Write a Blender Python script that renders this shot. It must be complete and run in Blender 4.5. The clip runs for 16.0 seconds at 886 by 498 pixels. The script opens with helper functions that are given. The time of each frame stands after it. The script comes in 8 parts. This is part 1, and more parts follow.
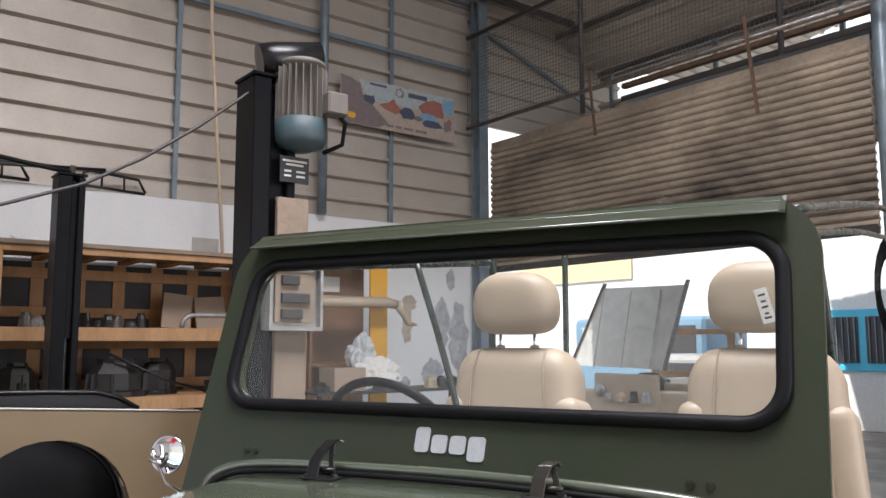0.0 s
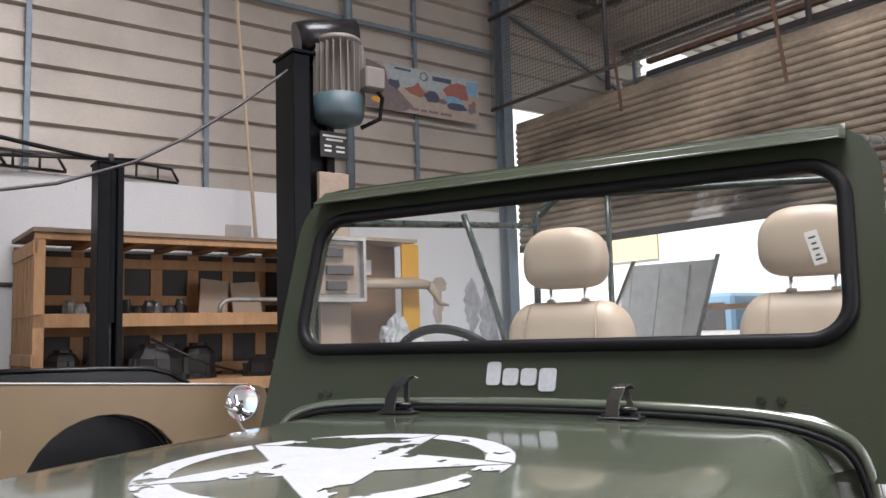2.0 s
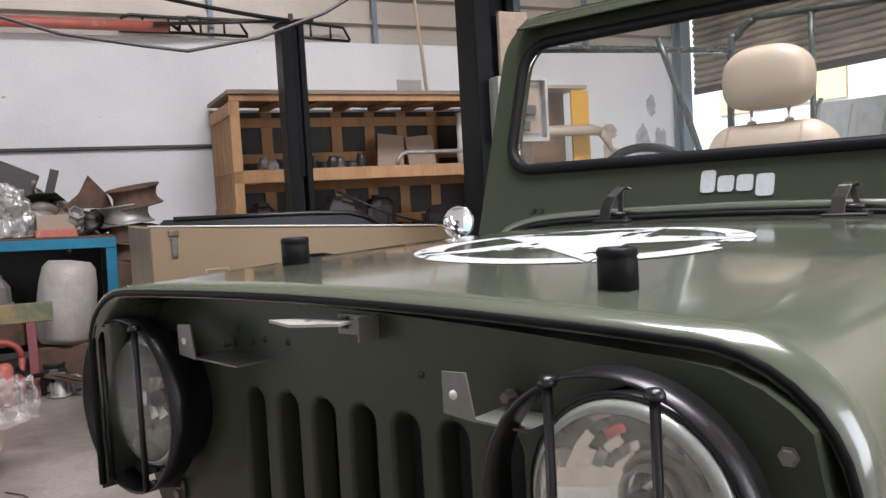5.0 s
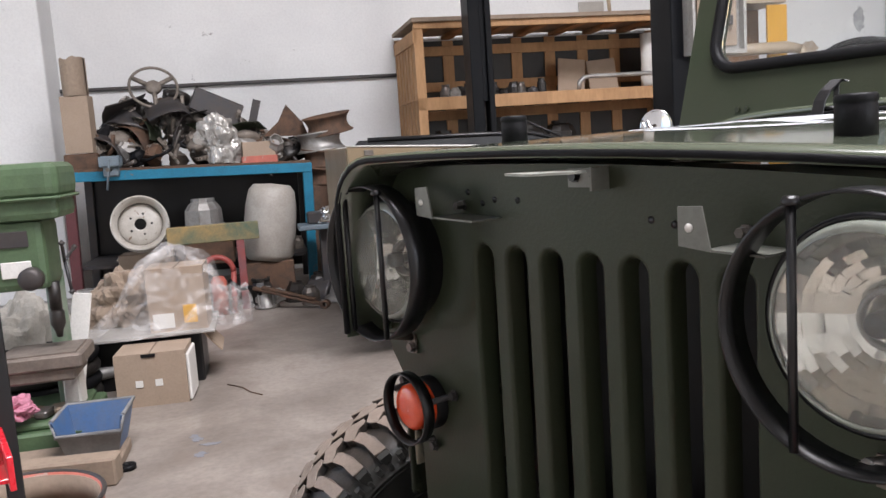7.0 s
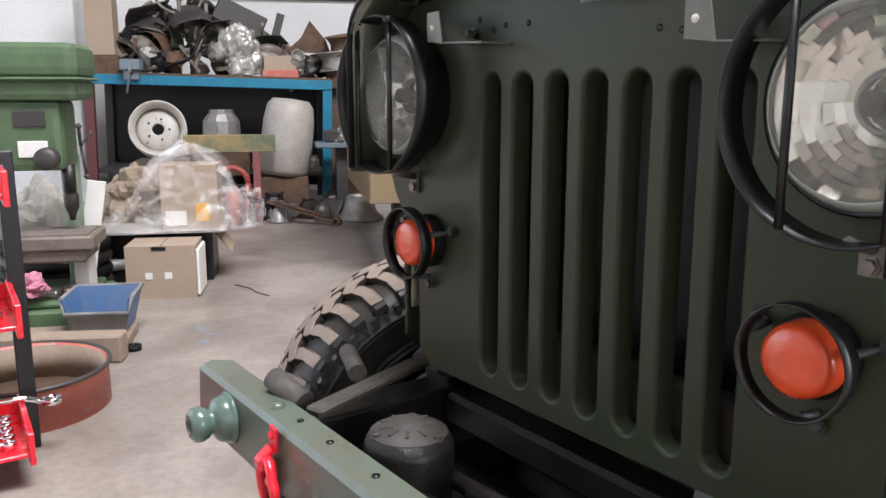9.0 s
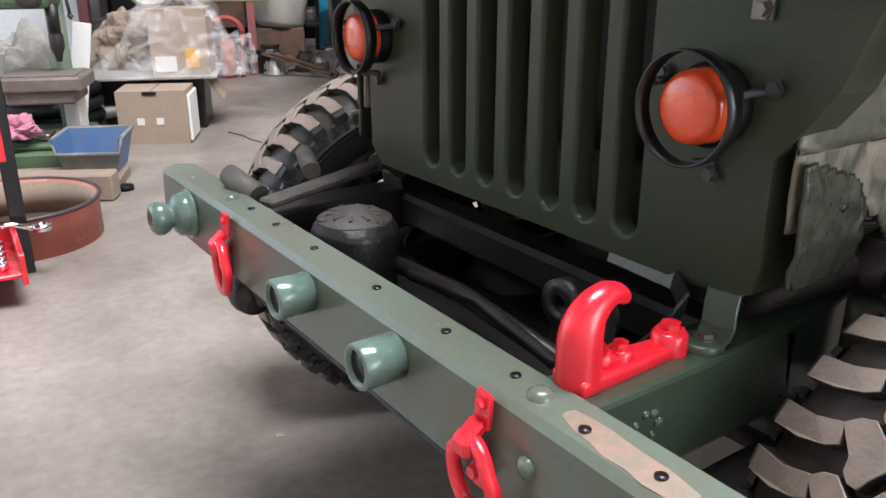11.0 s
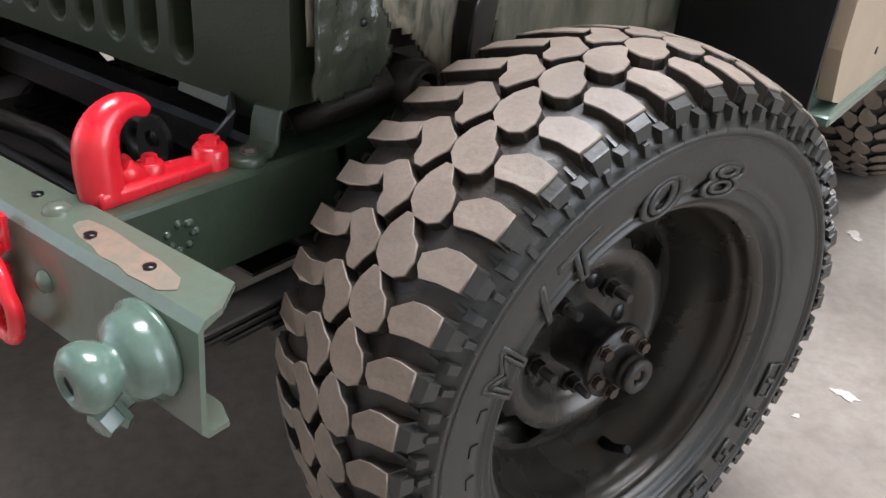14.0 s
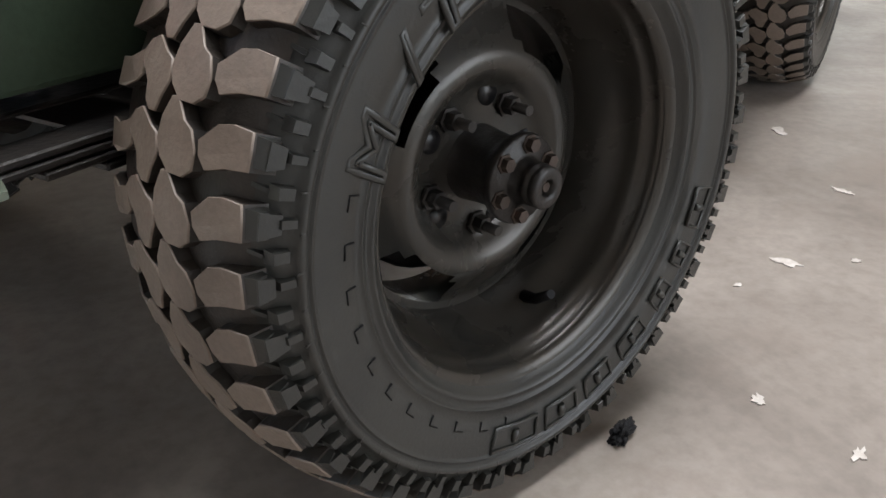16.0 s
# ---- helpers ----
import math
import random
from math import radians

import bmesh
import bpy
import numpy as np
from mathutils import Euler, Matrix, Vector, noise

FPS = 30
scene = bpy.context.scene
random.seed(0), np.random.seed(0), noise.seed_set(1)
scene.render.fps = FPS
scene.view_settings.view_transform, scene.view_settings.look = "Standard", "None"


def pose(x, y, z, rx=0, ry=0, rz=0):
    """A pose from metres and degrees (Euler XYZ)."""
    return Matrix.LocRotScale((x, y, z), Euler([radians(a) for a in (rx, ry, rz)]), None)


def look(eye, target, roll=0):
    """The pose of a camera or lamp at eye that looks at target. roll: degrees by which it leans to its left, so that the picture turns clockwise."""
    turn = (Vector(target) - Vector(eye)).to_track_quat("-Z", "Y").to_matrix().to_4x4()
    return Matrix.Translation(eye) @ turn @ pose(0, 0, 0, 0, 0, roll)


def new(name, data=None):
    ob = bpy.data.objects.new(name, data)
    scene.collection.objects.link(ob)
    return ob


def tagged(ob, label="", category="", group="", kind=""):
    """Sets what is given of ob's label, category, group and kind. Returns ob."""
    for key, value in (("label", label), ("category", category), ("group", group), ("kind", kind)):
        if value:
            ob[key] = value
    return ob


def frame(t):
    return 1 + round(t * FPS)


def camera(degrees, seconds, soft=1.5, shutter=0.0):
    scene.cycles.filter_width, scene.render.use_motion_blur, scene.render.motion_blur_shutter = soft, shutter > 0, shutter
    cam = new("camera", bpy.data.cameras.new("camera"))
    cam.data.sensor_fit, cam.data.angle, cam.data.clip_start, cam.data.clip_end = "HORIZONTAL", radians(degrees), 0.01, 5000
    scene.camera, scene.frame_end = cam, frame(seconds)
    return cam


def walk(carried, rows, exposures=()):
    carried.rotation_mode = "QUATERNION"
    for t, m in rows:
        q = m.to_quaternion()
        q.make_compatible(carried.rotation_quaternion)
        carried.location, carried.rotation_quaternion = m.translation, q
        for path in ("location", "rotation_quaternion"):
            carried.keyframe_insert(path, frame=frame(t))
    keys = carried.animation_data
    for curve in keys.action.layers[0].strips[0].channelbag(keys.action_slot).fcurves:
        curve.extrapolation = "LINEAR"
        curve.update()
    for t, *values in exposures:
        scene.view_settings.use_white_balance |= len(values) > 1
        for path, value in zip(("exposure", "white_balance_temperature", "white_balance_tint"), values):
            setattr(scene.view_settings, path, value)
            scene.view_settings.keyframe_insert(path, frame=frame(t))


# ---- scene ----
cam = camera(57.0, 16.0)
PATH = [
    (0, (0.797, -0.126, 1.495), (-0.132, 1.63, 1.725), -0.1),
    (0.5, (0.789, -0.165, 1.483), (-0.15, 1.583, 1.733), -0.9),
    (1, (0.773, -0.183, 1.435), (-0.175, 1.558, 1.696), -1.3),
    (1.5, (0.751, -0.202, 1.405), (-0.209, 1.533, 1.663), -1.5),
    (2, (0.734, -0.223, 1.383), (-0.242, 1.51, 1.589), -1.6),
    (2.5, (0.724, -0.247, 1.359), (-0.27, 1.483, 1.487), -1.6),
    (3, (0.714, -0.264, 1.344), (-0.306, 1.455, 1.398), -1.8),
    (5.5, (0.683, -0.41, 1.27), (-0.71, 1.016, 1.109), -3.5),
    (6, (0.684, -0.438, 1.25), (-0.788, 0.902, 1.054), -3.6),
    (6.5, (0.693, -0.471, 1.231), (-0.848, 0.783, 0.999), -3.8),
    (7, (0.692, -0.483, 1.208), (-0.899, 0.701, 0.952), -3.9),
    (7.5, (0.69, -0.483, 1.174), (-0.912, 0.683, 0.897), -3.3),
    (8, (0.689, -0.484, 1.137), (-0.914, 0.674, 0.843), -2.0),
    (8.5, (0.7, -0.492, 1.088), (-0.904, 0.659, 0.772), -0.6),
    (9, (0.726, -0.494, 1.047), (-0.871, 0.646, 0.664), 0.0),
    (11.5, (0.855, -0.437, 0.935), (-0.646, 0.646, 0.178), 0.5),
    (12, (0.874, -0.426, 0.928), (-0.568, 0.7, 0.12), 1.2),
    (12.5, (0.896, -0.41, 0.922), (-0.484, 0.767, 0.08), 2.1),
    (13, (0.933, -0.384, 0.914), (-0.348, 0.885, 0.048), 3.8),
    (13.5, (0.98, -0.357, 0.91), (-0.153, 1.023, 0.009), 5.0),
    (14, (1.011, -0.343, 0.906), (-0.015, 1.097, -0.028), 4.6),
    (14.5, (1.02, -0.32, 0.868), (0.042, 1.16, -0.056), 3.6),
    (15, (1.033, -0.301, 0.797), (0.092, 1.208, -0.119), 1.7),
    (15.5, (1.048, -0.292, 0.747), (0.124, 1.233, -0.159), 0.6),
    (16, (1.064, -0.286, 0.666), (0.13, 1.244, -0.22), -0.2),
]
walk(cam, [(t, look(eye, target, roll)) for t, eye, target, roll in PATH], [(0.0, 0.44, 6300, 10), (3.0, 0.58, 6300, 11), (7.0, 0.84, 6350, 10), (9.0, 1.08, 6250, 8), (12.5, 1.12, 6100, 7), (13.5, 0.92, 6100, 6), (14.5, 0.75, 6200, 5), (16.0, 0.48, 6300, 4)])

# ---- light ----
world = bpy.data.worlds.new("world")
scene.world = world
world.use_nodes = True
wn = world.node_tree
sky = wn.nodes.new("ShaderNodeTexSky")
sky.sky_type, sky.sun_disc = "NISHITA", False
sky.sun_elevation, sky.sun_rotation = radians(50), radians(250)
wn.links.new(sky.outputs[0], wn.nodes["Background"].inputs[0])
wn.nodes["Background"].inputs[1].default_value = 0.15
sun = new("sun", bpy.data.lights.new("sun", "SUN"))
sun.data.energy, sun.data.angle, sun.data.color = 5.0, radians(0.6), (1.0, 0.95, 0.88)
# the sun stands over the yard behind the shutter
AZ = radians(66)
UX, UY = math.cos(AZ), math.sin(AZ)


def room(u, v, z=0.0):
    """A place in the workshop's own axes: u along the white wall, v towards it."""
    return Vector((u * UX - v * UY, u * UY + v * UX, z))


ROOM = Matrix.Rotation(AZ, 4, "Z")
sun.matrix_world = look((0, 0, 20), Vector((0, 0, 20)) + Vector((0.75 * UX + 0.2 * UY, 0.75 * UY - 0.2 * UX, -1.0)))


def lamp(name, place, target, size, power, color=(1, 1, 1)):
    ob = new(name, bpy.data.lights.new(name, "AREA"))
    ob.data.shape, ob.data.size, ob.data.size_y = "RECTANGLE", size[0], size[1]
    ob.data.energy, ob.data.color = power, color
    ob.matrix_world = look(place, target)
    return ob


# sky light through the assumed open front; side and overhead lamps are added fills, the roof has no opening
lamp("front_door_sky", room(-6.2, 4.0, 2.2), room(0, 2.0, 1.2), (5.6, 3.6), 12, (0.985, 0.95, 0.99))
lamp("side_fill", room(4.5, -5.8, 2.3), room(2.8, 0, 0.8), (4.2, 3.4), 150, (0.985, 0.95, 0.99))
lamp("overhead_fill", room(1.55, -0.3, 7.2), room(1.55, -0.2, 0.0), (5.0, 2.4), 700, (0.985, 0.95, 0.99))


# ---- mesh helpers ----
def ident():
    return Matrix.Identity(4)


def box(size, at=(0, 0, 0), turn=(0, 0, 0), bevel=0.0, seg=1):
    bm = bmesh.new()
    bmesh.ops.create_cube(bm, size=1.0)
    bmesh.ops.scale(bm, vec=size, verts=bm.verts)
    if bevel:
        bmesh.ops.bevel(bm, geom=bm.edges[:], offset=bevel, segments=seg, profile=0.6, affect="EDGES")
    bm.transform(pose(*at, *turn))
    return bm


def slab(lo, hi, bevel=0.0, seg=1):
    size = [h - l for l, h in zip(lo, hi)]
    return box(size, [(l + h) / 2 for l, h in zip(lo, hi)], (0, 0, 0), bevel, seg)


def join(*bms):
    out = bms[0]
    for b in bms[1:]:
        me = bpy.data.meshes.new("t")
        b.to_mesh(me)
        b.free()
        out.from_mesh(me)
        bpy.data.meshes.remove(me)
    return out


def tube(points, r, sides=10, closed=False, caps=True):
    """A round bar along points; r is one radius or one for each point."""
    pts = [Vector(p) for p in points]
    n = len(pts)
    rs = [r] * n if not hasattr(r, "__len__") else list(r)
    bm = bmesh.new()
    rings = []
    side = None
    for i, p in enumerate(pts):
        a = pts[i - 1] if (i or closed) else p
        b = pts[(i + 1) % n] if (i < n - 1 or closed) else p
        d = (b - a).normalized()
        if side is None:
            side = d.orthogonal().normalized()
        else:
            side = (side - d * side.dot(d)).normalized()
        up = d.cross(side)
        rings.append([bm.verts.new(p + rs[i] * (math.cos(k * math.tau / sides) * side + math.sin(k * math.tau / sides) * up)) for k in range(sides)])
    for i in range(n if closed else n - 1):
        one, two = rings[i], rings[(i + 1) % n]
        for k in range(sides):
            bm.faces.new((one[k], one[(k + 1) % sides], two[(k + 1) % sides], two[k])).smooth = True
    if caps and not closed:
        bm.faces.new(rings[0][::-1])
        bm.faces.new(rings[-1])
    bmesh.ops.recalc_face_normals(bm, faces=bm.faces)
    return bm


def arc(c, r, a0, a1, n, axis="y"):
    """Points on a circle in the plane square to axis, from a0 to a1 degrees."""
    out = []
    for i in range(n + 1):
        a = radians(a0 + (a1 - a0) * i / n)
        s, t = r * math.cos(a), r * math.sin(a)
        out.append(Vector(c) + Vector({"x": (0, s, t), "y": (s, 0, t), "z": (s, t, 0)}[axis]))
    return out


def lathe(profile, n=32, m=None, smooth=True, close=False):
    """Turns (radius, height) pairs about z."""
    bm = bmesh.new()
    rings = [[bm.verts.new((r * math.cos(k * math.tau / n), r * math.sin(k * math.tau / n), h)) for k in range(n)] if r > 1e-6 else [bm.verts.new((0, 0, h))] for r, h in profile]
    pairs = list(zip(rings, rings[1:])) + ([(rings[-1], rings[0])] if close else [])
    for one, two in pairs:
        for k in range(n):
            j = (k + 1) % n
            if len(one) == 1 and len(two) == 1:
                continue
            if len(one) == 1:
                f = bm.faces.new((one[0], two[j], two[k]))
            elif len(two) == 1:
                f = bm.faces.new((one[k], one[j], two[0]))
            else:
                f = bm.faces.new((one[k], one[j], two[j], two[k]))
            f.smooth = smooth
    bmesh.ops.recalc_face_normals(bm, faces=bm.faces)
    if m is not None:
        bm.transform(m)
    return bm


def plate(outline, depth, m=None, bevel=0.0):
    """A flat plate: an outline in x and z, from y = 0 back to y = depth."""
    bm = bmesh.new()
    vs = [bm.verts.new((x, 0, z)) for x, z in outline]
    f = bm.faces.new(vs)
    ext = bmesh.ops.extrude_face_region(bm, geom=[f])
    bmesh.ops.translate(bm, vec=(0, depth, 0), verts=[v for v in ext["geom"] if isinstance(v, bmesh.types.BMVert)])
    bmesh.ops.recalc_face_normals(bm, faces=bm.faces)
    if bevel:
        es = [e for e in bm.edges if abs(e.verts[0].co.y - e.verts[1].co.y) < 1e-6]
        bmesh.ops.bevel(bm, geom=es, offset=bevel, segments=2, profile=0.5, affect="EDGES")
    if m is not None:
        bm.transform(m)
    return bm


def ringplate(outer, inner, depth, m=None):
    """A flat frame between two outlines with the same number of points."""
    bm = bmesh.new()
    n = len(outer)
    rows = [[bm.verts.new((x, y, z)) for x, z in pts] for y in (0.0, depth) for pts in (outer, inner)]
    of, nf, ob, nb = rows
    for k in range(n):
        j = (k + 1) % n
        bm.faces.new((of[k], of[j], nf[j], nf[k]))
        bm.faces.new((ob[k], nb[k], nb[j], ob[j]))
        bm.faces.new((of[k], ob[k], ob[j], of[j]))
        bm.faces.new((nf[k], nf[j], nb[j], nb[k]))
    bmesh.ops.recalc_face_normals(bm, faces=bm.faces)
    if m is not None:
        bm.transform(m)
    return bm


def rounded(x0, x1, z0, z1, r, n=6):
    """A rectangle's outline with rounded corners; r is one radius or four (from lower left, anticlockwise)."""
    rr = [r] * 4 if not hasattr(r, "__len__") else r
    out = []
    for (cx, cz, a), q in zip(((x0, z0, 180), (x1, z0, 270), (x1, z1, 0), (x0, z1, 90)), rr):
        ox, oz = (cx + q if cx == x0 else cx - q), (cz + q if cz == z0 else cz - q)
        for i in range(n + 1):
            b = radians(a + 90 * i / n)
            out.append((ox + q * math.cos(b), oz + q * math.sin(b)))
    return out


def smooth_path(points, per=4):
    """A rounded way through points."""
    p = [Vector(q) for q in points]
    out = []
    for i in range(len(p) - 1):
        a, b, c, d = p[max(i - 1, 0)], p[i], p[i + 1], p[min(i + 2, len(p) - 1)]
        for k in range(per):
            t = k / per
            out.append(0.5 * (2 * b + (c - a) * t + (2 * a - 5 * b + 4 * c - d) * t * t + (3 * b - a - 3 * c + d) * t ** 3))
    return out + [p[-1]]


def along(p, q, r, sides=10):
    return tube([p, q], r, sides)


def strap(points, width, thick, across=(1, 0, 0)):
    """A flat bent strip along points; across is the way of its width."""
    pts, c = [Vector(p) for p in points], Vector(across).normalized()
    bm, rows = bmesh.new(), []
    for i, p in enumerate(pts):
        d = (pts[min(i + 1, len(pts) - 1)] - pts[max(i - 1, 0)]).normalized()
        n = d.cross(c).normalized()
        rows.append([bm.verts.new(p + c * a * width / 2 + n * b * thick / 2) for a, b in ((-1, -1), (1, -1), (1, 1), (-1, 1))])
    for a, b in zip(rows, rows[1:]):
        for k in range(4):
            bm.faces.new((a[k], a[(k + 1) % 4], b[(k + 1) % 4], b[k]))
    bm.faces.new(rows[0][::-1])
    bm.faces.new(rows[-1])
    bmesh.ops.recalc_face_normals(bm, faces=bm.faces)
    bmesh.ops.bevel(bm, geom=bm.edges[:], offset=thick * 0.18, segments=1, affect="EDGES")
    return bm


def hexbolt(p, axis, r=0.009, h=0.008):
    m = Matrix.Translation(p) @ Vector(axis).to_track_quat("Z", "Y").to_matrix().to_4x4()
    return lathe([(0, 0), (r * 1.35, 0), (r * 1.35, h * 0.25), (r, h * 0.25), (r * 0.95, h), (0, h)], 6, m, False)


def thing(name, label, category, m=None, group="", kind=""):
    ob = new(name)
    ob.empty_display_size = 0.1
    if m is not None:
        ob.matrix_world = m
    return tagged(ob, label, category, group, kind)


def mesh_of(name, bm, material):
    me = bpy.data.meshes.new(name)
    bm.to_mesh(me)
    bm.free()
    for m in material if isinstance(material, (list, tuple)) else [material]:
        me.materials.append(m)
    return me


def part(name, bm, material, parent, label=""):
    ob = new(name, mesh_of(name, bm, material))
    ob.parent = parent
    if label:
        tagged(ob, label)
    return ob


def solo(name, bm, material, label, category, m=None, group="", kind=""):
    """A thing that is one mesh."""
    ob = new(name, mesh_of(name, bm, material))
    if m is not None:
        ob.matrix_world = m
    return tagged(ob, label, category, group, kind)


def words(text, size, depth, bold=0.0):
    """Raised lettering in the plane of x and z, facing -y, centred."""
    cu = bpy.data.curves.new("words", "FONT")
    cu.body, cu.size, cu.extrude, cu.align_x, cu.align_y = text, size, depth, "CENTER", "CENTER"
    cu.resolution_u, cu.offset = 3, bold
    ob = bpy.data.objects.new("words", cu)
    scene.collection.objects.link(ob)
    me = ob.evaluated_get(bpy.context.evaluated_depsgraph_get()).to_mesh()
    bm = bmesh.new()
    bm.from_mesh(me)
    bpy.data.objects.remove(ob)
    bpy.data.curves.remove(cu)
    bm.transform(pose(0, 0, 0, 90))
    return bm


# ---- materials ----
def mat(name, color, rough=0.6, metal=0.0, second=None, scale=6.0, amount=0.5, fine=60.0, bump=0.15, spread=0.15, specular=0.5, spots=None, spot_scale=18.0, spot_level=0.62, coat=0.0, fine_mix=0.25, stretch=(1, 1, 1), spot_soft=0.05):
    """A surface with broad stains, fine grain, worn spots and relief, in metres."""
    m = bpy.data.materials.new(name)
    m.use_nodes = True
    nt, n, l = m.node_tree, m.node_tree.nodes, m.node_tree.links
    b = n["Principled BSDF"]
    b.inputs["Metallic"].default_value = metal
    b.inputs["Specular IOR Level"].default_value = specular
    b.inputs["Coat Weight"].default_value = coat
    b.inputs["Coat Roughness"].default_value = 0.08
    tc = n.new("ShaderNodeTexCoord")
    mp = n.new("ShaderNodeMapping")
    mp.inputs["Scale"].default_value = stretch
    l.new(tc.outputs["Object"], mp.inputs[0])

    def noise_at(s, detail=5.0, dist=0.0):
        t = n.new("ShaderNodeTexNoise")
        t.inputs["Scale"].default_value, t.inputs["Detail"].default_value, t.inputs["Distortion"].default_value = s, detail, dist
        t.inputs["Roughness"].default_value = 0.62
        l.new(mp.outputs[0], t.inputs["Vector"])
        return t

    def ramp(src, lo, hi):
        r = n.new("ShaderNodeMapRange")
        r.inputs[1].default_value, r.inputs[2].default_value = lo, hi
        l.new(src, r.inputs[0])
        return r.outputs[0]

    def mix(fac, a, c):
        x = n.new("ShaderNodeMix")
        x.data_type = "RGBA"
        for sock, val in ((x.inputs[0], fac), (x.inputs[6], a), (x.inputs[7], c)):
            if hasattr(val, "is_output"):
                l.new(val, sock)
            elif sock is x.inputs[0]:
                sock.default_value = val
            else:
                sock.default_value = (*val, 1.0)
        return x.outputs[2]

    broad, grain = noise_at(scale, 6.0, 0.4), noise_at(fine, 3.0)
    col = second or tuple(c * 0.62 for c in color)
    fac = n.new("ShaderNodeMath")
    fac.operation = "MULTIPLY"
    fac.inputs[1].default_value = amount
    l.new(ramp(broad.outputs[0], 0.35, 0.68), fac.inputs[0])
    shade = mix(fac.outputs[0], color, col)
    g = n.new("ShaderNodeMath")
    g.operation = "MULTIPLY"
    g.inputs[1].default_value = fine_mix
    l.new(ramp(grain.outputs[0], 0.4, 0.7), g.inputs[0])
    shade = mix(g.outputs[0], shade, tuple(c * 0.6 for c in col))
    if spots:
        sp = noise_at(spot_scale, 7.0, 0.6)
        shade = mix(ramp(sp.outputs[0], spot_level, spot_level + spot_soft), shade, spots)
    l.new(shade, b.inputs["Base Color"])
    r = n.new("ShaderNodeMapRange")
    r.inputs[3].default_value, r.inputs[4].default_value = max(0.03, rough - spread), min(1.0, rough + spread)
    l.new(broad.outputs[0], r.inputs[0])
    l.new(r.outputs[0], b.inputs["Roughness"])
    if bump:
        bp = n.new("ShaderNodeBump")
        bp.inputs["Strength"].default_value, bp.inputs["Distance"].default_value = bump, 0.004
        l.new(grain.outputs[0], bp.inputs["Height"])
        l.new(bp.outputs[0], b.inputs["Normal"])
    return m


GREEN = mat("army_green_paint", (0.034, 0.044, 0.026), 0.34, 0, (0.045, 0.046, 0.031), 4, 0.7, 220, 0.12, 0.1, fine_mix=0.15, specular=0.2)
# Base lifted so the colour itself carries the pale ceiling reflection on the hood.
HOOD = mat("hood_green_lifted", (0.086, 0.104, 0.070), 0.22, 0, (0.102, 0.110, 0.080), 3, 0.5, 150, 0.03, 0.05, coat=1.0, fine_mix=0.1, specular=0.8)
# Brown second tone holds dirt and the floor's reflection, both put into the colour.
BUMPER = mat("bumper_green_enamel", (0.098, 0.142, 0.108), 0.25, 0, (0.110, 0.098, 0.072), 4, 0.85, 120, 0.08, 0.1, fine_mix=0.15)
CAST = mat("cast_green_enamel", (0.105, 0.158, 0.128), 0.22, 0, (0.08, 0.115, 0.092), 9, 0.5, 120, 0.1, 0.08, coat=0.3)
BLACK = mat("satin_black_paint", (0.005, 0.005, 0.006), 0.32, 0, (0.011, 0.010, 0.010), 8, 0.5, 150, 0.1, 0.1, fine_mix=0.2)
RUBBER = mat("black_rubber", (0.007, 0.007, 0.008), 0.5, 0, (0.014, 0.013, 0.013), 12, 0.5, 160, 0.15, specular=0.14)
TYRE = mat("tyre_rubber", (0.0215, 0.022, 0.0205), 0.36, 0, (0.038, 0.037, 0.032), 7, 0.7, 260, 0.10, 0.10)
GROOVE = mat("groove_dirt", (0.034, 0.026, 0.020), 0.45, 0, (0.014, 0.012, 0.010), 14, 0.8, 200, 0.2, 0.1, fine_mix=0.3)
DUST = mat("dusty_tread", (0.235, 0.187, 0.152), 0.5, 0, (0.135, 0.105, 0.083), 8, 0.8, 200, 0.15, 0.1, fine_mix=0.25)
STEEL_DARK = mat("dark_wheel_paint", (0.034, 0.034, 0.031), 0.27, 0.35, (0.062, 0.053, 0.043), 6, 0.85, 160, 0.05, 0.10)
RUSTED = mat("rust_brown_bolt", (0.075, 0.052, 0.040), 0.6, 0.3, (0.04, 0.03, 0.025), 40, 0.7, 160, 0.2)
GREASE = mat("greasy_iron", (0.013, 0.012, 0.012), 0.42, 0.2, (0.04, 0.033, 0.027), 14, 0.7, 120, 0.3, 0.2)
IRON = mat("bare_iron", (0.22, 0.21, 0.20), 0.45, 0.8, (0.12, 0.085, 0.06), 12, 0.7, 140, 0.25, 0.15)
RED = mat("red_enamel", (0.80, 0.014, 0.032), 0.28, 0, (0.5, 0.012, 0.02), 14, 0.6, 90, 0.12, 0.08, coat=0.3, fine_mix=0.1)
CHROME = mat("chrome", (0.75, 0.75, 0.76), 0.08, 1.0, (0.6, 0.6, 0.6), 12, 0.4, 90, 0.02, 0.05, fine_mix=0.05)
TAN = mat("tan_body_paint", (0.225, 0.165, 0.094), 0.38, 0, (0.19, 0.14, 0.082), 3, 0.6, 140, 0.04, 0.08, fine_mix=0.08)
CREAM = mat("cream_vinyl", (0.43, 0.345, 0.25), 0.45, 0, (0.36, 0.285, 0.205), 6, 0.6, 260, 0.2, 0.08, fine_mix=0.1)
WALLPAINT = mat("whitewashed_plaster", (0.74, 0.74, 0.73), 0.85, 0, (0.60, 0.60, 0.60), 0.9, 0.6, 45, 0.25, 0.08, spots=(0.36, 0.35, 0.34), spot_scale=8, spot_level=0.68, fine_mix=0.15)
SHEET = mat("galvanised_wall_sheet", (0.475, 0.425, 0.365), 0.45, 0.25, (0.33, 0.287, 0.238), 0.8, 0.6, 30, 0.06, 0.12, fine_mix=0.12)
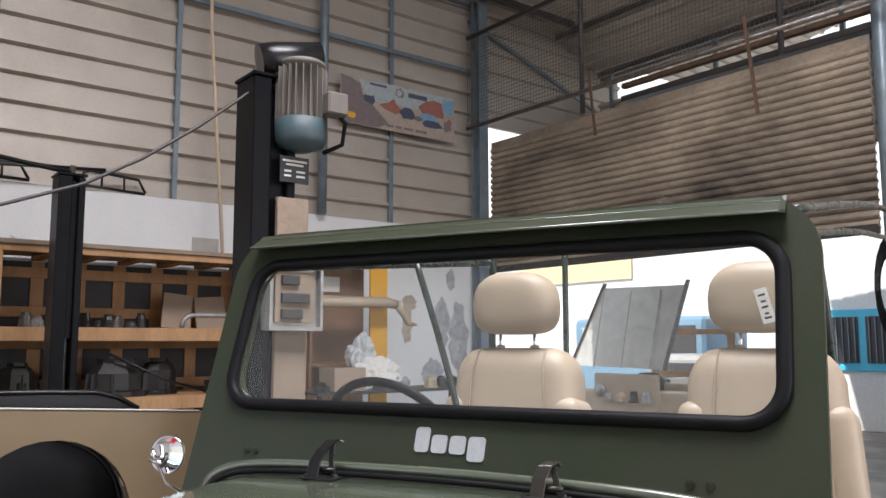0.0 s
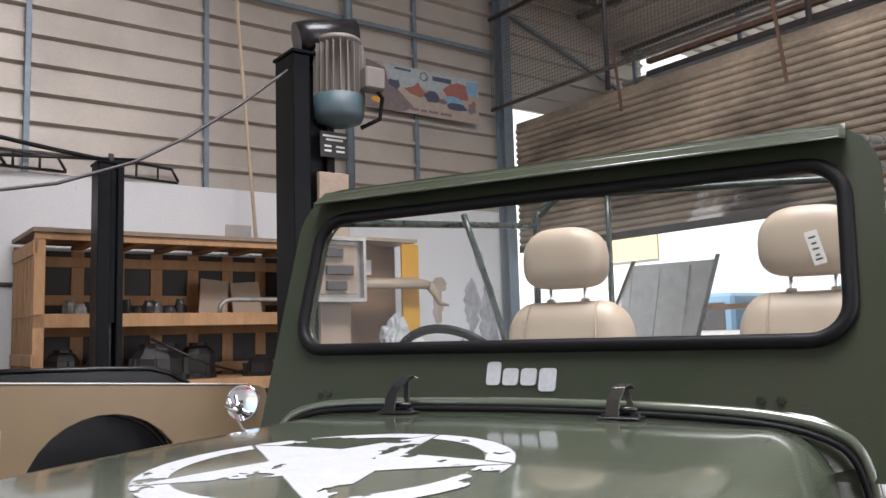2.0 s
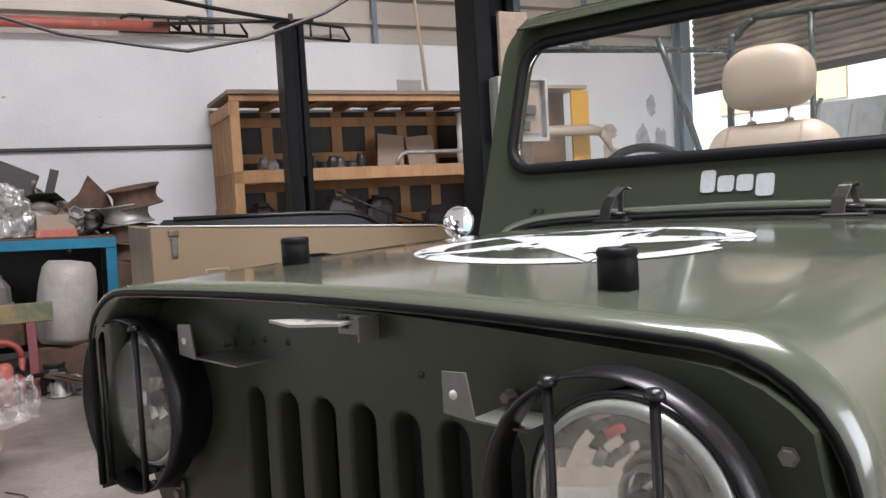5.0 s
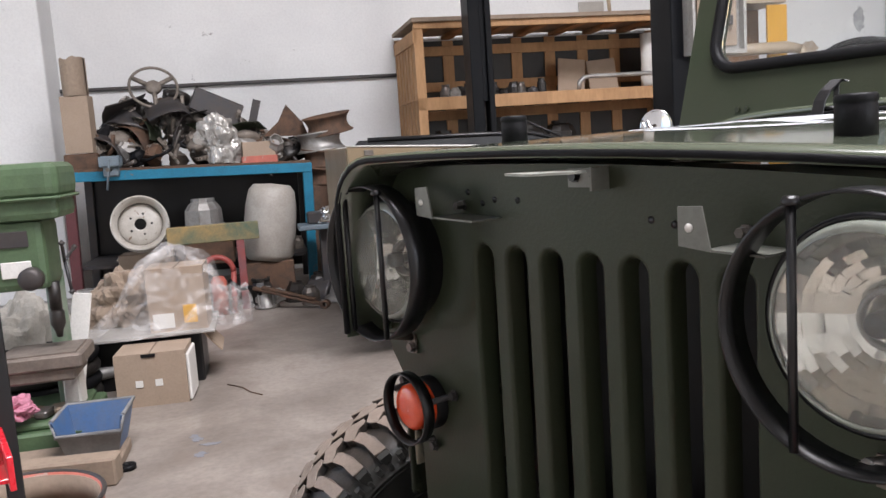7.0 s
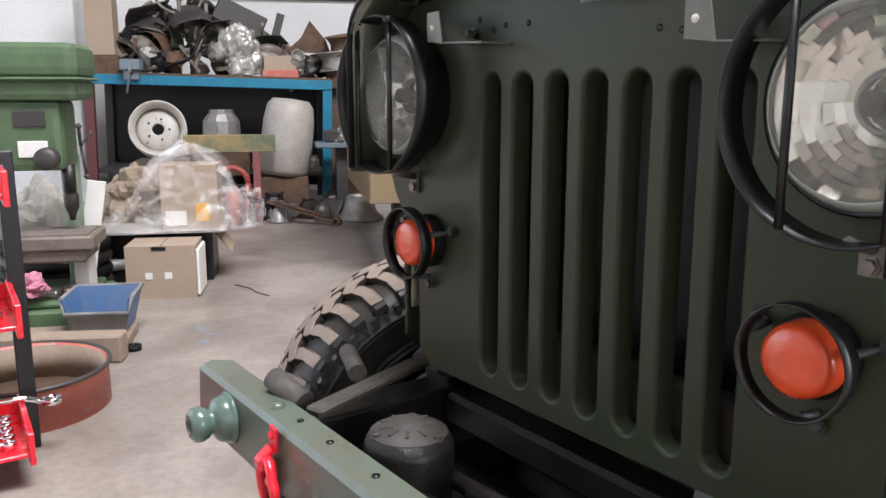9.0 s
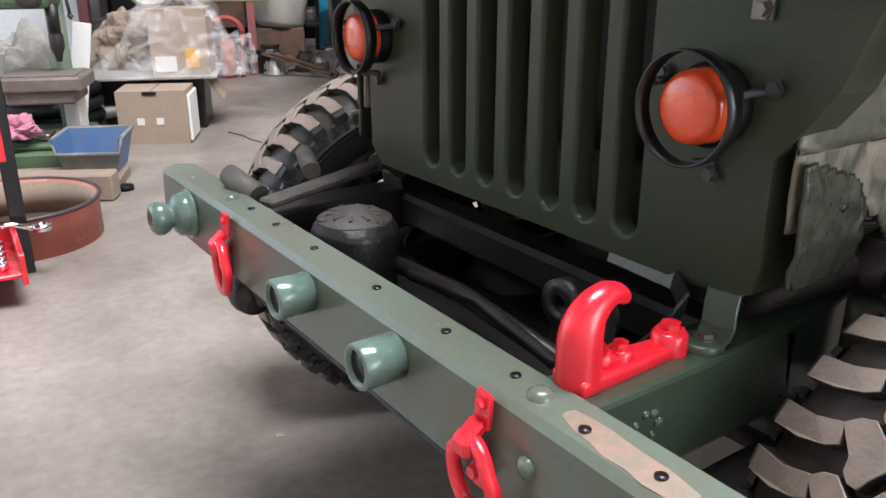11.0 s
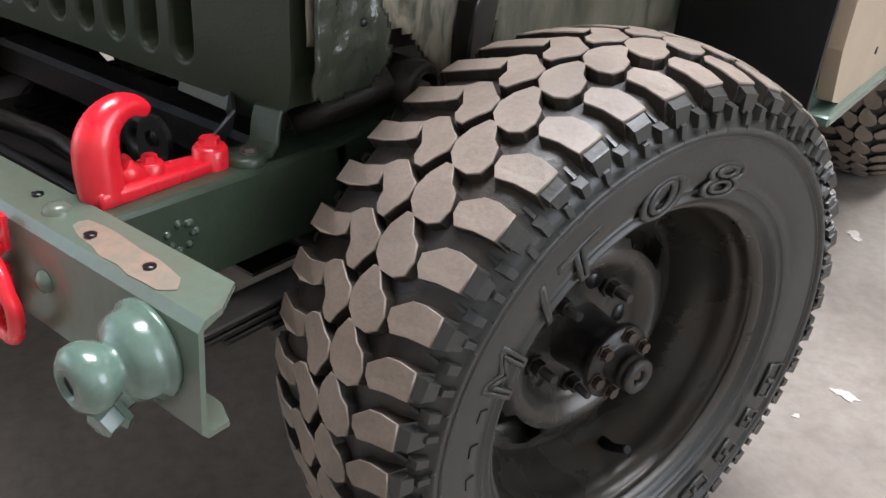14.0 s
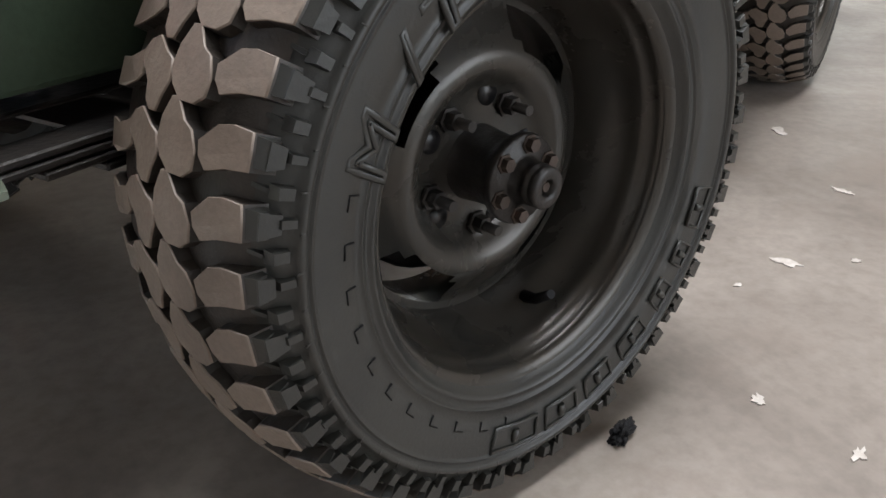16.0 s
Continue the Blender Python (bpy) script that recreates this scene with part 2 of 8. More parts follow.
SHUTTER = mat("dusty_shutter_slats", (0.50, 0.41, 0.31), 0.55, 0.2, (0.065, 0.054, 0.046), 0.75, 1.0, 24, 0.1, 0.15, spots=(0.60, 0.58, 0.54), spot_scale=0.9, spot_level=0.64, stretch=(0.6, 1, 1.3))
BLUEGREY = mat("blue_grey_steel", (0.20, 0.25, 0.29), 0.45, 0.3, (0.12, 0.14, 0.15), 5, 0.6, 70, 0.1, fine_mix=0.15)
DARKSTEEL = mat("dark_steel", (0.05, 0.05, 0.055), 0.5, 0.4, (0.09, 0.07, 0.055), 6, 0.6, 80, 0.15)
LIFT = mat("lift_column_paint", (0.004, 0.0045, 0.006), 0.36, 0, (0.011, 0.011, 0.011), 5, 0.6, 90, 0.12, 0.12, specular=0.09)
WOOD = mat("pallet_wood", (0.50, 0.29, 0.14), 0.75, 0, (0.30, 0.16, 0.075), 4, 0.7, 40, 0.3, 0.1, stretch=(1, 1, 0.25))
PLY = mat("weathered_plywood", (0.30, 0.23, 0.17), 0.8, 0, (0.2, 0.15, 0.11), 4, 0.7, 40, 0.25)
CARD = mat("cardboard", (0.36, 0.275, 0.205), 0.85, 0, (0.30, 0.225, 0.165), 5, 0.6, 120, 0.1, 0.05)
FLOOR = mat("concrete_floor", (0.33, 0.29, 0.255), 0.40, 0, (0.15, 0.125, 0.106), 1.5, 0.95, 34, 0.10, 0.18, spots=(0.20, 0.165, 0.14), spot_scale=3.2, spot_level=0.54, fine_mix=0.3, spot_soft=0.2)
BLUE = mat("bright_blue_paint", (0.012, 0.20, 0.33), 0.45, 0, (0.01, 0.11, 0.18), 8, 0.6, 90, 0.15, spots=(0.16, 0.13, 0.11), spot_scale=14, spot_level=0.64)
MACHINE = mat("machine_green", (0.085, 0.140, 0.068), 0.5, 0, (0.055, 0.085, 0.045), 7, 0.7, 90, 0.15, spots=(0.24, 0.23, 0.19), spot_scale=10, spot_level=0.66)
ALLOY = mat("dull_alloy", (0.42, 0.41, 0.39), 0.5, 0.6, (0.24, 0.22, 0.2), 10, 0.7, 90, 0.2)
RUST = mat("rusty_steel", (0.16, 0.09, 0.055), 0.8, 0.3, (0.07, 0.05, 0.04), 12, 0.8, 90, 0.3)
ORANGE_PAINT = mat("orange_red_paint", (0.52, 0.15, 0.105), 0.5, 0, (0.36, 0.10, 0.075), 8, 0.7, 90, 0.12, spots=(0.36, 0.27, 0.23), spot_scale=12, spot_level=0.62)
WHITE = mat("white_decal", (0.47, 0.485, 0.50), 0.4, 0, (0.41, 0.425, 0.44), 20, 0.4, 120, 0.02)
PAPER = mat("paper_label", (0.72, 0.70, 0.66), 0.8, 0, (0.62, 0.6, 0.56), 20, 0.4, 120, 0.02)
YELLOW = mat("yellow_paint", (0.68, 0.36, 0.03), 0.5, 0, (0.6, 0.3, 0.02), 6, 0.5, 80, 0.06)

def glass(name, color=(1, 1, 1), rough=0.0):
    m = bpy.data.materials.new(name)
    m.use_nodes = True
    b = m.node_tree.nodes["Principled BSDF"]
    b.inputs["Base Color"].default_value = (*color, 1)
    b.inputs["Roughness"].default_value = rough
    b.inputs["Transmission Weight"].default_value = 1.0
    b.inputs["IOR"].default_value = 1.1
    return m


GLASS = glass("window_glass", (0.97, 0.99, 0.98))
GLASS.node_tree.nodes["Principled BSDF"].inputs["Transmission Weight"].default_value = 0.98


# ---- the building ----
WALL_V, CORNER_U = 7.85, 7.65


def ribbed(width, height, pitch, lift, flat=0.72):
    """A sheet in x and z with level ribs that stand out towards -y."""
    bm = bmesh.new()
    z, rows = 0.0, []
    while z < height:
        for dz, y in ((0, 0), (pitch * flat, 0), (pitch * (flat + 0.06), -lift), (pitch * 0.94, -lift)):
            if z + dz <= height:
                rows.append((z + dz, y))
        z += pitch
    rows.append((height, 0))
    vs = [[bm.verts.new((x, y, zz)) for x in (0, width)] for zz, y in rows]
    for a, b in zip(vs, vs[1:]):
        bm.faces.new((a[0], a[1], b[1], b[0]))
    bm.faces.ensure_lookup_table()
    geo = bmesh.ops.extrude_face_region(bm, geom=bm.faces[:])
    bmesh.ops.translate(bm, vec=(0, 0.05, 0), verts=[v for v in geo["geom"] if isinstance(v, bmesh.types.BMVert)])
    bmesh.ops.recalc_face_normals(bm, faces=bm.faces)
    return bm


def in_room(u, v, z=0.0, turn=0.0):
    """The pose of a thing in the workshop's axes: its x along u, its -y towards the room (away from the white wall)."""
    return Matrix.Translation(room(u, v, z)) @ Matrix.Rotation(AZ + radians(turn), 4, "Z")


floor = solo("floor", slab((-6.5, -6.0, -0.2), (CORNER_U + 0.2, WALL_V + 0.3, 0.0)), FLOOR, "dusty brown-grey concrete workshop floor with pale chips", "floor", ROOM, kind="structure")
ground = solo("ground", slab((-60, -60, -0.5), (80, 80, -0.21)), FLOOR, "pale bare ground of the yard outside", "ground", ROOM, kind="structure")
wall_west = thing("wall_west", "whitewashed masonry wall under pale ribbed steel sheeting", "wall", in_room(-6.5, WALL_V), kind="structure")
part("plinth", slab((0, 0, 0), (14.2, 0.25, 3.05), 0.01), WALLPAINT, wall_west, "stained whitewashed plaster")
part("sheeting", ribbed(14.15, 4.6, 0.295, 0.075, 0.74), SHEET, wall_west, "cream ribbed steel sheets").location = (0, 0.12, 3.04)
part("sheeting", ribbed(3.2, 3.0, 0.295, 0.05, 0.74), SHEET, wall_west, "cream ribbed steel sheets").location = (14.15, 0.12, 4.64)
part("brace_rail", box((3.4, 0.04, 0.05), (15.6, 0.04, 5.6), (0, 18, 0)), BLUEGREY, wall_west)
part("ledge", box((10.9, 0.05, 0.035), (5.45, -0.02, 1.955), bevel=0.008), DARKSTEEL, wall_west, "grey ledge strip")
for u in (1.5, 3.3, 6.15):
    part("rail", box((0.055, 0.05, 4.6), (u + 6.5, 0.05, 5.35), bevel=0.004), BLUEGREY, wall_west, "grey steel upright")
for z in (5.35, 6.35):
    part("rail", box((9.6, 0.05, 0.06), (9.5, 0.02, z), bevel=0.004), BLUEGREY, wall_west, "grey level steel girt")
column = solo("corner_column", join(box((0.16, 0.02, 7.6), (0, -0.08, 3.8)), box((0.16, 0.02, 7.6), (0, 0.08, 3.8)), box((0.02, 0.16, 7.6), (0, 0, 3.8))), BLUEGREY, "blue-grey steel I-section corner column", "column", in_room(CORNER_U - 0.12, WALL_V - 0.14), kind="structure")
solo("downpipe", along((0, 0, 3.05), (0, 0, 7.6), 0.055, 14), BLUEGREY, "blue-grey steel pipe standing against the sheeted wall", "pipe", in_room(5.05, WALL_V - 0.1))
pillar = solo("corner_pillar", slab((-0.9, -0.55, 0), (0, 0, 4.0), 0.01), WALLPAINT, "whitewashed concrete pillar in the wall", "pillar", in_room(-1.9, WALL_V), kind="structure")

# yard door: a half-raised roller shutter between the corner column and a pipe post
shutter = thing("roller_shutter", "half-raised roller shutter of stained dusty steel slats", "roller shutter", in_room(CORNER_U, WALL_V - 0.25, 2.5, -90), kind="structure")
def slats(width, height, pitch, lift):
    bm = bmesh.new()
    rows = []
    for i in range(int(height / pitch)):
        for z, y in ((0.0, 0.010), (0.07, 0.010), (0.10, -0.1 * lift), (0.24, -0.62 * lift), (0.42, -lift), (0.62, -0.95 * lift), (0.80, -0.6 * lift), (0.95, -0.1 * lift)):
            rows.append(((i + z) * pitch, y))
    rows.append((height, 0))
    vs = [[bm.verts.new((x, y, z)) for x in (0, width)] for z, y in rows]
    for a, b in zip(vs, vs[1:]):
        bm.faces.new((a[0], a[1], b[1], b[0]))
    geo = bmesh.ops.extrude_face_region(bm, geom=bm.faces[:])
    bmesh.ops.translate(bm, vec=(0, 0.03, 0), verts=[v for v in geo["geom"] if isinstance(v, bmesh.types.BMVert)])
    bmesh.ops.recalc_face_normals(bm, faces=bm.faces)
    return bm
part("curtain", slats(5.15, 1.78, 0.085, 0.026), SHUTTER, shutter)
part("bottom_bar", box((5.15, 0.06, 0.09), (2.57, 0, 0.0), bevel=0.008), DARKSTEEL, shutter)
part("header", box((2.9, 0.3, 0.07), (3.75, 0.15, 1.86), bevel=0.008), DARKSTEEL, shutter)
part("header", box((2.9, 0.08, 0.06), (3.75, 0.05, 2.02), bevel=0.008), RUST, shutter)
solo("door_post", along((0, 0, 0), (0, 0, 7.4), 0.07, 14), BLUEGREY, "blue-grey steel pipe post beside the yard door", "post", in_room(CORNER_U - 0.1, 2.3), kind="structure")
wall_yard = thing("wall_yard", "pale ribbed steel end wall beside and over the yard door", "wall", in_room(CORNER_U, 2.2, 0, -90), kind="structure")
part("sheeting", ribbed(8.2, 7.4, 0.295, 0.05, 0.74), SHEET, wall_yard)
wall_loft = thing("wall_loft", "ribbed steel wall of the lean-to over the yard door", "wall", in_room(CORNER_U + 2.6, WALL_V, 3.9, -90), kind="structure")
part("sheeting", ribbed(6.0, 1.48, 0.295, 0.05, 0.74), SHEET, wall_loft)
for x in (0.3, 2.2, 4.0, 5.8):
    part("rail", box((0.06, 0.05, 1.9), (x, -0.06, 0.95)), BLUEGREY, wall_loft)
solo("ceiling", ribbed(6.4, 3.4, 0.22, 0.04), SHEET, "grey ribbed lean-to roof sheets over the yard door", "ceiling", in_room(CORNER_U + 3.0, WALL_V + 0.1, 5.80, -90) @ pose(0, 0, 0, 68), kind="structure")
for k in range(3):
    solo("purlin", box((6.2, 0.06, 0.08), (3.1, 0, 0), bevel=0.004), DARKSTEEL, "dark steel lean-to purlin", "purlin", in_room(CORNER_U + 2.6 - k * 1.0, WALL_V, 5.86 + k * 0.40, -90), group="lean-to purlins", kind="structure")

# wire-mesh screen over the yard door
mesh_screen = thing("mesh_screen", "steel frame with wire mesh hanging over the yard door", "mesh screen", in_room(CORNER_U - 0.35, WALL_V - 0.15, 0, -90))
part("frame_tube", along((0, 0, 4.45), (5.6, 0, 4.45), 0.03, 10), IRON, mesh_screen)
part("frame_tube", along((0, 0, 5.75), (5.6, 0, 5.75), 0.03, 10), DARKSTEEL, mesh_screen)
for x in (2.1, 4.6):
    part("frame_tube", along((x, 0.02, 4.2), (x, 0.02, 6.6), 0.03, 8), DARKSTEEL, mesh_screen)
wires = bmesh.new()
for i in range(112):
    x = i * 0.05
    for p, q in (((x, 4.45), (x, 5.75)),):
        join(wires, box((0.004, 0.004, 1.3), (x, 0, 5.1)))
for i in range(26):
    join(wires, box((5.6, 0.004, 0.004), (2.8, 0, 4.45 + i * 0.05)))
tagged(part("wire_mesh", wires, IRON, mesh_screen), kind="stuff")
for x, z in ((2.35, 0.8), (4.35, 1.0)):
    part("hanging_rod", box((0.035, 0.012, z), (x, -0.1, 4.65 - z / 2), (0, -6, 0)), RUST, mesh_screen, "rusty flat bar")

# roof
roof = solo("ceiling", join(ribbed(20, 9.5, 0.25, 0.04)), SHEET, "grey ribbed steel roof sheets on dark purlins", "ceiling", Matrix.Translation(room(-6.5, WALL_V + 0.3, 6.3)) @ Matrix.Rotation(AZ, 4, "Z") @ pose(0, 0, 0, 80) @ Matrix.Translation((0, 0, 0)), kind="structure")
solo("ceiling", join(ribbed(20, 6.5, 0.25, 0.04)), SHEET, "grey ribbed steel roof sheets", "ceiling", Matrix.Translation(room(-6.5, -1.2, 8.0)) @ Matrix.Rotation(AZ, 4, "Z") @ pose(0, 0, 0, 85), kind="structure")
for k in range(6):
    v = WALL_V - 0.4 - k * 1.4
    solo("purlin", box((16.5, 0.06, 0.12), (1.75, 0, 0), bevel=0.005), DARKSTEEL, "dark steel roof purlin", "purlin", in_room(0, v, 6.28 + (WALL_V - v) * 0.176), group="roof purlins", kind="structure")
# plain unseen walls that close the place behind the camera, doorways set to shape the light
solo("wall_south", join(slab((-6.5, -6.2, 0), (2.2, -6.0, 8.5)), slab((2.2, -6.2, 4.2), (6.8, -6.0, 8.5)), slab((6.8, -6.2, 0), (CORNER_U, -6.0, 8.5))), WALLPAINT, "unseen plain whitewashed wall, its doorway set to shape the light", "wall", ROOM, kind="structure")
solo("wall_front", join(slab((-6.7, -6.0, 0), (-6.5, 1.0, 8.5)), slab((-6.7, 1.0, 4.2), (-6.5, 7.2, 8.5)), slab((-6.7, 7.2, 0), (-6.5, WALL_V, 8.5))), WALLPAINT, "unseen plain whitewashed wall, its entrance set to shape the light", "wall", ROOM, kind="structure")


# ---- the green jeep ----
jeep = thing("green_jeep", "open army-green jeep with white hood star and black trim", "jeep")

# hood: a skin with rounded shoulders, from the grille back to the cowl
def hood_rise(x, f):
    return (1 - f) ** 1.5 * -0.035 * (x - 0.072)


def hood_row(f):
    """Cross-section of the hood as (x, z), from the nose (f = 0) to the cowl (f = 1)."""
    half = 0.462 + 0.110 * f + 0.040 * f ** 3
    top = 1.184 + 0.018 * math.sin(f * math.pi * 0.75) + 0.004 * max(0.0, (f - 0.6) / 0.4) ** 2
    drop = 0.18 + 0.05 * f
    left, right = 0.085 + 0.055 * f, 0.120 - 0.005 * f
    pts = [(-half, top - drop - left)]
    pts += [(-half + left - left * math.cos(radians(a)), top - left + left * math.sin(radians(a))) for a in range(0, 91, 15)]
    for k in range(1, 14):
        u = k / 14
        pts.append((-half + left + (2 * half - left - right) * u, top + 0.040 * u * (1 - u)))
    pts += [(half - right + right * math.cos(radians(a)), top - right + right * math.sin(radians(a))) for a in range(90, -1, -10)]
    pts.append((half, top - drop - right))
    shift = 0.072 * (1 - f)
    return [(x + shift, z + hood_rise(x + shift, f)) for x, z in pts]


def hood_nose(x):
    return 0.183 + 0.12 * (min(max(x, -0.40), 0.52) - 0.1)


def hood_z(x, y):
    """Height of the hood's top over a point of the plan."""
    row = [p for p in hood_row(min(max((y - 0.183) / 1.179, 0.0), 1.0))][1:-1]
    for p, q in zip(row, row[1:]):
        if p[0] <= x <= q[0]:
            return p[1] + (q[1] - p[1]) * (x - p[0]) / max(q[0] - p[0], 1e-6)
    return row[0][1] if x < row[0][0] else row[-1][1]


def hood_skin():
    bm = bmesh.new()
    rows = []
    for i in range(21):
        f = i / 20
        rows.append([bm.verts.new((x, hood_nose(x) * (1 - f) + 1.362 * f, z)) for x, z in hood_row(f)])
    for a, b in zip(rows, rows[1:]):
        for k in range(len(a) - 1):
            bm.faces.new((a[k], b[k], b[k + 1], a[k + 1])).smooth = True
    geo = bmesh.ops.extrude_face_region(bm, geom=bm.faces[:])
    for v in [v for v in geo["geom"] if isinstance(v, bmesh.types.BMVert)]:
        v.co.z -= 0.012
        v.co.x *= 0.985
    bmesh.ops.recalc_face_normals(bm, faces=bm.faces)
    return bm


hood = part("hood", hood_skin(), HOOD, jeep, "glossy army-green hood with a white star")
# rolled lip under the hood's front edge
part("rolled_lip", tube([(x * 0.992, hood_nose(x) + 0.002, z - 0.0065) for x, z in hood_row(0.0)], 0.0048, 8), RUBBER, hood, "black rubber edge strip")
# star in a worn ring
def star_ring():
    """White star in a ring, pressed on the hood, with paint worn away in patches."""
    bm = bmesh.new()
    cx, cy, R, n = 0.029, 0.708, 0.300, 190
    def star_edge(a):
        """Distance to the star's outline at angle a."""
        f = abs(((math.degrees(a) - 90 + 36) % 72) - 36)
        p, q = (1.0, 0.0), (0.39 * math.cos(radians(36)), 0.39 * math.sin(radians(36)))
        d = (math.cos(radians(f)), math.sin(radians(f)))
        ex, ey = q[0] - p[0], q[1] - p[1]
        return (p[0] * ey - p[1] * ex) / (d[0] * ey - d[1] * ex)
    grid = {}
    def vert(i, j):
        if (i, j) not in grid:
            x, y = cx + R * 0.805 * (2 * i / n - 1), cy + R * 0.95 * (2 * j / n - 1)
            grid[i, j] = bm.verts.new((x, y, hood_z(x, y) + 0.0009))
        return grid[i, j]
    for i in range(n):
        for j in range(n):
            px, py = 2 * (i + 0.5) / n - 1, 2 * (j + 0.5) / n - 1
            r, a = math.hypot(px, py), math.atan2(py, px)
            e = star_edge(a)
            inside = r < e
            ring = 0.83 < r < 1.0 and r > e + 0.05
            if not (inside or ring):
                continue
            w = noise.noise(Vector((px * 2.6 + 3, py * 2.6, 1))) + 0.55 * noise.noise(Vector((px * 8, py * 8, 5))) + 0.3 * noise.noise(Vector((px * 22, py * 22, 2)))
            if w > (0.44 if inside else 0.36):
                continue
            bm.faces.new((vert(i, j), vert(i + 1, j), vert(i + 1, j + 1), vert(i, j + 1)))
    bmesh.ops.recalc_face_normals(bm, faces=bm.faces)
    return bm


part("star", star_ring(), WHITE, hood, "worn white five-pointed star in a broken ring")
for x, y in ((-0.266, 0.384), (0.284, 0.345)):
    z = hood_z(x, y) - 0.003
    part("rubber_stop", lathe([(0, 0), (0.0205, 0), (0.0202, 0.032), (0.0190, 0.0335), (0.0206, 0.035), (0.0206, 0.040), (0.0188, 0.0430), (0.0148, 0.0430), (0.0130, 0.036), (0.0125, 0.018), (0, 0.018)], 28, Matrix.Translation((x, y, z))), RUBBER, hood, "hollow black rubber windscreen stop")
for x, lean, shine in ((-0.266, 1.0, BLACK), (0.243, 0.35, STEEL_DARK)):
    LZ = hood_z(x, 1.325) + 0.0045
    latch = part("hood_latch", join(box((0.085, 0.045, 0.005), (x, 1.325, LZ), bevel=0.002), hexbolt((x - 0.030, 1.315, LZ + 0.002), (0, 0, 1), 0.006, 0.005), hexbolt((x + 0.030, 1.335, LZ + 0.002), (0, 0, 1), 0.006, 0.005)), BLACK, hood, "black windscreen tie-down hook")
    part("hook_arm", join(strap([(x - 0.014, 1.312, LZ), (x - 0.012, 1.320, LZ + 0.033), (x - 0.004, 1.332, LZ + 0.055), (x + 0.012 * lean, 1.350, LZ + 0.051 + 0.026 * lean), (x + 0.024 * lean, 1.356, LZ + 0.043 + 0.030 * lean)], 0.026, 0.006, (1, 0.25, 0)), strap([(x + 0.020, 1.345, LZ), (x + 0.012, 1.346, LZ + 0.028), (x + 0.012 * lean, 1.350, LZ + 0.045 + 0.024 * lean)], 0.012, 0.005, (1, 0.25, 0)), along((x - 0.02, 1.330, LZ + 0.015), (x + 0.028, 1.340, LZ + 0.015), 0.005, 8)), shine, latch)
# stencilled year on the hood's side
def hood_side(y):
    return max(p[0] for p in hood_row((y - 0.183) / 1.179))


for k, ch in enumerate("1965"):
    y = 0.905 + 0.074 * k
    lt = words(ch, 0.140, 0.0015, 0.002)
    lt.transform(Matrix.Diagonal((0.80, 1, 1, 1)))
    part("letter", lt, WHITE, hood, "white stencilled figure").matrix_world = Matrix.Translation((hood_side(y) + 0.002, y, 1.045)) @ pose(0, 0, 0, 0, 0, 86.5)
for y in (0.70, 0.765, 0.832):
    part("number_bar", box((0.003, 0.042, 0.085 if y < 0.80 else 0.022), (hood_side(y) + 0.001, y, 1.045), (0, 0, -3.0)), WHITE, hood, "white stencilled bar")
cx = hood_side(1.30)
part("side_catch", join(box((0.012, 0.022, 0.09), (cx + 0.006, 1.30, 1.02), bevel=0.003), hexbolt((cx + 0.012, 1.30, 1.055), (1, 0, 0), 0.009, 0.010), hexbolt((cx + 0.012, 1.30, 1.0), (1, 0, 0), 0.010, 0.030)), BLACK, hood, "black hood side catch")

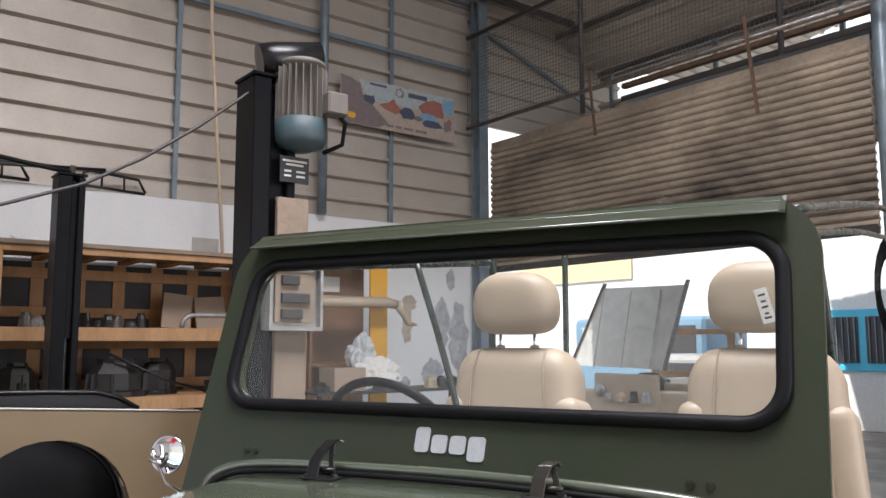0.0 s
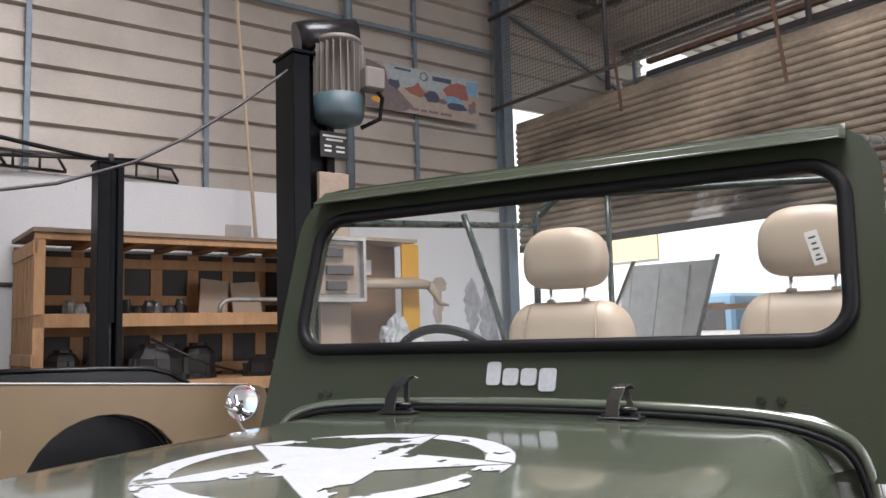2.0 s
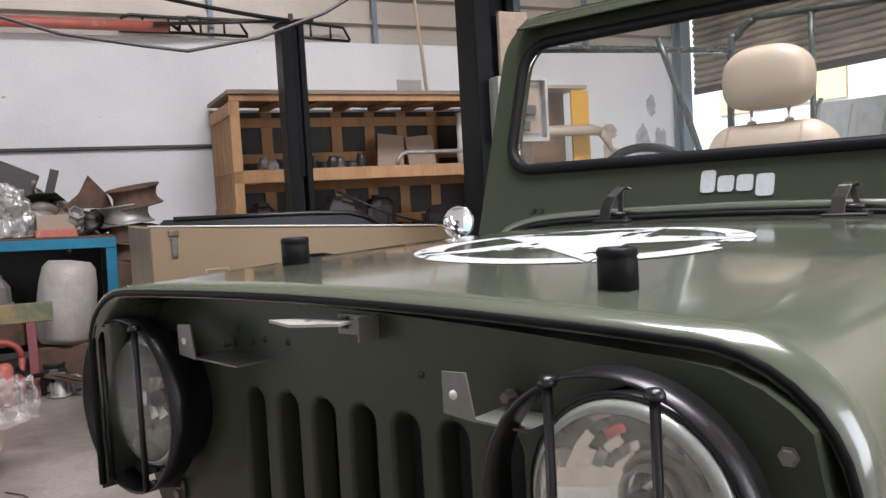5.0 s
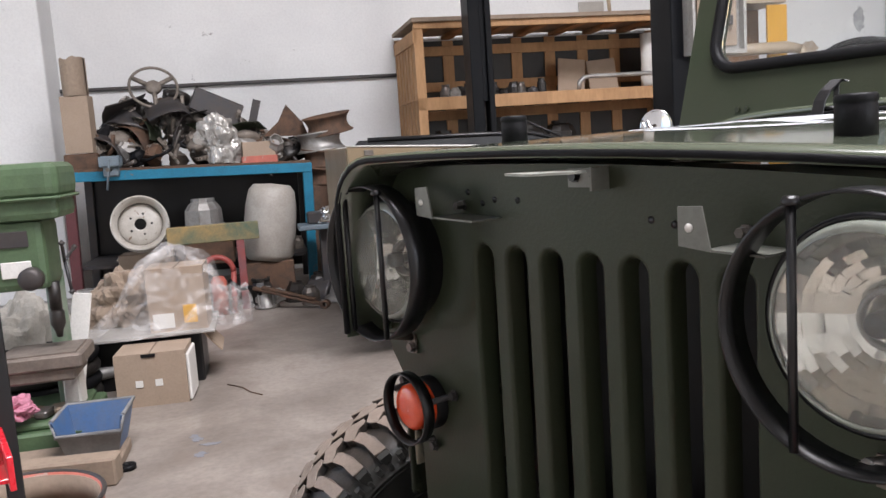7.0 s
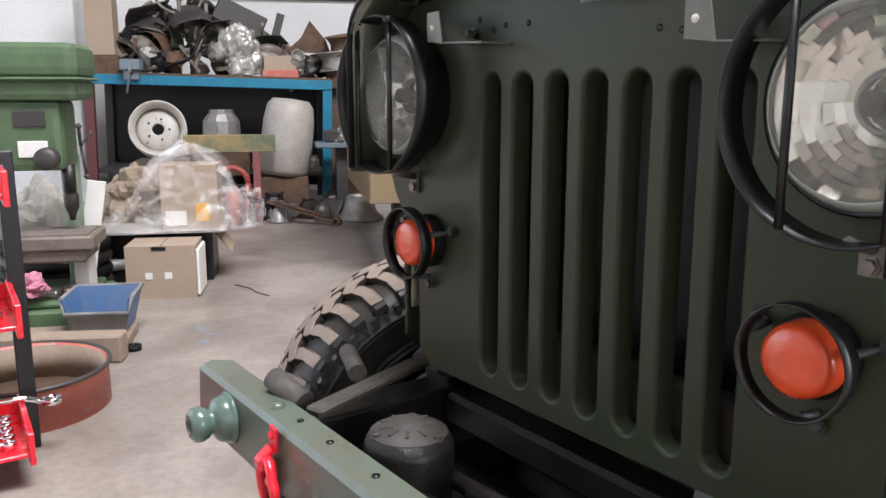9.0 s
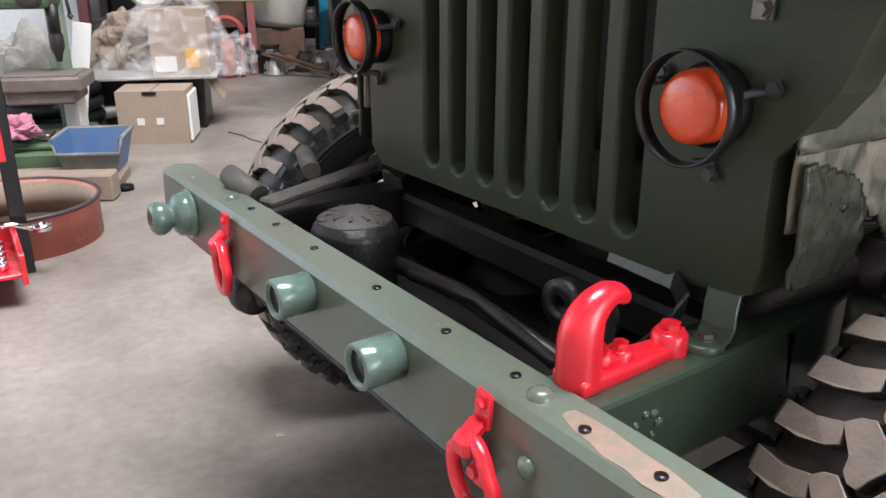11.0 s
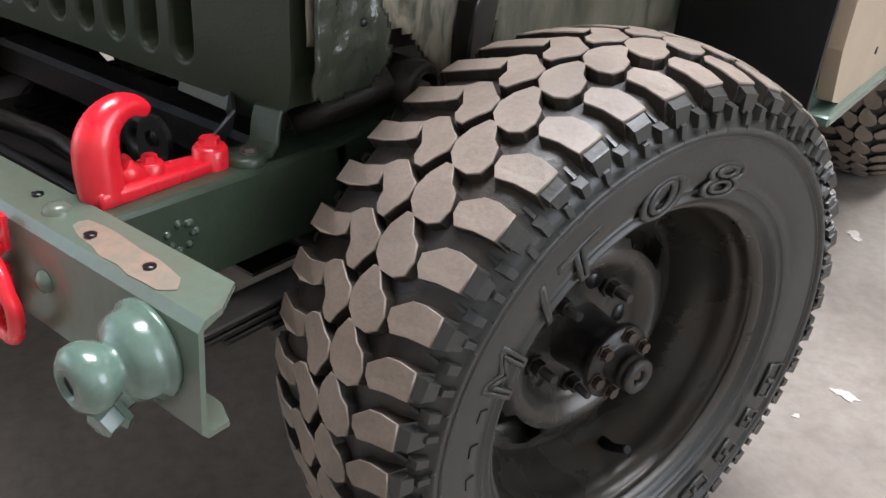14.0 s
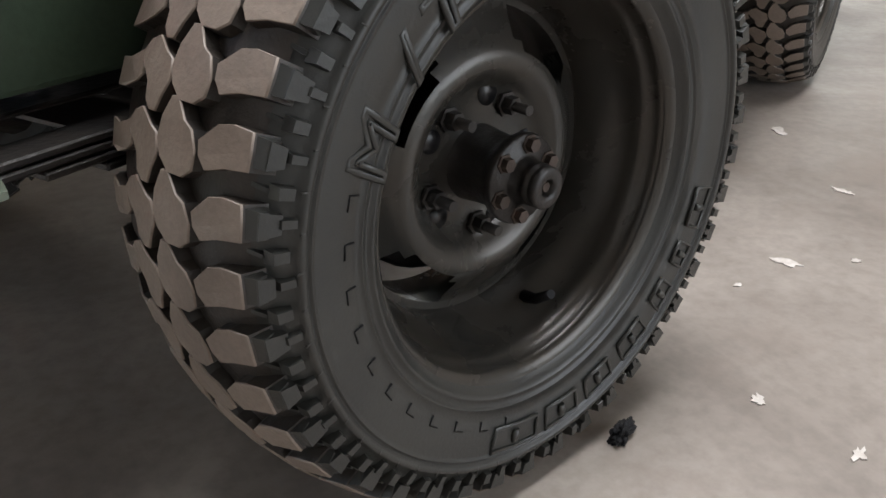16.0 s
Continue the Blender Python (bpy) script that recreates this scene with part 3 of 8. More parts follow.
# grille panel with seven slots
GX, PITCH, SW, ZLO, ZHI, GY = 0.038, 0.0645, 0.0240, 0.636, 1.074, 0.215
def grille_panel():
    bm = bmesh.new()
    outline = [(-0.30, 0.613), (0.372, 0.616), (0.403, 0.628), (0.408, 0.66), (0.407, 0.765), (0.433, 0.796), (0.458, 0.830), (0.500, 0.945), (0.515, 1.02)]
    outline += [(0.514, 1.055)] + [(x, hood_z(x, 0.20) - 0.022) for x in (0.505, 0.49, 0.47, 0.44, 0.40, 0.35, 0.28, 0.20, 0.10, 0.0, -0.10, -0.20, -0.28, -0.32, -0.35)] + [(-0.377, 1.135), (-0.387, 1.10)]
    outline += [(-0.420, 1.02), (-0.425, 0.940), (-0.400, 0.883), (-0.333, 0.795), (-0.331, 0.640)]
    bumped = [bm.verts.new((x, GY, z)) for x, z in outline]
    edges = [bm.edges.new((bumped[k], bumped[(k + 1) % len(bumped)])) for k in range(len(bumped))]
    loops = []
    for i in range(-3, 4):
        cx = GX + i * PITCH
        o = [(cx + SW * math.cos(radians(a)), ZLO + SW + SW * math.sin(radians(a))) for a in range(180, 361, 20)] + [(cx + SW * math.cos(radians(a)), ZHI - SW + SW * math.sin(radians(a))) for a in range(0, 181, 20)]
        vs = [bm.verts.new((x, GY, z)) for x, z in o]
        loops.append(vs)
        edges += [bm.edges.new((vs[k], vs[(k + 1) % len(vs)])) for k in range(len(vs))]
    for hx in (-0.338, 0.378):
        vs = [bm.verts.new((hx + 0.090 * math.cos(a * math.tau / 32), GY, 1.038 + 0.090 * math.sin(a * math.tau / 32))) for a in range(32)]
        edges += [bm.edges.new((vs[k], vs[(k + 1) % 32])) for k in range(32)]
    bmesh.ops.triangle_fill(bm, use_beauty=True, use_dissolve=False, edges=edges)
    # pressed flanges into the slots
    for vs in loops:
        cx = sum(v.co.x for v in vs) / len(vs)
        ring = vs
        for shrink, dy in ((0.0022, 0.0003), (0.0040, 0.0014), (0.0055, 0.0034), (0.0062, 0.0065), (0.0066, 0.030)):
            nxt = []
            for v in vs:
                mid = Vector((cx, GY, min(max(v.co.z, ZLO + SW), ZHI - SW)))
                d = (v.co - mid)
                d.y = 0
                nxt.append(bm.verts.new(v.co - d.normalized() * shrink + Vector((0, dy, 0))))
            for k in range(len(vs)):
                j = (k + 1) % len(vs)
                bm.faces.new((ring[k], ring[j], nxt[j], nxt[k])).smooth = True
            ring = nxt
    outer = bumped
    ring = [bm.verts.new(v.co + Vector((0, 0.06, 0))) for v in outer]
    for k in range(len(outer)):
        j = (k + 1) % len(outer)
        bm.faces.new((outer[k], outer[j], ring[j], ring[k]))
    bmesh.ops.recalc_face_normals(bm, faces=bm.faces)
    return bm


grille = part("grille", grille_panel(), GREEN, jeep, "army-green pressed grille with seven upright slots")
core = part("radiator", slab((-0.30, 0.36, 0.62), (0.37, 0.40, 1.12), 0.005), BLACK, jeep, "black radiator behind the grille")
part("radiator_tank", slab((-0.27, 0.30, 1.09), (0.33, 0.39, 1.16), 0.02, 2), GREASE, core)
part("duct_panel", slab((-0.26, 0.262, 0.615), (0.33, 0.30, 0.705), 0.006), mat("dusty_duct_metal", (0.085, 0.072, 0.063), 0.6, 0.1, (0.05, 0.043, 0.038), 12, 0.7, 90, 0.15), core, "dusty brown duct panel")

# windscreen
def ws(z):
    return 1.405 + (z - 1.24) * 0.32


WSM = Matrix(((1, 0, 0, 0), (0, 1, 0.32, 1.405 - 1.24 * 0.32), (0, 0, 1, 0), (0, 0, 0, 1)))
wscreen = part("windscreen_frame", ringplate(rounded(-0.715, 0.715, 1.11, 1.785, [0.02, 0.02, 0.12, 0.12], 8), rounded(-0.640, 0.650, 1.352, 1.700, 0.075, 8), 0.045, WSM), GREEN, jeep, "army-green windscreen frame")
part("glass_seal", tube([WSM @ Vector((x, -0.004, z)) for x, z in rounded(-0.637, 0.647, 1.351, 1.699, 0.074, 8)], 0.0155, 8, True), RUBBER, wscreen, "black rubber glass seal")
pane = part("pane", plate(rounded(-0.63, 0.64, 1.36, 1.692, 0.07, 6), 0.005, Matrix.Translation((0, 0.012, 0)) @ WSM), GLASS, wscreen)
pane.visible_shadow = False
def visor():
    """A folded sun visor along the frame's top edge."""
    bm, rows = bmesh.new(), []
    for x in (-0.655, -0.645, 0.645, 0.655):
        cut = 0.012 if abs(x) > 0.65 else 0.0
        rows.append([bm.verts.new(WSM @ Vector((x, y + cut * (y < -0.01), z))) for y, z in ((0.002, 1.782), (-0.020, 1.768), (-0.046, 1.748), (-0.048, 1.741), (-0.044, 1.740), (-0.020, 1.758), (0.002, 1.770))])
    for a, b in zip(rows, rows[1:]):
        for k in range(6):
            bm.faces.new((a[k], b[k], b[k + 1], a[k + 1]))
    bm.faces.new(rows[0][::-1])
    bm.faces.new(rows[-1])
    bmesh.ops.recalc_face_normals(bm, faces=bm.faces)
    return bm


vis = part("visor", visor(), GREEN, wscreen, "folded green sun visor")
# Paler tubes along the visor's edges paint the highlight lines there.
part("glint_hem", tube([WSM @ Vector((x, -0.047, 1.744)) for x in (-0.645, 0.645)], 0.0035, 6), HOOD, vis)
part("glint_hem", tube([WSM @ Vector((x, -0.020, 1.7685)) for x in (-0.60, 0.645)], 0.0018, 6), HOOD, vis)
for x in (-0.54, -0.515, 0.487, 0.522):
    part("bolt", hexbolt((x, ws(1.243), 1.243), (0, -1, 0), 0.007, 0.006), GREEN, wscreen)
# badge: plain white letter-sized shapes
bx = -0.088
for w, h, dz in ((0.034, 0.050, 0.0), (0.037, 0.036, -0.007), (0.037, 0.036, -0.007), (0.039, 0.048, -0.013)):
    part("badge_bar", plate(rounded(bx, bx + w, 1.292 + dz - h / 2, 1.292 + dz + h / 2, 0.008, 3), 0.003, Matrix.Translation((0, -0.003, 0)) @ WSM), WHITE, wscreen, "plain white badge shape")
    bx += w + 0.006

# cowl: curved shell under the windscreen
def cowl_skin():
    bm = bmesh.new()
    rows = []
    for y, half, top, rad in ((1.33, 0.585, 1.165, 0.14), (1.366, 0.610, 1.172, 0.13), (1.373, 0.676, 1.219, 0.13), (1.45, 0.715, 1.230, 0.20), (1.62, 0.715, 1.230, 0.20)):
        pts = [(-half, 0.95)] + [(-half + rad - rad * math.cos(radians(a)), top - rad + rad * math.sin(radians(a))) for a in range(0, 91, 15)] + [(half - rad + rad * math.cos(radians(a)), top - rad + rad * math.sin(radians(a))) for a in range(90, -1, -15)] + [(half, 0.95)]
        rows.append([bm.verts.new((x, y, z)) for x, z in pts])
    for a, b in zip(rows, rows[1:]):
        for k in range(len(a) - 1):
            bm.faces.new((a[k], b[k], b[k + 1], a[k + 1])).smooth = True
    geo = bmesh.ops.extrude_face_region(bm, geom=bm.faces[:])
    for v in [v for v in geo["geom"] if isinstance(v, bmesh.types.BMVert)]:
        v.co.z -= 0.01
    bmesh.ops.recalc_face_normals(bm, faces=bm.faces)
    return bm


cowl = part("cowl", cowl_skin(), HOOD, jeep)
bead = [(-0.668, 1.06), (-0.655, 1.12), (-0.625, 1.172), (-0.577, 1.202), (-0.474, 1.222), (-0.25, 1.231), (0.025, 1.234), (0.264, 1.231), (0.423, 1.225), (0.520, 1.216), (0.593, 1.199), (0.640, 1.172), (0.662, 1.12), (0.670, 1.06)]
part("bead", tube(smooth_path([(x, 1.374, z) for x, z in bead]), 0.0105, 10), HOOD, cowl, "glossy green raised bead")
part("gap_seal", tube(smooth_path([(x * 0.985, 1.360, z - 0.014) for x, z in bead]), 0.006, 8), RUBBER, cowl, "black rubber seal")
part("body_tub", join(slab((-0.72, 1.36, 0.52), (-0.68, 3.3, 1.02), 0.01), slab((0.68, 1.9, 0.62), (0.72, 3.3, 1.02), 0.01), slab((-0.7, 3.26, 0.55), (0.7, 3.3, 1.02), 0.01), slab((-0.7, 1.36, 0.56), (0.7, 3.3, 0.6)), slab((-0.66, 1.40, 0.55), (0.66, 1.43, 1.0))), GREEN, jeep)
for x in (0.565, -0.565):
    part("splash_panel", slab((x - 0.135, 1.16, 0.42), (x + 0.135, 1.17, 0.94), 0.002), BLACK, jeep, "black splash panel behind the wheel")
sidepanel = part("side_panel", plate([(1.20, 0.60), (1.24, 0.50), (1.30, 0.485), (2.05, 0.485), (2.05, 0.95), (1.20, 0.95)], 0.03, Matrix.Translation((0.72, 0, 0)) @ pose(0, 0, 0, 0, 0, 90)), CREAM, jeep, "cream unpainted cowl side")
part("bolt_hole", lathe([(0.008, 0), (0.008, 0.003), (0, 0.003)], 12, pose(0.7195, 1.52, 0.55, 0, 90)), BLACK, sidepanel)
part("sill", slab((0.62, 1.19, 0.465), (0.735, 2.05, 0.485), 0.004), CAST, jeep, "sage-green sill lip")

# wheels, turned 17 degrees
def tread_block(bm, pts, r0, r1, mat_top):
    """pts: (across, around) in metres on the tread; crisp blocks rise from r0 to r1."""
    ca, cs = sum(p[0] for p in pts) / len(pts), sum(p[1] for p in pts) / len(pts)
    rings = []
    for r, grow in ((r0, 1.15), (r1 - 0.0018, 1.085), (r1 - 0.0003, 1.070), (r1, 1.052)):
        row = []
        for a, s in pts:
            a, s = ca + (a - ca) * grow, cs + (s - cs) * grow
            crown = r - 1.6 * a * a
            row.append(bm.verts.new((crown * math.cos(s / 0.365), crown * math.sin(s / 0.365), a)))
        rings.append(row)
    n = len(pts)
    bm.faces.new(rings[-1]).material_index = mat_top
    for i, (lo, hi) in enumerate(zip(rings, rings[1:])):
        for k in range(n):
            j = (k + 1) % n
            f = bm.faces.new((lo[k], lo[j], hi[j], hi[k]))
            f.smooth = i > 0
            f.material_index = mat_top if i >= 1 else 2


def tyre_mesh():
    prof = [(0.212, 0.105), (0.222, 0.112), (0.224, 0.117), (0.227, 0.117), (0.229, 0.114), (0.236, 0.1165), (0.2365, 0.118), (0.238, 0.118), (0.2385, 0.117), (0.250, 0.121), (0.262, 0.1235), (0.286, 0.1245), (0.2895, 0.1245), (0.2900, 0.1262), (0.2912, 0.1262), (0.2917, 0.1243), (0.2945, 0.1243), (0.2952, 0.1272), (0.2985, 0.1285), (0.3022, 0.1282), (0.3030, 0.1245), (0.312, 0.1215), (0.322, 0.1145), (0.338, 0.095), (0.346, 0.06), (0.349, 0)]
    prof = [(r, -h) for r, h in prof] + [(r, h) for r, h in prof[-2::-1]]
    return lathe(prof, 112)


def tread_mesh(seed=1):
    """Two interlocking rows of slanting angular blocks between two rows of shoulder lugs."""
    bm = bmesh.new()
    rng = random.Random(seed)
    n = 41
    w = math.tau * 0.365 / n
    mid_r = ((0.028, -0.06), (0.036, -0.08), (0.047, 0.17), (0.056, 0.25), (0.0625, 0.50), (0.0615, 0.74), (0.052, 0.87), (0.036, 0.88), (0.024, 0.72), (0.0185, 0.51), (0.0205, 0.22))
    mid_l = ((-0.037, 0.50), (-0.026, 0.31), (-0.014, 0.23), (0.003, 0.40), (0.0125, 0.46), (0.0165, 0.72), (0.010, 0.94), (0.005, 1.16), (-0.004, 1.17), (-0.012, 1.06), (-0.015, 0.84), (-0.027, 0.66))
    near = ((0.0675, 0.30), (0.083, 0.03), (0.095, -0.03), (0.1115, -0.02), (0.1125, 0.22), (0.1125, 0.48), (0.093, 0.54), (0.077, 0.64), (0.0695, 0.49))
    far = ((-0.033, 0.80), (-0.041, 0.49), (-0.071, 0.66), (-0.110, 0.72), (-0.110, 1.16), (-0.073, 1.09), (-0.044, 0.93))
    for i in range(n):
        b = i * w
        for row, r0, r1 in ((mid_r, 0.340, 0.3655), (mid_l, 0.340, 0.3655), (near, 0.330, 0.3648), (far, 0.330, 0.3648)):
            j = rng.uniform(-0.015, 0.015)
            tread_block(bm, [(a, b + (q + j) * w) for a, q in row], r0, r1, 1)

        def hexa(corners, mat=0):
            """A six-sided lump: four inner corners, then four outer ones, as (radius, turn, across)."""
            vs = [bm.verts.new((r * math.cos(t), r * math.sin(t), z)) for r, t, z in corners]
            for q in ((4, 5, 6, 7), (0, 1, 5, 4), (1, 2, 6, 5), (2, 3, 7, 6), (3, 0, 4, 7)):
                bm.faces.new([vs[k] for k in q]).material_index = mat

        for sgn, off in ((1, 0.0), (-1, 0.73)):
            def turn(q):
                return (b + (q + off) * w) / 0.365
            # the lug's stepped end over the shoulder, and its foot down the sidewall
            hexa([(0.325, turn(-0.03), sgn * 0.100), (0.325, turn(0.47), sgn * 0.100), (0.325, turn(0.46), sgn * 0.120), (0.325, turn(0.0), sgn * 0.120), (0.3450, turn(-0.01), sgn * 0.1065), (0.3450, turn(0.45), sgn * 0.1065), (0.3345, turn(0.43), sgn * 0.1235), (0.3345, turn(0.02), sgn * 0.1235)])
            # a curved rib along the channel beside the lug
            if sgn > 0:
                rib = [(0.080, 0.86), (0.092, 0.74), (0.104, 0.71), (0.1135, 0.73), (0.1165, 0.74)]
                for (a0, q0), (a1, q1) in zip(rib, rib[1:]):
                    f0, f1 = 0.3525 - 1.9 * a0 * a0, 0.3525 - 1.9 * a1 * a1
                    hexa([(f0 - 0.012, turn(q0 - 0.05), a0), (f0 - 0.012, turn(q0 + 0.05), a0), (f1 - 0.012, turn(q1 + 0.05), a1), (f1 - 0.012, turn(q1 - 0.05), a1), (f0, turn(q0 - 0.035), a0), (f0, turn(q0 + 0.035), a0), (f1, turn(q1 + 0.035), a1), (f1, turn(q1 - 0.035), a1)])
            low = 0.316 if i % 2 else 0.321
            hexa([(0.338, turn(0.0), sgn * 0.112), (0.338, turn(0.45), sgn * 0.112), (low, turn(0.40), sgn * 0.115), (low, turn(0.05), sgn * 0.115), (0.335, turn(0.02), sgn * 0.1238), (0.335, turn(0.43), sgn * 0.1238), (low, turn(0.38), sgn * 0.1245), (low, turn(0.07), sgn * 0.1245)])
            # square knobs at the channel's end and under the lug
            for mid, r, half in ((0.74, 0.3165, 0.12), (0.21, 0.3115, 0.09)):
                hexa([(r + 0.009, turn(mid - half), sgn * 0.116), (r + 0.009, turn(mid + half), sgn * 0.116), (r - 0.008, turn(mid + half), sgn * 0.121), (r - 0.008, turn(mid - half), sgn * 0.121), (r + 0.0065, turn(mid - half * 0.75), sgn * 0.1270), (r + 0.0065, turn(mid + half * 0.75), sgn * 0.1270), (r - 0.006, turn(mid + half * 0.75), sgn * 0.1282), (r - 0.006, turn(mid - half * 0.75), sgn * 0.1282)])
    bmesh.ops.recalc_face_normals(bm, faces=bm.faces)
    return bm


def outline_letter(ch, wide, tall, r):
    """A raised letter drawn by its outline, its foot towards the axle."""
    cu = bpy.data.curves.new("words", "FONT")
    cu.body, cu.size, cu.align_x, cu.align_y = ch, 1.0, "CENTER", "CENTER"
    cu.fill_mode, cu.bevel_depth, cu.bevel_resolution, cu.resolution_u, cu.shear = "NONE", 0.045, 1, 3, 0.15
    ob = bpy.data.objects.new("words", cu)
    scene.collection.objects.link(ob)
    bm = bmesh.new()
    bm.from_mesh(ob.evaluated_get(bpy.context.evaluated_depsgraph_get()).to_mesh())
    bpy.data.objects.remove(ob)
    bpy.data.curves.remove(cu)
    xs, ys = [v.co.x for v in bm.verts], [v.co.y for v in bm.verts]
    for v in bm.verts:
        x = ((v.co.x - min(xs)) / (max(xs) - min(xs)) - 0.5) * wide
        y = r + ((v.co.y - min(ys)) / (max(ys) - min(ys)) - 0.5) * tall
        v.co = Vector((y * math.sin(x / r), y * math.cos(x / r), v.co.z * 0.06))
    return bm


def make_wheel(m, side=1, lettered=True):
    wheel = part("wheel", lathe([(0.030, -0.06), (0.075, -0.06), (0.075, 0.0), (0.03, 0.0)], 24), GREASE, jeep, "black steel wheel with a dusty mud-terrain tyre")
    wheel.matrix_world = m
    tyre = part("tyre", tyre_mesh(), TYRE, wheel, "black mud-terrain tyre")
    part("groove_floor", lathe([(0.330, -0.106), (0.3395, -0.095), (0.3475, -0.06), (0.3505, 0.0), (0.3475, 0.06), (0.3395, 0.095), (0.330, 0.106)], 96), GROOVE, tyre, "brown dirt in the tread grooves")
    part("tread", tread_mesh(), [TYRE, DUST, GROOVE], tyre, "chunky tread blocks with brown dust")
    if lettered:
        for ch, a, wide in (("M", 156.2, 13.5), ("/", 139, 7), ("T", 126, 13.5), ("0", 101.7, 15), ("8", 80.5, 17)):
            lt = outline_letter(ch, radians(wide) * 0.247, 0.043, 0.247)
            lt.transform(Matrix.Rotation(radians(a - 90), 4, "Z"))
            part("letter", lt, TYRE, tyre, "raised black sidewall letter").location.z = 0.1222
        # the maker's mark as plain raised blocks
        for a0, a1 in ((-13, -25), (-28, -35.5), (-39, -47.5), (-51.5, -63), (-66, -77), (-79, -91.4), (-93.3, -109.3)):
            mid, w = radians((a0 + a1) / 2), radians(abs(a1 - a0) / 2 - 0.8)
            ring = [(r * math.cos(mid + d), r * math.sin(mid + d), 0.1252) for r, d in ((0.258, -w), (0.258, 0), (0.258, w), (0.272, w), (0.286, w), (0.286, 0), (0.286, -w), (0.272, -w))]
            part("raised_mark", join(tube(ring, 0.0024, 6, True), tube([(r * math.cos(mid), r * math.sin(mid), 0.1250) for r in (0.264, 0.272, 0.280)], [0.004, 0.005, 0.004], 8)), TYRE, tyre)
        for k in range(60):
            a = radians(6 * k + 2)
            part("tick", along((0.2965 * math.cos(a), 0.2965 * math.sin(a), 0.1275), ((0.3025 + 0.003 * (k % 2)) * math.cos(a + 0.006), (0.3025 + 0.003 * (k % 2)) * math.sin(a + 0.006), 0.1280), 0.0011, 4), TYRE, tyre)
        for k in range(11):
            a0 = radians(165 + k * 9)
            part("tick", tube([(r * math.cos(a0 + d), r * math.sin(a0 + d), z) for r, d, z in ((0.248, 0, 0.1215), (0.258, 0, 0.1228), (0.258, 0.05, 0.1228))], 0.0011, 4), RUBBER, tyre)
    rim = part("rim", lathe([(0.206, 0.098), (0.213, 0.107), (0.220, 0.105), (0.220, 0.099), (0.210, 0.097), (0.207, 0.088), (0.2065, 0.082), (0.202, 0.076), (0.1985, 0.070), (0.1975, 0.060), (0.1955, 0.052), (0.190, 0.040), (0.182, 0.026), (0.177, 0.012), (0.174, -0.01), (0.172, -0.04), (0.172, -0.09), (0.215, -0.1)], 64), STEEL_DARK, wheel, "dark painted steel rim")
    disc = bmesh.new()
    # wheel disc with a raised crown and hand holes
    rings = [(0.040, 0.002), (0.080, 0.002), (0.090, 0.012), (0.102, 0.024), (0.114, 0.0275), (0.124, 0.023), (0.134, 0.015), (0.145, 0.007), (0.156, -0.001), (0.166, -0.006), (0.176, -0.006)]
    nn = 64
    vr = [[disc.verts.new((r * math.cos(k * math.tau / nn), r * math.sin(k * math.tau / nn), h)) for k in range(nn)] for r, h in rings]
    for a in range(len(rings) - 1):
        for k in range(nn):
            if (a in (6, 7, 8) and ((k - 5) % 16) in range(8)) or (a == 5 and ((k - 5) % 16) in range(1, 7)):
                continue
            j = (k + 1) % nn
            disc.faces.new((vr[a][k], vr[a][j], vr[a + 1][j], vr[a + 1][k])).smooth = True
    part("disc", disc, STEEL_DARK, rim)
    # Black drum, added also to block floor light through the hand holes.
    part("brake_drum", lathe([(0.05, -0.045), (0.135, -0.045), (0.142, -0.052), (0.142, -0.10), (0.05, -0.10)], 36), BLACK, wheel, "black brake drum")
    hub = part("hub", lathe([(0, 0.092), (0.0075, 0.092), (0.0085, 0.105), (0.0105, 0.1075), (0.0195, 0.1075), (0.0220, 0.1055), (0.0225, 0.100), (0.0212, 0.0985), (0.0212, 0.0965), (0.0228, 0.095), (0.0228, 0.089), (0.0212, 0.0875), (0.0235, 0.084), (0.0245, 0.076), (0.028, 0.0735), (0.0465, 0.0725), (0.0480, 0.070), (0.0475, 0.062), (0.0405, 0.058), (0.0385, 0.045), (0.0400, 0.020), (0.043, -0.004), (0.066, -0.008), (0.07, -0.02), (0.07, -0.06), (0, -0.06)], 32), GREASE, wheel, "greasy locking hub")
    for k in range(6):
        a = radians(60 * k + 20)
        part("hub_bolt", hexbolt((0.0375 * math.cos(a), 0.0375 * math.sin(a), 0.072), (0, 0, 1), 0.0078, 0.010), RUSTED, hub, "rusty flange bolt")
    part("axle_end", lathe([(0, 0.103), (0.005, 0.103), (0.0062, 0.100), (0.0062, 0.092)], 10, Matrix.Translation((0.0012, 0, 0)), False), RUSTED, hub, "rusty splined axle end")
    for k in range(5):
        a = radians(72 * k + 54)
        part("stud_recess", lathe([(0.013, 0.0), (0.013, 0.0035), (0, 0.0035)], 16, Matrix.Translation((0.074 * math.cos(a + 0.42), 0.074 * math.sin(a + 0.42), 0.0)) @ Matrix.Diagonal((1, 1, 1, 1))), BLACK, hub)
        part("wheel_stud", join(along((0.070 * math.cos(a), 0.070 * math.sin(a), -0.02), (0.070 * math.cos(a), 0.070 * math.sin(a), 0.040), 0.006, 8), hexbolt((0.070 * math.cos(a), 0.070 * math.sin(a), 0.004), (0, 0, 1), 0.0105, 0.016)), GREASE, hub)
    a = radians(-72)
    part("valve", tube([(0.185 * math.cos(a), 0.185 * math.sin(a), 0.03), (0.180 * math.cos(a), 0.180 * math.sin(a), 0.05), (0.158 * math.cos(a), 0.158 * math.sin(a), 0.078)], [0.008, 0.0065, 0.0055], 10), RUBBER, rim)
    return wheel


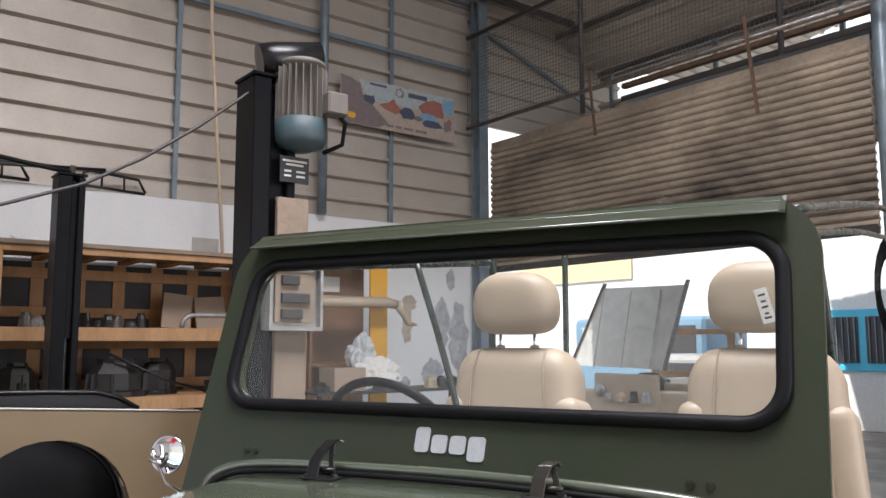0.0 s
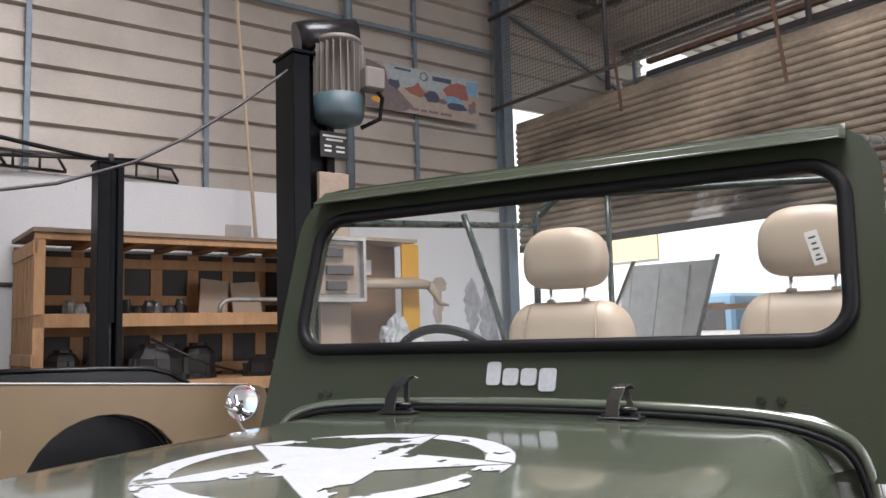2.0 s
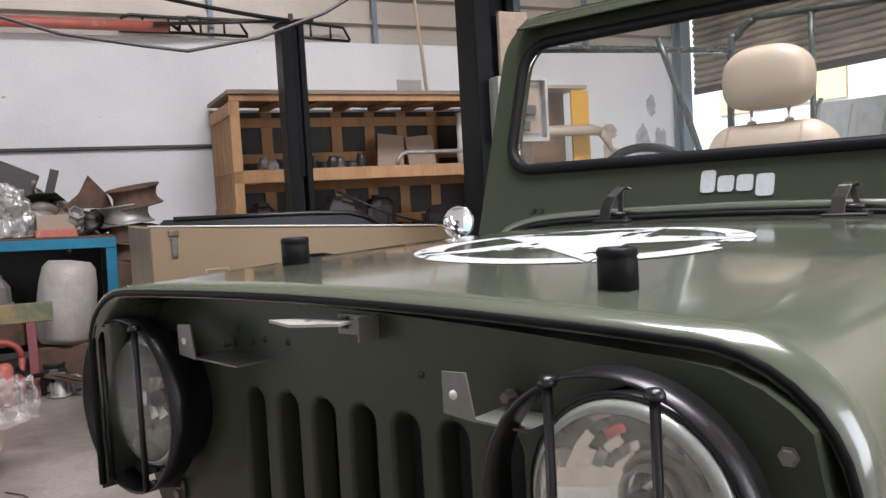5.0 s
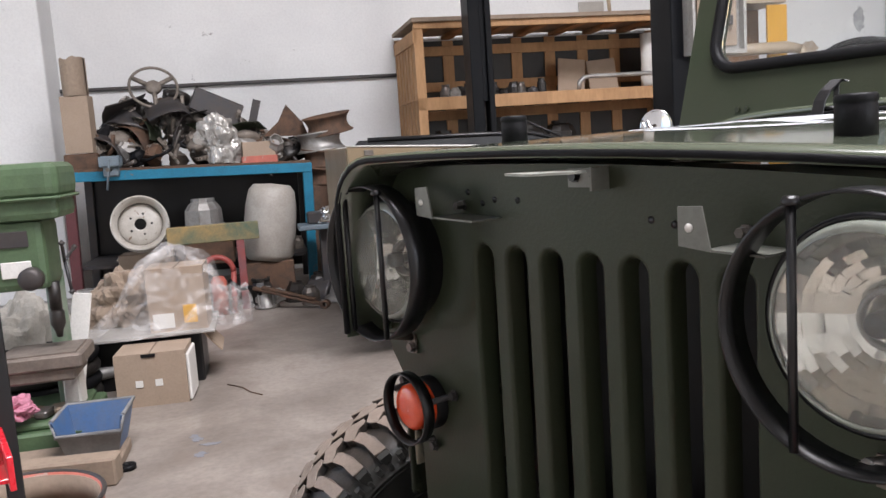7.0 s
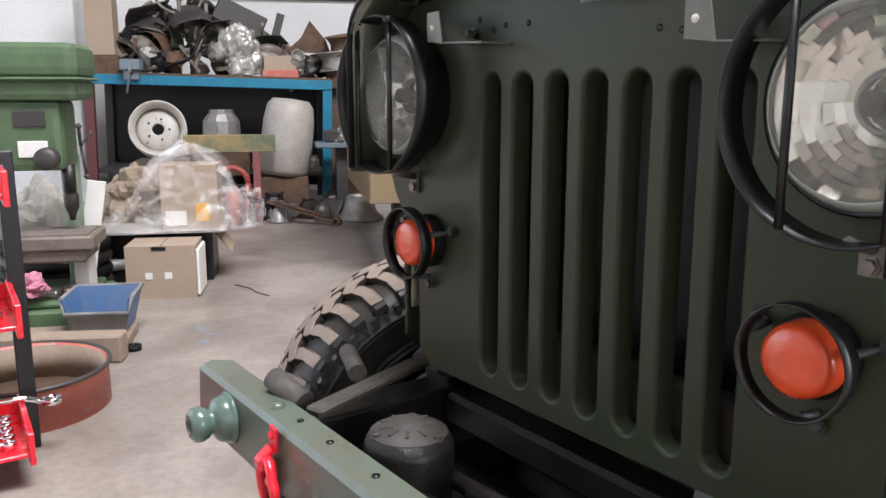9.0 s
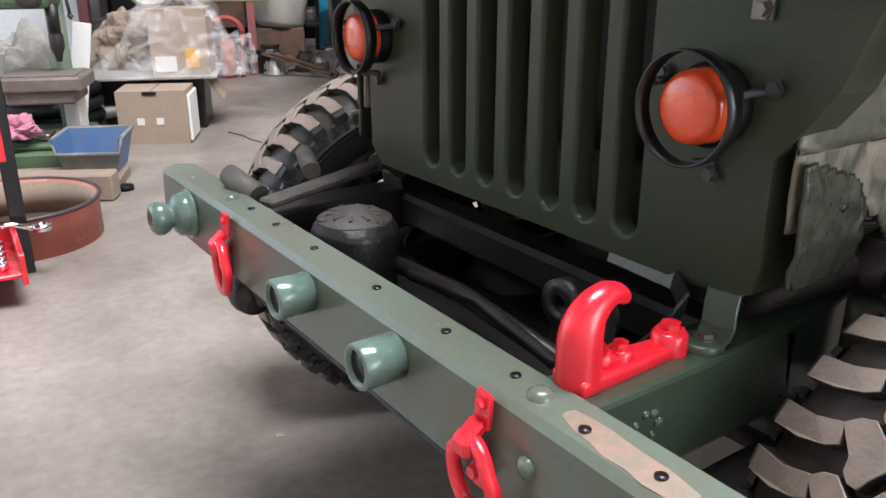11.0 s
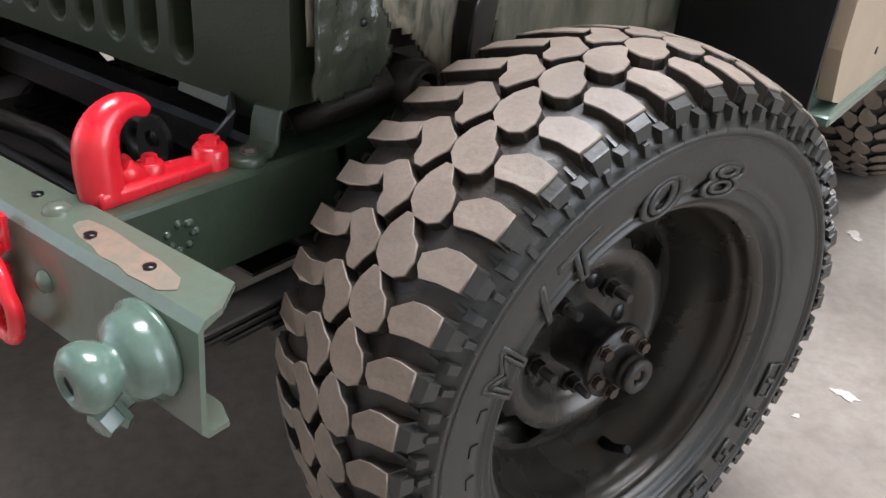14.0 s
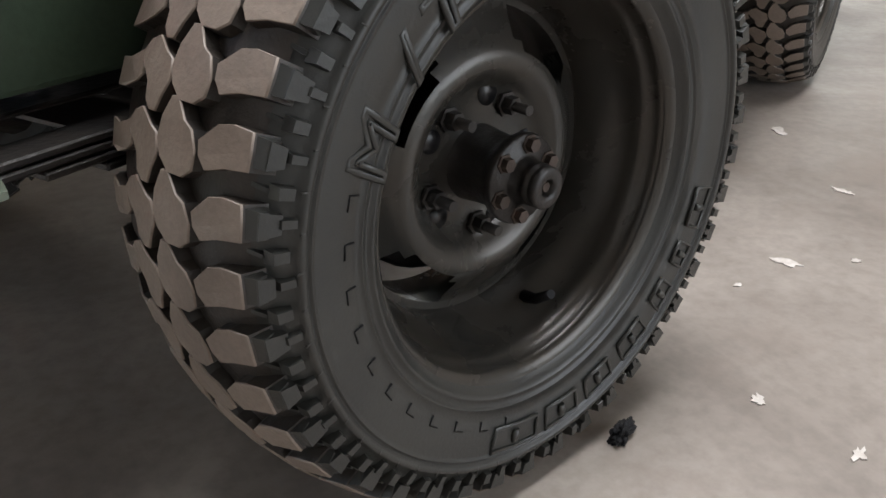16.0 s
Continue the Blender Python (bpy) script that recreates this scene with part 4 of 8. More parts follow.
STEER = 17.0
def wheel_pose(x, y, z, steer, flip=False):
    """A wheel whose own z is its axle, pointing outwards, and own y is up."""
    n = Vector((math.cos(radians(steer)), -math.sin(radians(steer)), 0)) * (-1 if flip else 1)
    up = Vector((0, 0, 1))
    return Matrix.Translation((x, y, z)) @ Matrix((up.cross(n), up, n)).transposed().to_4x4()


make_wheel(wheel_pose(0.76 - 0.105 * 0.956, 0.411 + 0.105 * 0.292, 0.3605, STEER))
make_wheel(wheel_pose(-0.595, 0.45, 0.3605, STEER, True), lettered=False)
make_wheel(wheel_pose(0.62, 2.46, 0.3605, 0), lettered=False)
make_wheel(wheel_pose(-0.62, 2.46, 0.3605, 0, True), lettered=False)

# bumper: a folded channel with clipped ends
def bumper_mesh():
    prof = [(0.0, 0.582), (-0.045, 0.578), (-0.052, 0.570), (-0.056, 0.480), (-0.050, 0.473), (-0.020, 0.473)]
    bm = bmesh.new()
    def section(x, y1, zlow):
        return [bm.verts.new((x, min(y, y1), max(z, zlow))) for y, z in prof]
    rows = [section(x, y1, 0) for x, y1 in ((-0.622, -0.03), (-0.60, 0.0), (-0.3, 0.0), (0, 0.0), (0.3, 0.0), (0.575, 0.0), (0.597, -0.03))]
    for a, b in zip(rows, rows[1:]):
        for k in range(len(a) - 1):
            bm.faces.new((a[k], b[k], b[k + 1], a[k + 1]))
    geo = bmesh.ops.extrude_face_region(bm, geom=bm.faces[:])
    for v in [v for v in geo["geom"] if isinstance(v, bmesh.types.BMVert)]:
        if v.co.z > 0.57:
            v.co.z -= 0.005
        if v.co.z < 0.476:
            v.co.z += 0.005
        v.co.y += 0.005 if v.co.y < -0.04 else 0
    bmesh.ops.recalc_face_normals(bm, faces=bm.faces)
    return bm


bumper = part("bumper", bumper_mesh(), BUMPER, jeep, "sage-green channel front bumper")
part("bare_patch", plate([(0.076 * math.cos(a) * (0.95 + 0.06 * random.Random(i).random()), 0.015 * (1 if math.sin(a) > 0 else -1) * abs(math.sin(a)) ** 0.6 * (0.82 + 0.22 * random.Random(i + 50).random())) for i, a in enumerate([j * math.tau / 22 for j in range(22)])], 0.0012, pose(0.475, -0.029, 0.5788, 95, 0, -4)), mat("sanded_primer", (0.25, 0.155, 0.115), 0.6, 0, (0.15, 0.145, 0.105), 40, 0.85, 150, 0.05), bumper, "sanded patch of bare primer")
for x in (-0.361, 0.369):
    part("rivet", lathe([(0.013, 0), (0.012, 0.004), (0.007, 0.0075), (0, 0.0085)], 16, Matrix.Translation((x, -0.024, 0.579))), BUMPER, bumper)
for x, y in ((-0.29, -0.02), (-0.2, -0.02), (-0.08, -0.02), (0.08, -0.02), (0.219, -0.02), (0.33, -0.02), (0.431, -0.031), (0.509, -0.029)):
    part("hole", lathe([(0.0055, 0), (0.0055, 0.0016), (0, 0.0016)], 10, Matrix.Translation((x, y, 0.5805))), BLACK, bumper, "dark drilled hole")
KNOB = [(0.68 * r, 0.62 * h) for r, h in [(0, 0.0), (0.062, 0.0), (0.062, 0.008), (0.055, 0.012), (0.055, 0.02), (0.051, 0.036), (0.040, 0.046), (0.030, 0.050), (0.028, 0.055), (0.036, 0.064), (0.042, 0.080), (0.040, 0.096), (0.030, 0.106), (0.016, 0.110), (0.015, 0.10), (0, 0.10)]]
FRONT = Vector((0, -1, 0)).to_track_quat("Z", "Y").to_matrix().to_4x4()
for x in (-0.480, 0.536):
    knob = part("buffer", lathe(KNOB, 28, Matrix.Translation((x, -0.054, 0.530)) @ FRONT), CAST, bumper, "sage-green turned buffer knob")
    # Black disc at the recess bottom stands for the shade in it.
    part("bore", lathe([(0.0105, 0.0), (0.0105, 0.0012), (0, 0.0012)], 16, Matrix.Translation((x, -0.1163, 0.530)) @ FRONT), BLACK, knob, "black disc for the shaded bore")
for x in (-0.032, 0.175):
    part("tow_tube", lathe([(0.0, 0.0), (0.026, 0), (0.026, 0.046), (0.0245, 0.048), (0.019, 0.048), (0.018, 0.01), (0, 0.01)], 24, Matrix.Translation((x, -0.054, 0.545)) @ FRONT), CAST, bumper, "sage-green steel tube stub")
# Black discs near the tube mouths stand for their shaded insides.
for x in (-0.032, 0.175):
    part("bore", lathe([(0.0185, 0.0), (0.0185, 0.0012), (0, 0.0012)], 18, Matrix.Translation((x, -0.096, 0.545)) @ FRONT), BLACK, bumper, "black disc for the shaded bore")
part("buffer_nut", join(lathe([(0, -0.02), (0.024, -0.02), (0.026, 0.0), (0.018, 0.016), (0, 0.018)], 16, Matrix.Translation((0.500, -0.070, 0.487)) @ FRONT), hexbolt((0.512, -0.074, 0.470), (0.2, -1, -0.3), 0.014, 0.02)), CAST, bumper, "sage-green nut with flaking paint")
for x in (-0.295, 0.335):
    ring = part("tow_ring", tube([(x + 0.038 * math.cos(t) * (1 if math.sin(t) < 0.3 else 0.86), -0.072 - 0.006 * math.cos(t), 0.497 + 0.038 * math.sin(t)) for t in [k * math.tau / 28 for k in range(28)]], 0.0075, 10, True), RED, bumper, "bright red tow ring")
    part("ring_clip", join(box((0.021, 0.005, 0.036), (x, -0.060, 0.562), (0, 6, 0), 0.001), box((0.020, 0.024, 0.012), (x - 0.004, -0.070, 0.541), (40, 0, 0), 0.003), box((0.024, 0.014, 0.022), (x - 0.004, -0.079, 0.529), (0, 0, 0), 0.005), hexbolt((x, -0.062, 0.568), (0, -1, 0), 0.0055, 0.005), box((0.015, 0.006, 0.05), (x - 0.002, -0.062, 0.505), bevel=0.002), hexbolt((x - 0.002, -0.065, 0.498), (0, -1, 0), 0.007, 0.008)), RED, ring)
part("rivet", lathe([(0.011, 0), (0.010, 0.004), (0.005, 0.007), (0, 0.008)], 14, Matrix.Translation((0.388, -0.054, 0.528)) @ FRONT), BUMPER, bumper)

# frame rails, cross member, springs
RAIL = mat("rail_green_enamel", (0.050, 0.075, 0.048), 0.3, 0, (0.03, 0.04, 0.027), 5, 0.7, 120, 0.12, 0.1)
for x in (-0.375, 0.375):
    # Near rail in green, far rail in the much darker GREASE material.
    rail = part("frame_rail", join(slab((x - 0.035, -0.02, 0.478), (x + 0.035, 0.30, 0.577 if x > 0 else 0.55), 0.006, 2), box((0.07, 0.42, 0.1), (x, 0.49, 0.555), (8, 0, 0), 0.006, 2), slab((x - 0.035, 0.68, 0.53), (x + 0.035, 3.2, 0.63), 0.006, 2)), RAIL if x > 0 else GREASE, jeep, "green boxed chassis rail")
    part("leaf_spring", join(*[box((0.045, 0.78 - 0.12 * k, 0.008), (x + 0.045, 0.36, 0.435 - 0.010 * k), bevel=0.002) for k in range(5)]), GREASE, jeep, "stack of dark leaf springs")
    part("shackle", join(tube([(x + 0.02, 0.0, 0.49), (x + 0.10, 0.0, 0.49)], 0.014, 10), box((0.02, 0.05, 0.08), (x + 0.085, 0.0, 0.46), bevel=0.006)), GREASE, jeep)
part("cross_member", slab((-0.34, 0.27, 0.49), (0.34, 0.33, 0.545), 0.008), GREASE, jeep, "greasy cross member")
part("cross_tube", tube([(-0.34, 0.13, 0.50), (0.0, 0.16, 0.50), (0.34, 0.14, 0.49)], 0.013, 10), GREASE, jeep, "thin greasy cross tube")
part("axle", join(tube([(-0.60, 0.45, 0.36), (0.60, 0.45, 0.36)], 0.04, 14), lathe([(0, -0.1), (0.07, -0.08), (0.11, 0), (0.07, 0.08), (0, 0.1)], 18, Matrix.Translation((-0.2, 0.43, 0.36)) @ FRONT)), GREASE, jeep, "dark front axle with its differential")
# Two added slabs: the pan blocks overhead light, the plate hides lit floor.
part("light_block_pan", slab((-0.34, -0.03, 0.440), (0.34, 0.26, 0.446), 0.002), GREASE, jeep, "added dark pan that blocks light behind the bumper")
part("floor_hiding_plate", slab((-0.33, 0.22, 0.395), (0.33, 1.0, 0.40)), GREASE, jeep)
part("tie_rod", tube([(-0.5, 0.27, 0.42), (0.5, 0.33, 0.40)], 0.013, 10), GREASE, jeep)

# red tow hook on the rail
hookpts = smooth_path([(0.372, 0.019, 0.578), (0.372, 0.0165, 0.606), (0.372, 0.0175, 0.630), (0.372, 0.026, 0.648), (0.372, 0.042, 0.6585), (0.372, 0.058, 0.658), (0.372, 0.070, 0.651)])
hookr = [0.0215 - 0.004 * f - 0.0105 * max(0.0, f - 0.35) / 0.65 for f in [k / (len(hookpts) - 1) for k in range(len(hookpts))]]
foot = box((0.042, 0.148, 0.018), (0.372, 0.077, 0.584), bevel=0.006, seg=3)
for v in foot.verts:
    f = min(1, max(0, (v.co.y - 0.045) / 0.05))
    v.co.x = 0.372 + (v.co.x - 0.372) * (1 - 0.34 * f)
    v.co.z -= 0.005 * f * (v.co.z > 0.585)
for f in foot.faces:
    f.smooth = True
part("tow_hook", join(tube(hookpts, hookr, 20), foot, tube([(0.372, 0.036, 0.606), (0.372, 0.046, 0.594), (0.372, 0.066, 0.589)], [0.013, 0.013, 0.010], 14), lathe([(0.018, 0.576), (0.018, 0.596), (0.015, 0.600), (0, 0.600)], 18, Matrix.Translation((0.372, 0.138, 0))), lathe([(0.013, 0.590), (0.013, 0.600), (0.011, 0.602), (0, 0.602)], 16, Matrix.Translation((0.373, 0.068, 0))), hexbolt((0.372, 0.138, 0.599), (0, 0, 1), 0.011, 0.009), hexbolt((0.373, 0.068, 0.601), (0, 0, 1), 0.008, 0.007)), RED, jeep, "bright red painted tow hook")
gb = part("grille_bracket", strap([(0.384, 0.166, 0.5815), (0.384, 0.190, 0.5825), (0.381, 0.201, 0.590), (0.377, 0.207, 0.607), (0.374, 0.214, 0.621), (0.373, 0.235, 0.627)], 0.036, 0.006, (0.98, 0.2, 0)), RAIL, jeep, "green folded grille bracket")
part("foot", lathe([(0.022, 0.577), (0.022, 0.584), (0.020, 0.586), (0, 0.586)], 20, Matrix.Translation((0.385, 0.172, 0))), RAIL, gb)
part("bolt", hexbolt((0.385, 0.176, 0.586), (0, 0, 1), 0.009, 0.006), IRON, gb)
for k in range(9):
    a = k * 0.9
    part("weld_bead", lathe([(0.005, -0.002), (0.0045, 0.002), (0.002, 0.004), (0, 0.0045)], 8, pose(0.4095, 0.070 + 0.013 * math.cos(a) * (1 + 0.3 * (k % 2)), 0.535 + 0.014 * math.sin(a), 0, 90)), RAIL, jeep)
part("panel_flange", strap([(0.335, 0.115, 0.555), (0.352, 0.150, 0.585), (0.350, 0.185, 0.608), (0.31, 0.215, 0.614), (0.20, 0.232, 0.608)], 0.024, 0.004, (0, 0.3, 1)), BLACK, jeep, "dark curved flange under the grille")
eye_plate = part("eye_plate", ringplate([(0.022 * math.cos(a), 0.034 * math.sin(a)) for a in [k * math.tau / 20 for k in range(20)]], [(0.010 * math.cos(a), 0.010 * math.sin(a) + 0.008) for a in [k * math.tau / 20 for k in range(20)]], 0.008, pose(0.285, 0.13, 0.575, 0, 0, 12)), GREASE, jeep, "dusty steel eye plate")
for pts, r in (([(-0.30, 0.07, 0.485), (-0.05, 0.09, 0.500), (0.16, 0.10, 0.492), (0.34, 0.09, 0.49)], 0.009), ([(0.30, 0.20, 0.46), (0.33, 0.14, 0.50), (0.335, 0.12, 0.56)], 0.008)):
    part("hose", tube(smooth_path(pts), r, 10), BLACK, jeep, "greasy black hose")
part("bush_plate", join(lathe([(0.012, -0.01), (0.032, -0.01), (0.032, 0.01), (0.012, 0.01)], 20, pose(0.16, 0.20, 0.535, 90), True, True), box((0.05, 0.02, 0.06), (0.16, 0.205, 0.50), bevel=0.006)), GREASE, jeep, "dusty pulley behind the bumper")


# lamps
LENS = glass("clear_lamp_lens", (0.95, 0.96, 0.92), 0.03)
LENS.node_tree.nodes["Principled BSDF"].inputs["Transmission Weight"].default_value = 0.87
LENSRIM = mat("milky_glass_rim", (0.42, 0.44, 0.38), 0.2, 0, (0.34, 0.36, 0.31), 20, 0.5, 90, 0.03, 0.05, coat=0.6)
REFLECT = mat("lamp_reflector", (0.88, 0.86, 0.81), 0.13, 0.85, (0.80, 0.74, 0.66), 24, 0.5, 60, 0.0, 0.05, fine_mix=0.05)
AMBER = mat("amber_lens", (0.78, 0.085, 0.022), 0.25, 0, (0.6, 0.06, 0.018), 30, 0.5, 160, 0.15, 0.08, coat=0.5, fine_mix=0.1)
for x, z in ((-0.338, 1.038), (0.378, 1.036)):
    lampm = Matrix.Translation((x, GY - 0.024, z)) @ FRONT
    head = part("headlamp", lathe([(0.089, -0.09), (0.089, -0.02), (0.093, 0.004), (0.095, 0.010), (0.093, 0.015), (0.088, 0.013), (0.086, -0.09)], 40, lampm), BLACK, jeep, "round clear headlamp in a black shield")
    lens = part("lens", lathe([(0.0885, 0.010), (0.086, 0.018), (0.08, 0.027), (0.06, 0.036), (0.03, 0.042), (0, 0.044)], 36, lampm), LENS, head, "clear faceted glass lens")
    lens.visible_shadow = False
    # stepped mirror facets, each tilted a little its own way
    facets = bmesh.new()
    rng = random.Random(7)
    n2 = 8
    for j in range(n2):
        n1 = 8 + 3 * j
        ra, rb = 0.022 + 0.063 * j / n2, 0.022 + 0.063 * (j + 1) / n2
        for i in range(n1):
            a0, a1 = math.tau * (i + 0.5 * (j % 2)) / n1, math.tau * (i + 1 + 0.5 * (j % 2)) / n1
            tx, ty, lift = rng.uniform(-0.17, 0.17), rng.uniform(-0.17, 0.17), rng.uniform(0.0003, 0.0009)
            am, rm = (a0 + a1) / 2, (ra + rb) / 2
            mx, my = rm * math.cos(am), rm * math.sin(am)
            quad = []
            for r, a in ((ra, a0), (rb, a0), (rb, a1), (ra, a1)):
                px, py = r * math.cos(a), r * math.sin(a)
                quad.append(facets.verts.new((px, py, -0.038 + 5.4 * r * r + lift + tx * (px - mx) + ty * (py - my))))
            facets.faces.new(quad)
    facets.transform(lampm)
    part("reflector", facets, REFLECT, head, "silver faceted reflector")
    part("reflector_cup", lathe([(0.088, 0.004), (0.083, -0.003), (0.070, -0.0135), (0.060, -0.0205), (0.045, -0.029), (0.030, -0.035), (0.020, -0.0375), (0.018, -0.050), (0.0, -0.050)], 36, lampm), REFLECT, head, "silver reflector bowl")
    part("lens_rim", lathe([(0.0905, 0.006), (0.0905, 0.012), (0.087, 0.0195), (0.0815, 0.0262), (0.0800, 0.0255), (0.0810, 0.016), (0.083, 0.008)], 44, lampm, True, True), LENSRIM, head, "milky green glass rim")
    part("bulb_ring", lathe([(0.022, -0.032), (0.026, -0.030), (0.026, -0.022), (0.022, -0.020)], 24, lampm, True, True), ALLOY, head)
    part("bulb_cap", lathe([(0, 0.004), (0.009, 0.003), (0.011, 0.0), (0.011, -0.014), (0, -0.014)], 18, lampm), DARKSTEEL, head, "dark bulb shield")
    part("bulb", lathe([(0, -0.012), (0.006, -0.012), (0.006, -0.045), (0, -0.045)], 14, lampm), ALLOY, head)
    # shield: a deep hoop with two upright bars
    hoop = part("guard_hoop", lathe([(0.1135, 0.0), (0.1165, 0.0), (0.1165, 0.036), (0.1135, 0.036)], 48, Matrix.Translation((x, GY - 0.040, z)) @ FRONT, True, True), BLACK, head, "black steel stone-guard hoop")
    for dx in (-0.045, 0.045):
        h = math.sqrt(0.115 ** 2 - dx ** 2)
        part("guard_bar", along((x + dx, GY - 0.077, z - h), (x + dx, GY - 0.077, z + h), 0.0042, 8), BLACK, head)
    for dx in (-0.045, 0.045):
        part("guard_bolt", lathe([(0, 0), (0.008, 0), (0.008, 0.003), (0.006, 0.007), (0, 0.008)], 12, Matrix.Translation((x + dx, GY - 0.077, z + math.sqrt(0.115 ** 2 - dx ** 2) - 0.002))), BLACK, head)
    for a in (270,):
        part("guard_bolt", join(along((x + 0.114 * math.cos(radians(a)), GY - 0.045, z + 0.114 * math.sin(radians(a))), (x + 0.124 * math.cos(radians(a)), GY - 0.004, z + 0.124 * math.sin(radians(a))), 0.006, 6), box((0.022, 0.003, 0.03), (x + 0.134 * math.cos(radians(a)), GY - 0.003, z + 0.134 * math.sin(radians(a))), (0, 90 - a, 0)), hexbolt((x + 0.14 * math.cos(radians(a)), GY - 0.005, z + 0.14 * math.sin(radians(a))), (0, -1, 0), 0.0075, 0.006)), IRON, head)
for x, z in ((-0.300, 0.818), (0.338, 0.806)):
    m0 = Matrix.Translation((x, GY, z)) @ FRONT
    turn = part("turn_lamp", lathe([(0.041, 0.0), (0.041, 0.016), (0.037, 0.018), (0, 0.018)], 28, m0), RUBBER, jeep, "amber indicator lamp in a black guard ring")
    part("lens", lathe([(0.036, 0.012), (0.0365, 0.018), (0.0355, 0.020), (0.036, 0.036), (0.034, 0.043), (0.028, 0.0475), (0.012, 0.049), (0, 0.049)], 28, m0), AMBER, turn, "dusty amber lens")
    part("guard_hoop", lathe([(0.0525, 0.036), (0.0550, 0.036), (0.0550, 0.054), (0.0525, 0.054)], 36, m0, True, True), BLACK, turn)
    for a in (20, 160, 275):
        c, s = math.cos(radians(a)), math.sin(radians(a))
        part("guard_leg", join(tube([(x + 0.053 * c, GY - 0.035, z + 0.053 * s), (x + 0.056 * c, GY - 0.006, z + 0.056 * s), (x + 0.070 * c, GY - 0.004, z + 0.070 * s)], 0.0045, 6), hexbolt((x + 0.068 * c, GY - 0.005, z + 0.068 * s), (0, -1, 0), 0.0068, 0.007)), DARKSTEEL, turn)

# ---- more of the jeep ----
PEEL = mat("peeling_cream_over_green", (0.265, 0.232, 0.175), 0.42, 0, (0.150, 0.136, 0.098), 16, 0.85, 110, 0.35, 0.15, spots=(0.055, 0.060, 0.040), spot_scale=30, spot_level=0.49, stretch=(1, 1, 0.4), spot_soft=0.16)
BLOTCH = mat("blotched_green_and_cream", (0.165, 0.152, 0.112), 0.36, 0, (0.040, 0.047, 0.030), 9, 0.95, 110, 0.3, 0.12, spots=(0.040, 0.046, 0.030), spot_scale=13, spot_level=0.50, stretch=(1, 1, 0.35), spot_soft=0.2)
CRINKLE = mat("crinkled_dark_green", (0.030, 0.037, 0.025), 0.20, 0, (0.055, 0.057, 0.040), 12, 0.7, 60, 0.5, 0.12, spots=(0.24, 0.23, 0.20), spot_scale=26, spot_level=0.70)
STREAK = mat("streaked_grey_green", (0.105, 0.105, 0.076), 0.34, 0, (0.048, 0.054, 0.035), 14, 0.9, 110, 0.3, 0.12, spots=(0.26, 0.235, 0.18), spot_scale=24, spot_level=0.52, stretch=(1, 0.5, 1), spot_soft=0.2)
def crinkled(outline, amp, seed, step=0.012, thick=0.004):
    """A dented sheet in y and z: a grid cut to an outline, pushed in and out along x."""
    ys, zs = [p[0] for p in outline], [p[1] for p in outline]
    def inside(y, z):
        hit = False
        for (y0, z0), (y1, z1) in zip(outline, outline[1:] + outline[:1]):
            if (z0 > z) != (z1 > z) and y < (y1 - y0) * (z - z0) / (z1 - z0) + y0:
                hit = not hit
        return hit
    bm, grid = bmesh.new(), {}
    def vert(i, j):
        if (i, j) not in grid:
            y, z = min(ys) + i * step, min(zs) + j * step
            d = noise.noise(Vector((y * 9 + seed, z * 9, seed))) + 0.7 * abs(noise.noise(Vector((y * 24, z * 24 + seed, 3)))) + 0.3 * noise.noise(Vector((y * 60, z * 60, seed)))
            grid[i, j] = bm.verts.new((amp * d, y, z))
        return grid[i, j]
    for i in range(int((max(ys) - min(ys)) / step) + 1):
        for j in range(int((max(zs) - min(zs)) / step) + 1):
            if inside(min(ys) + (i + 0.5) * step, min(zs) + (j + 0.5) * step):
                bm.faces.new((vert(i, j), vert(i + 1, j), vert(i + 1, j + 1), vert(i, j + 1))).smooth = True
    geo = bmesh.ops.extrude_face_region(bm, geom=bm.faces[:])
    bmesh.ops.translate(bm, vec=(-thick, 0, 0), verts=[v for v in geo["geom"] if isinstance(v, bmesh.types.BMVert)])
    bmesh.ops.recalc_face_normals(bm, faces=bm.faces)
    return bm


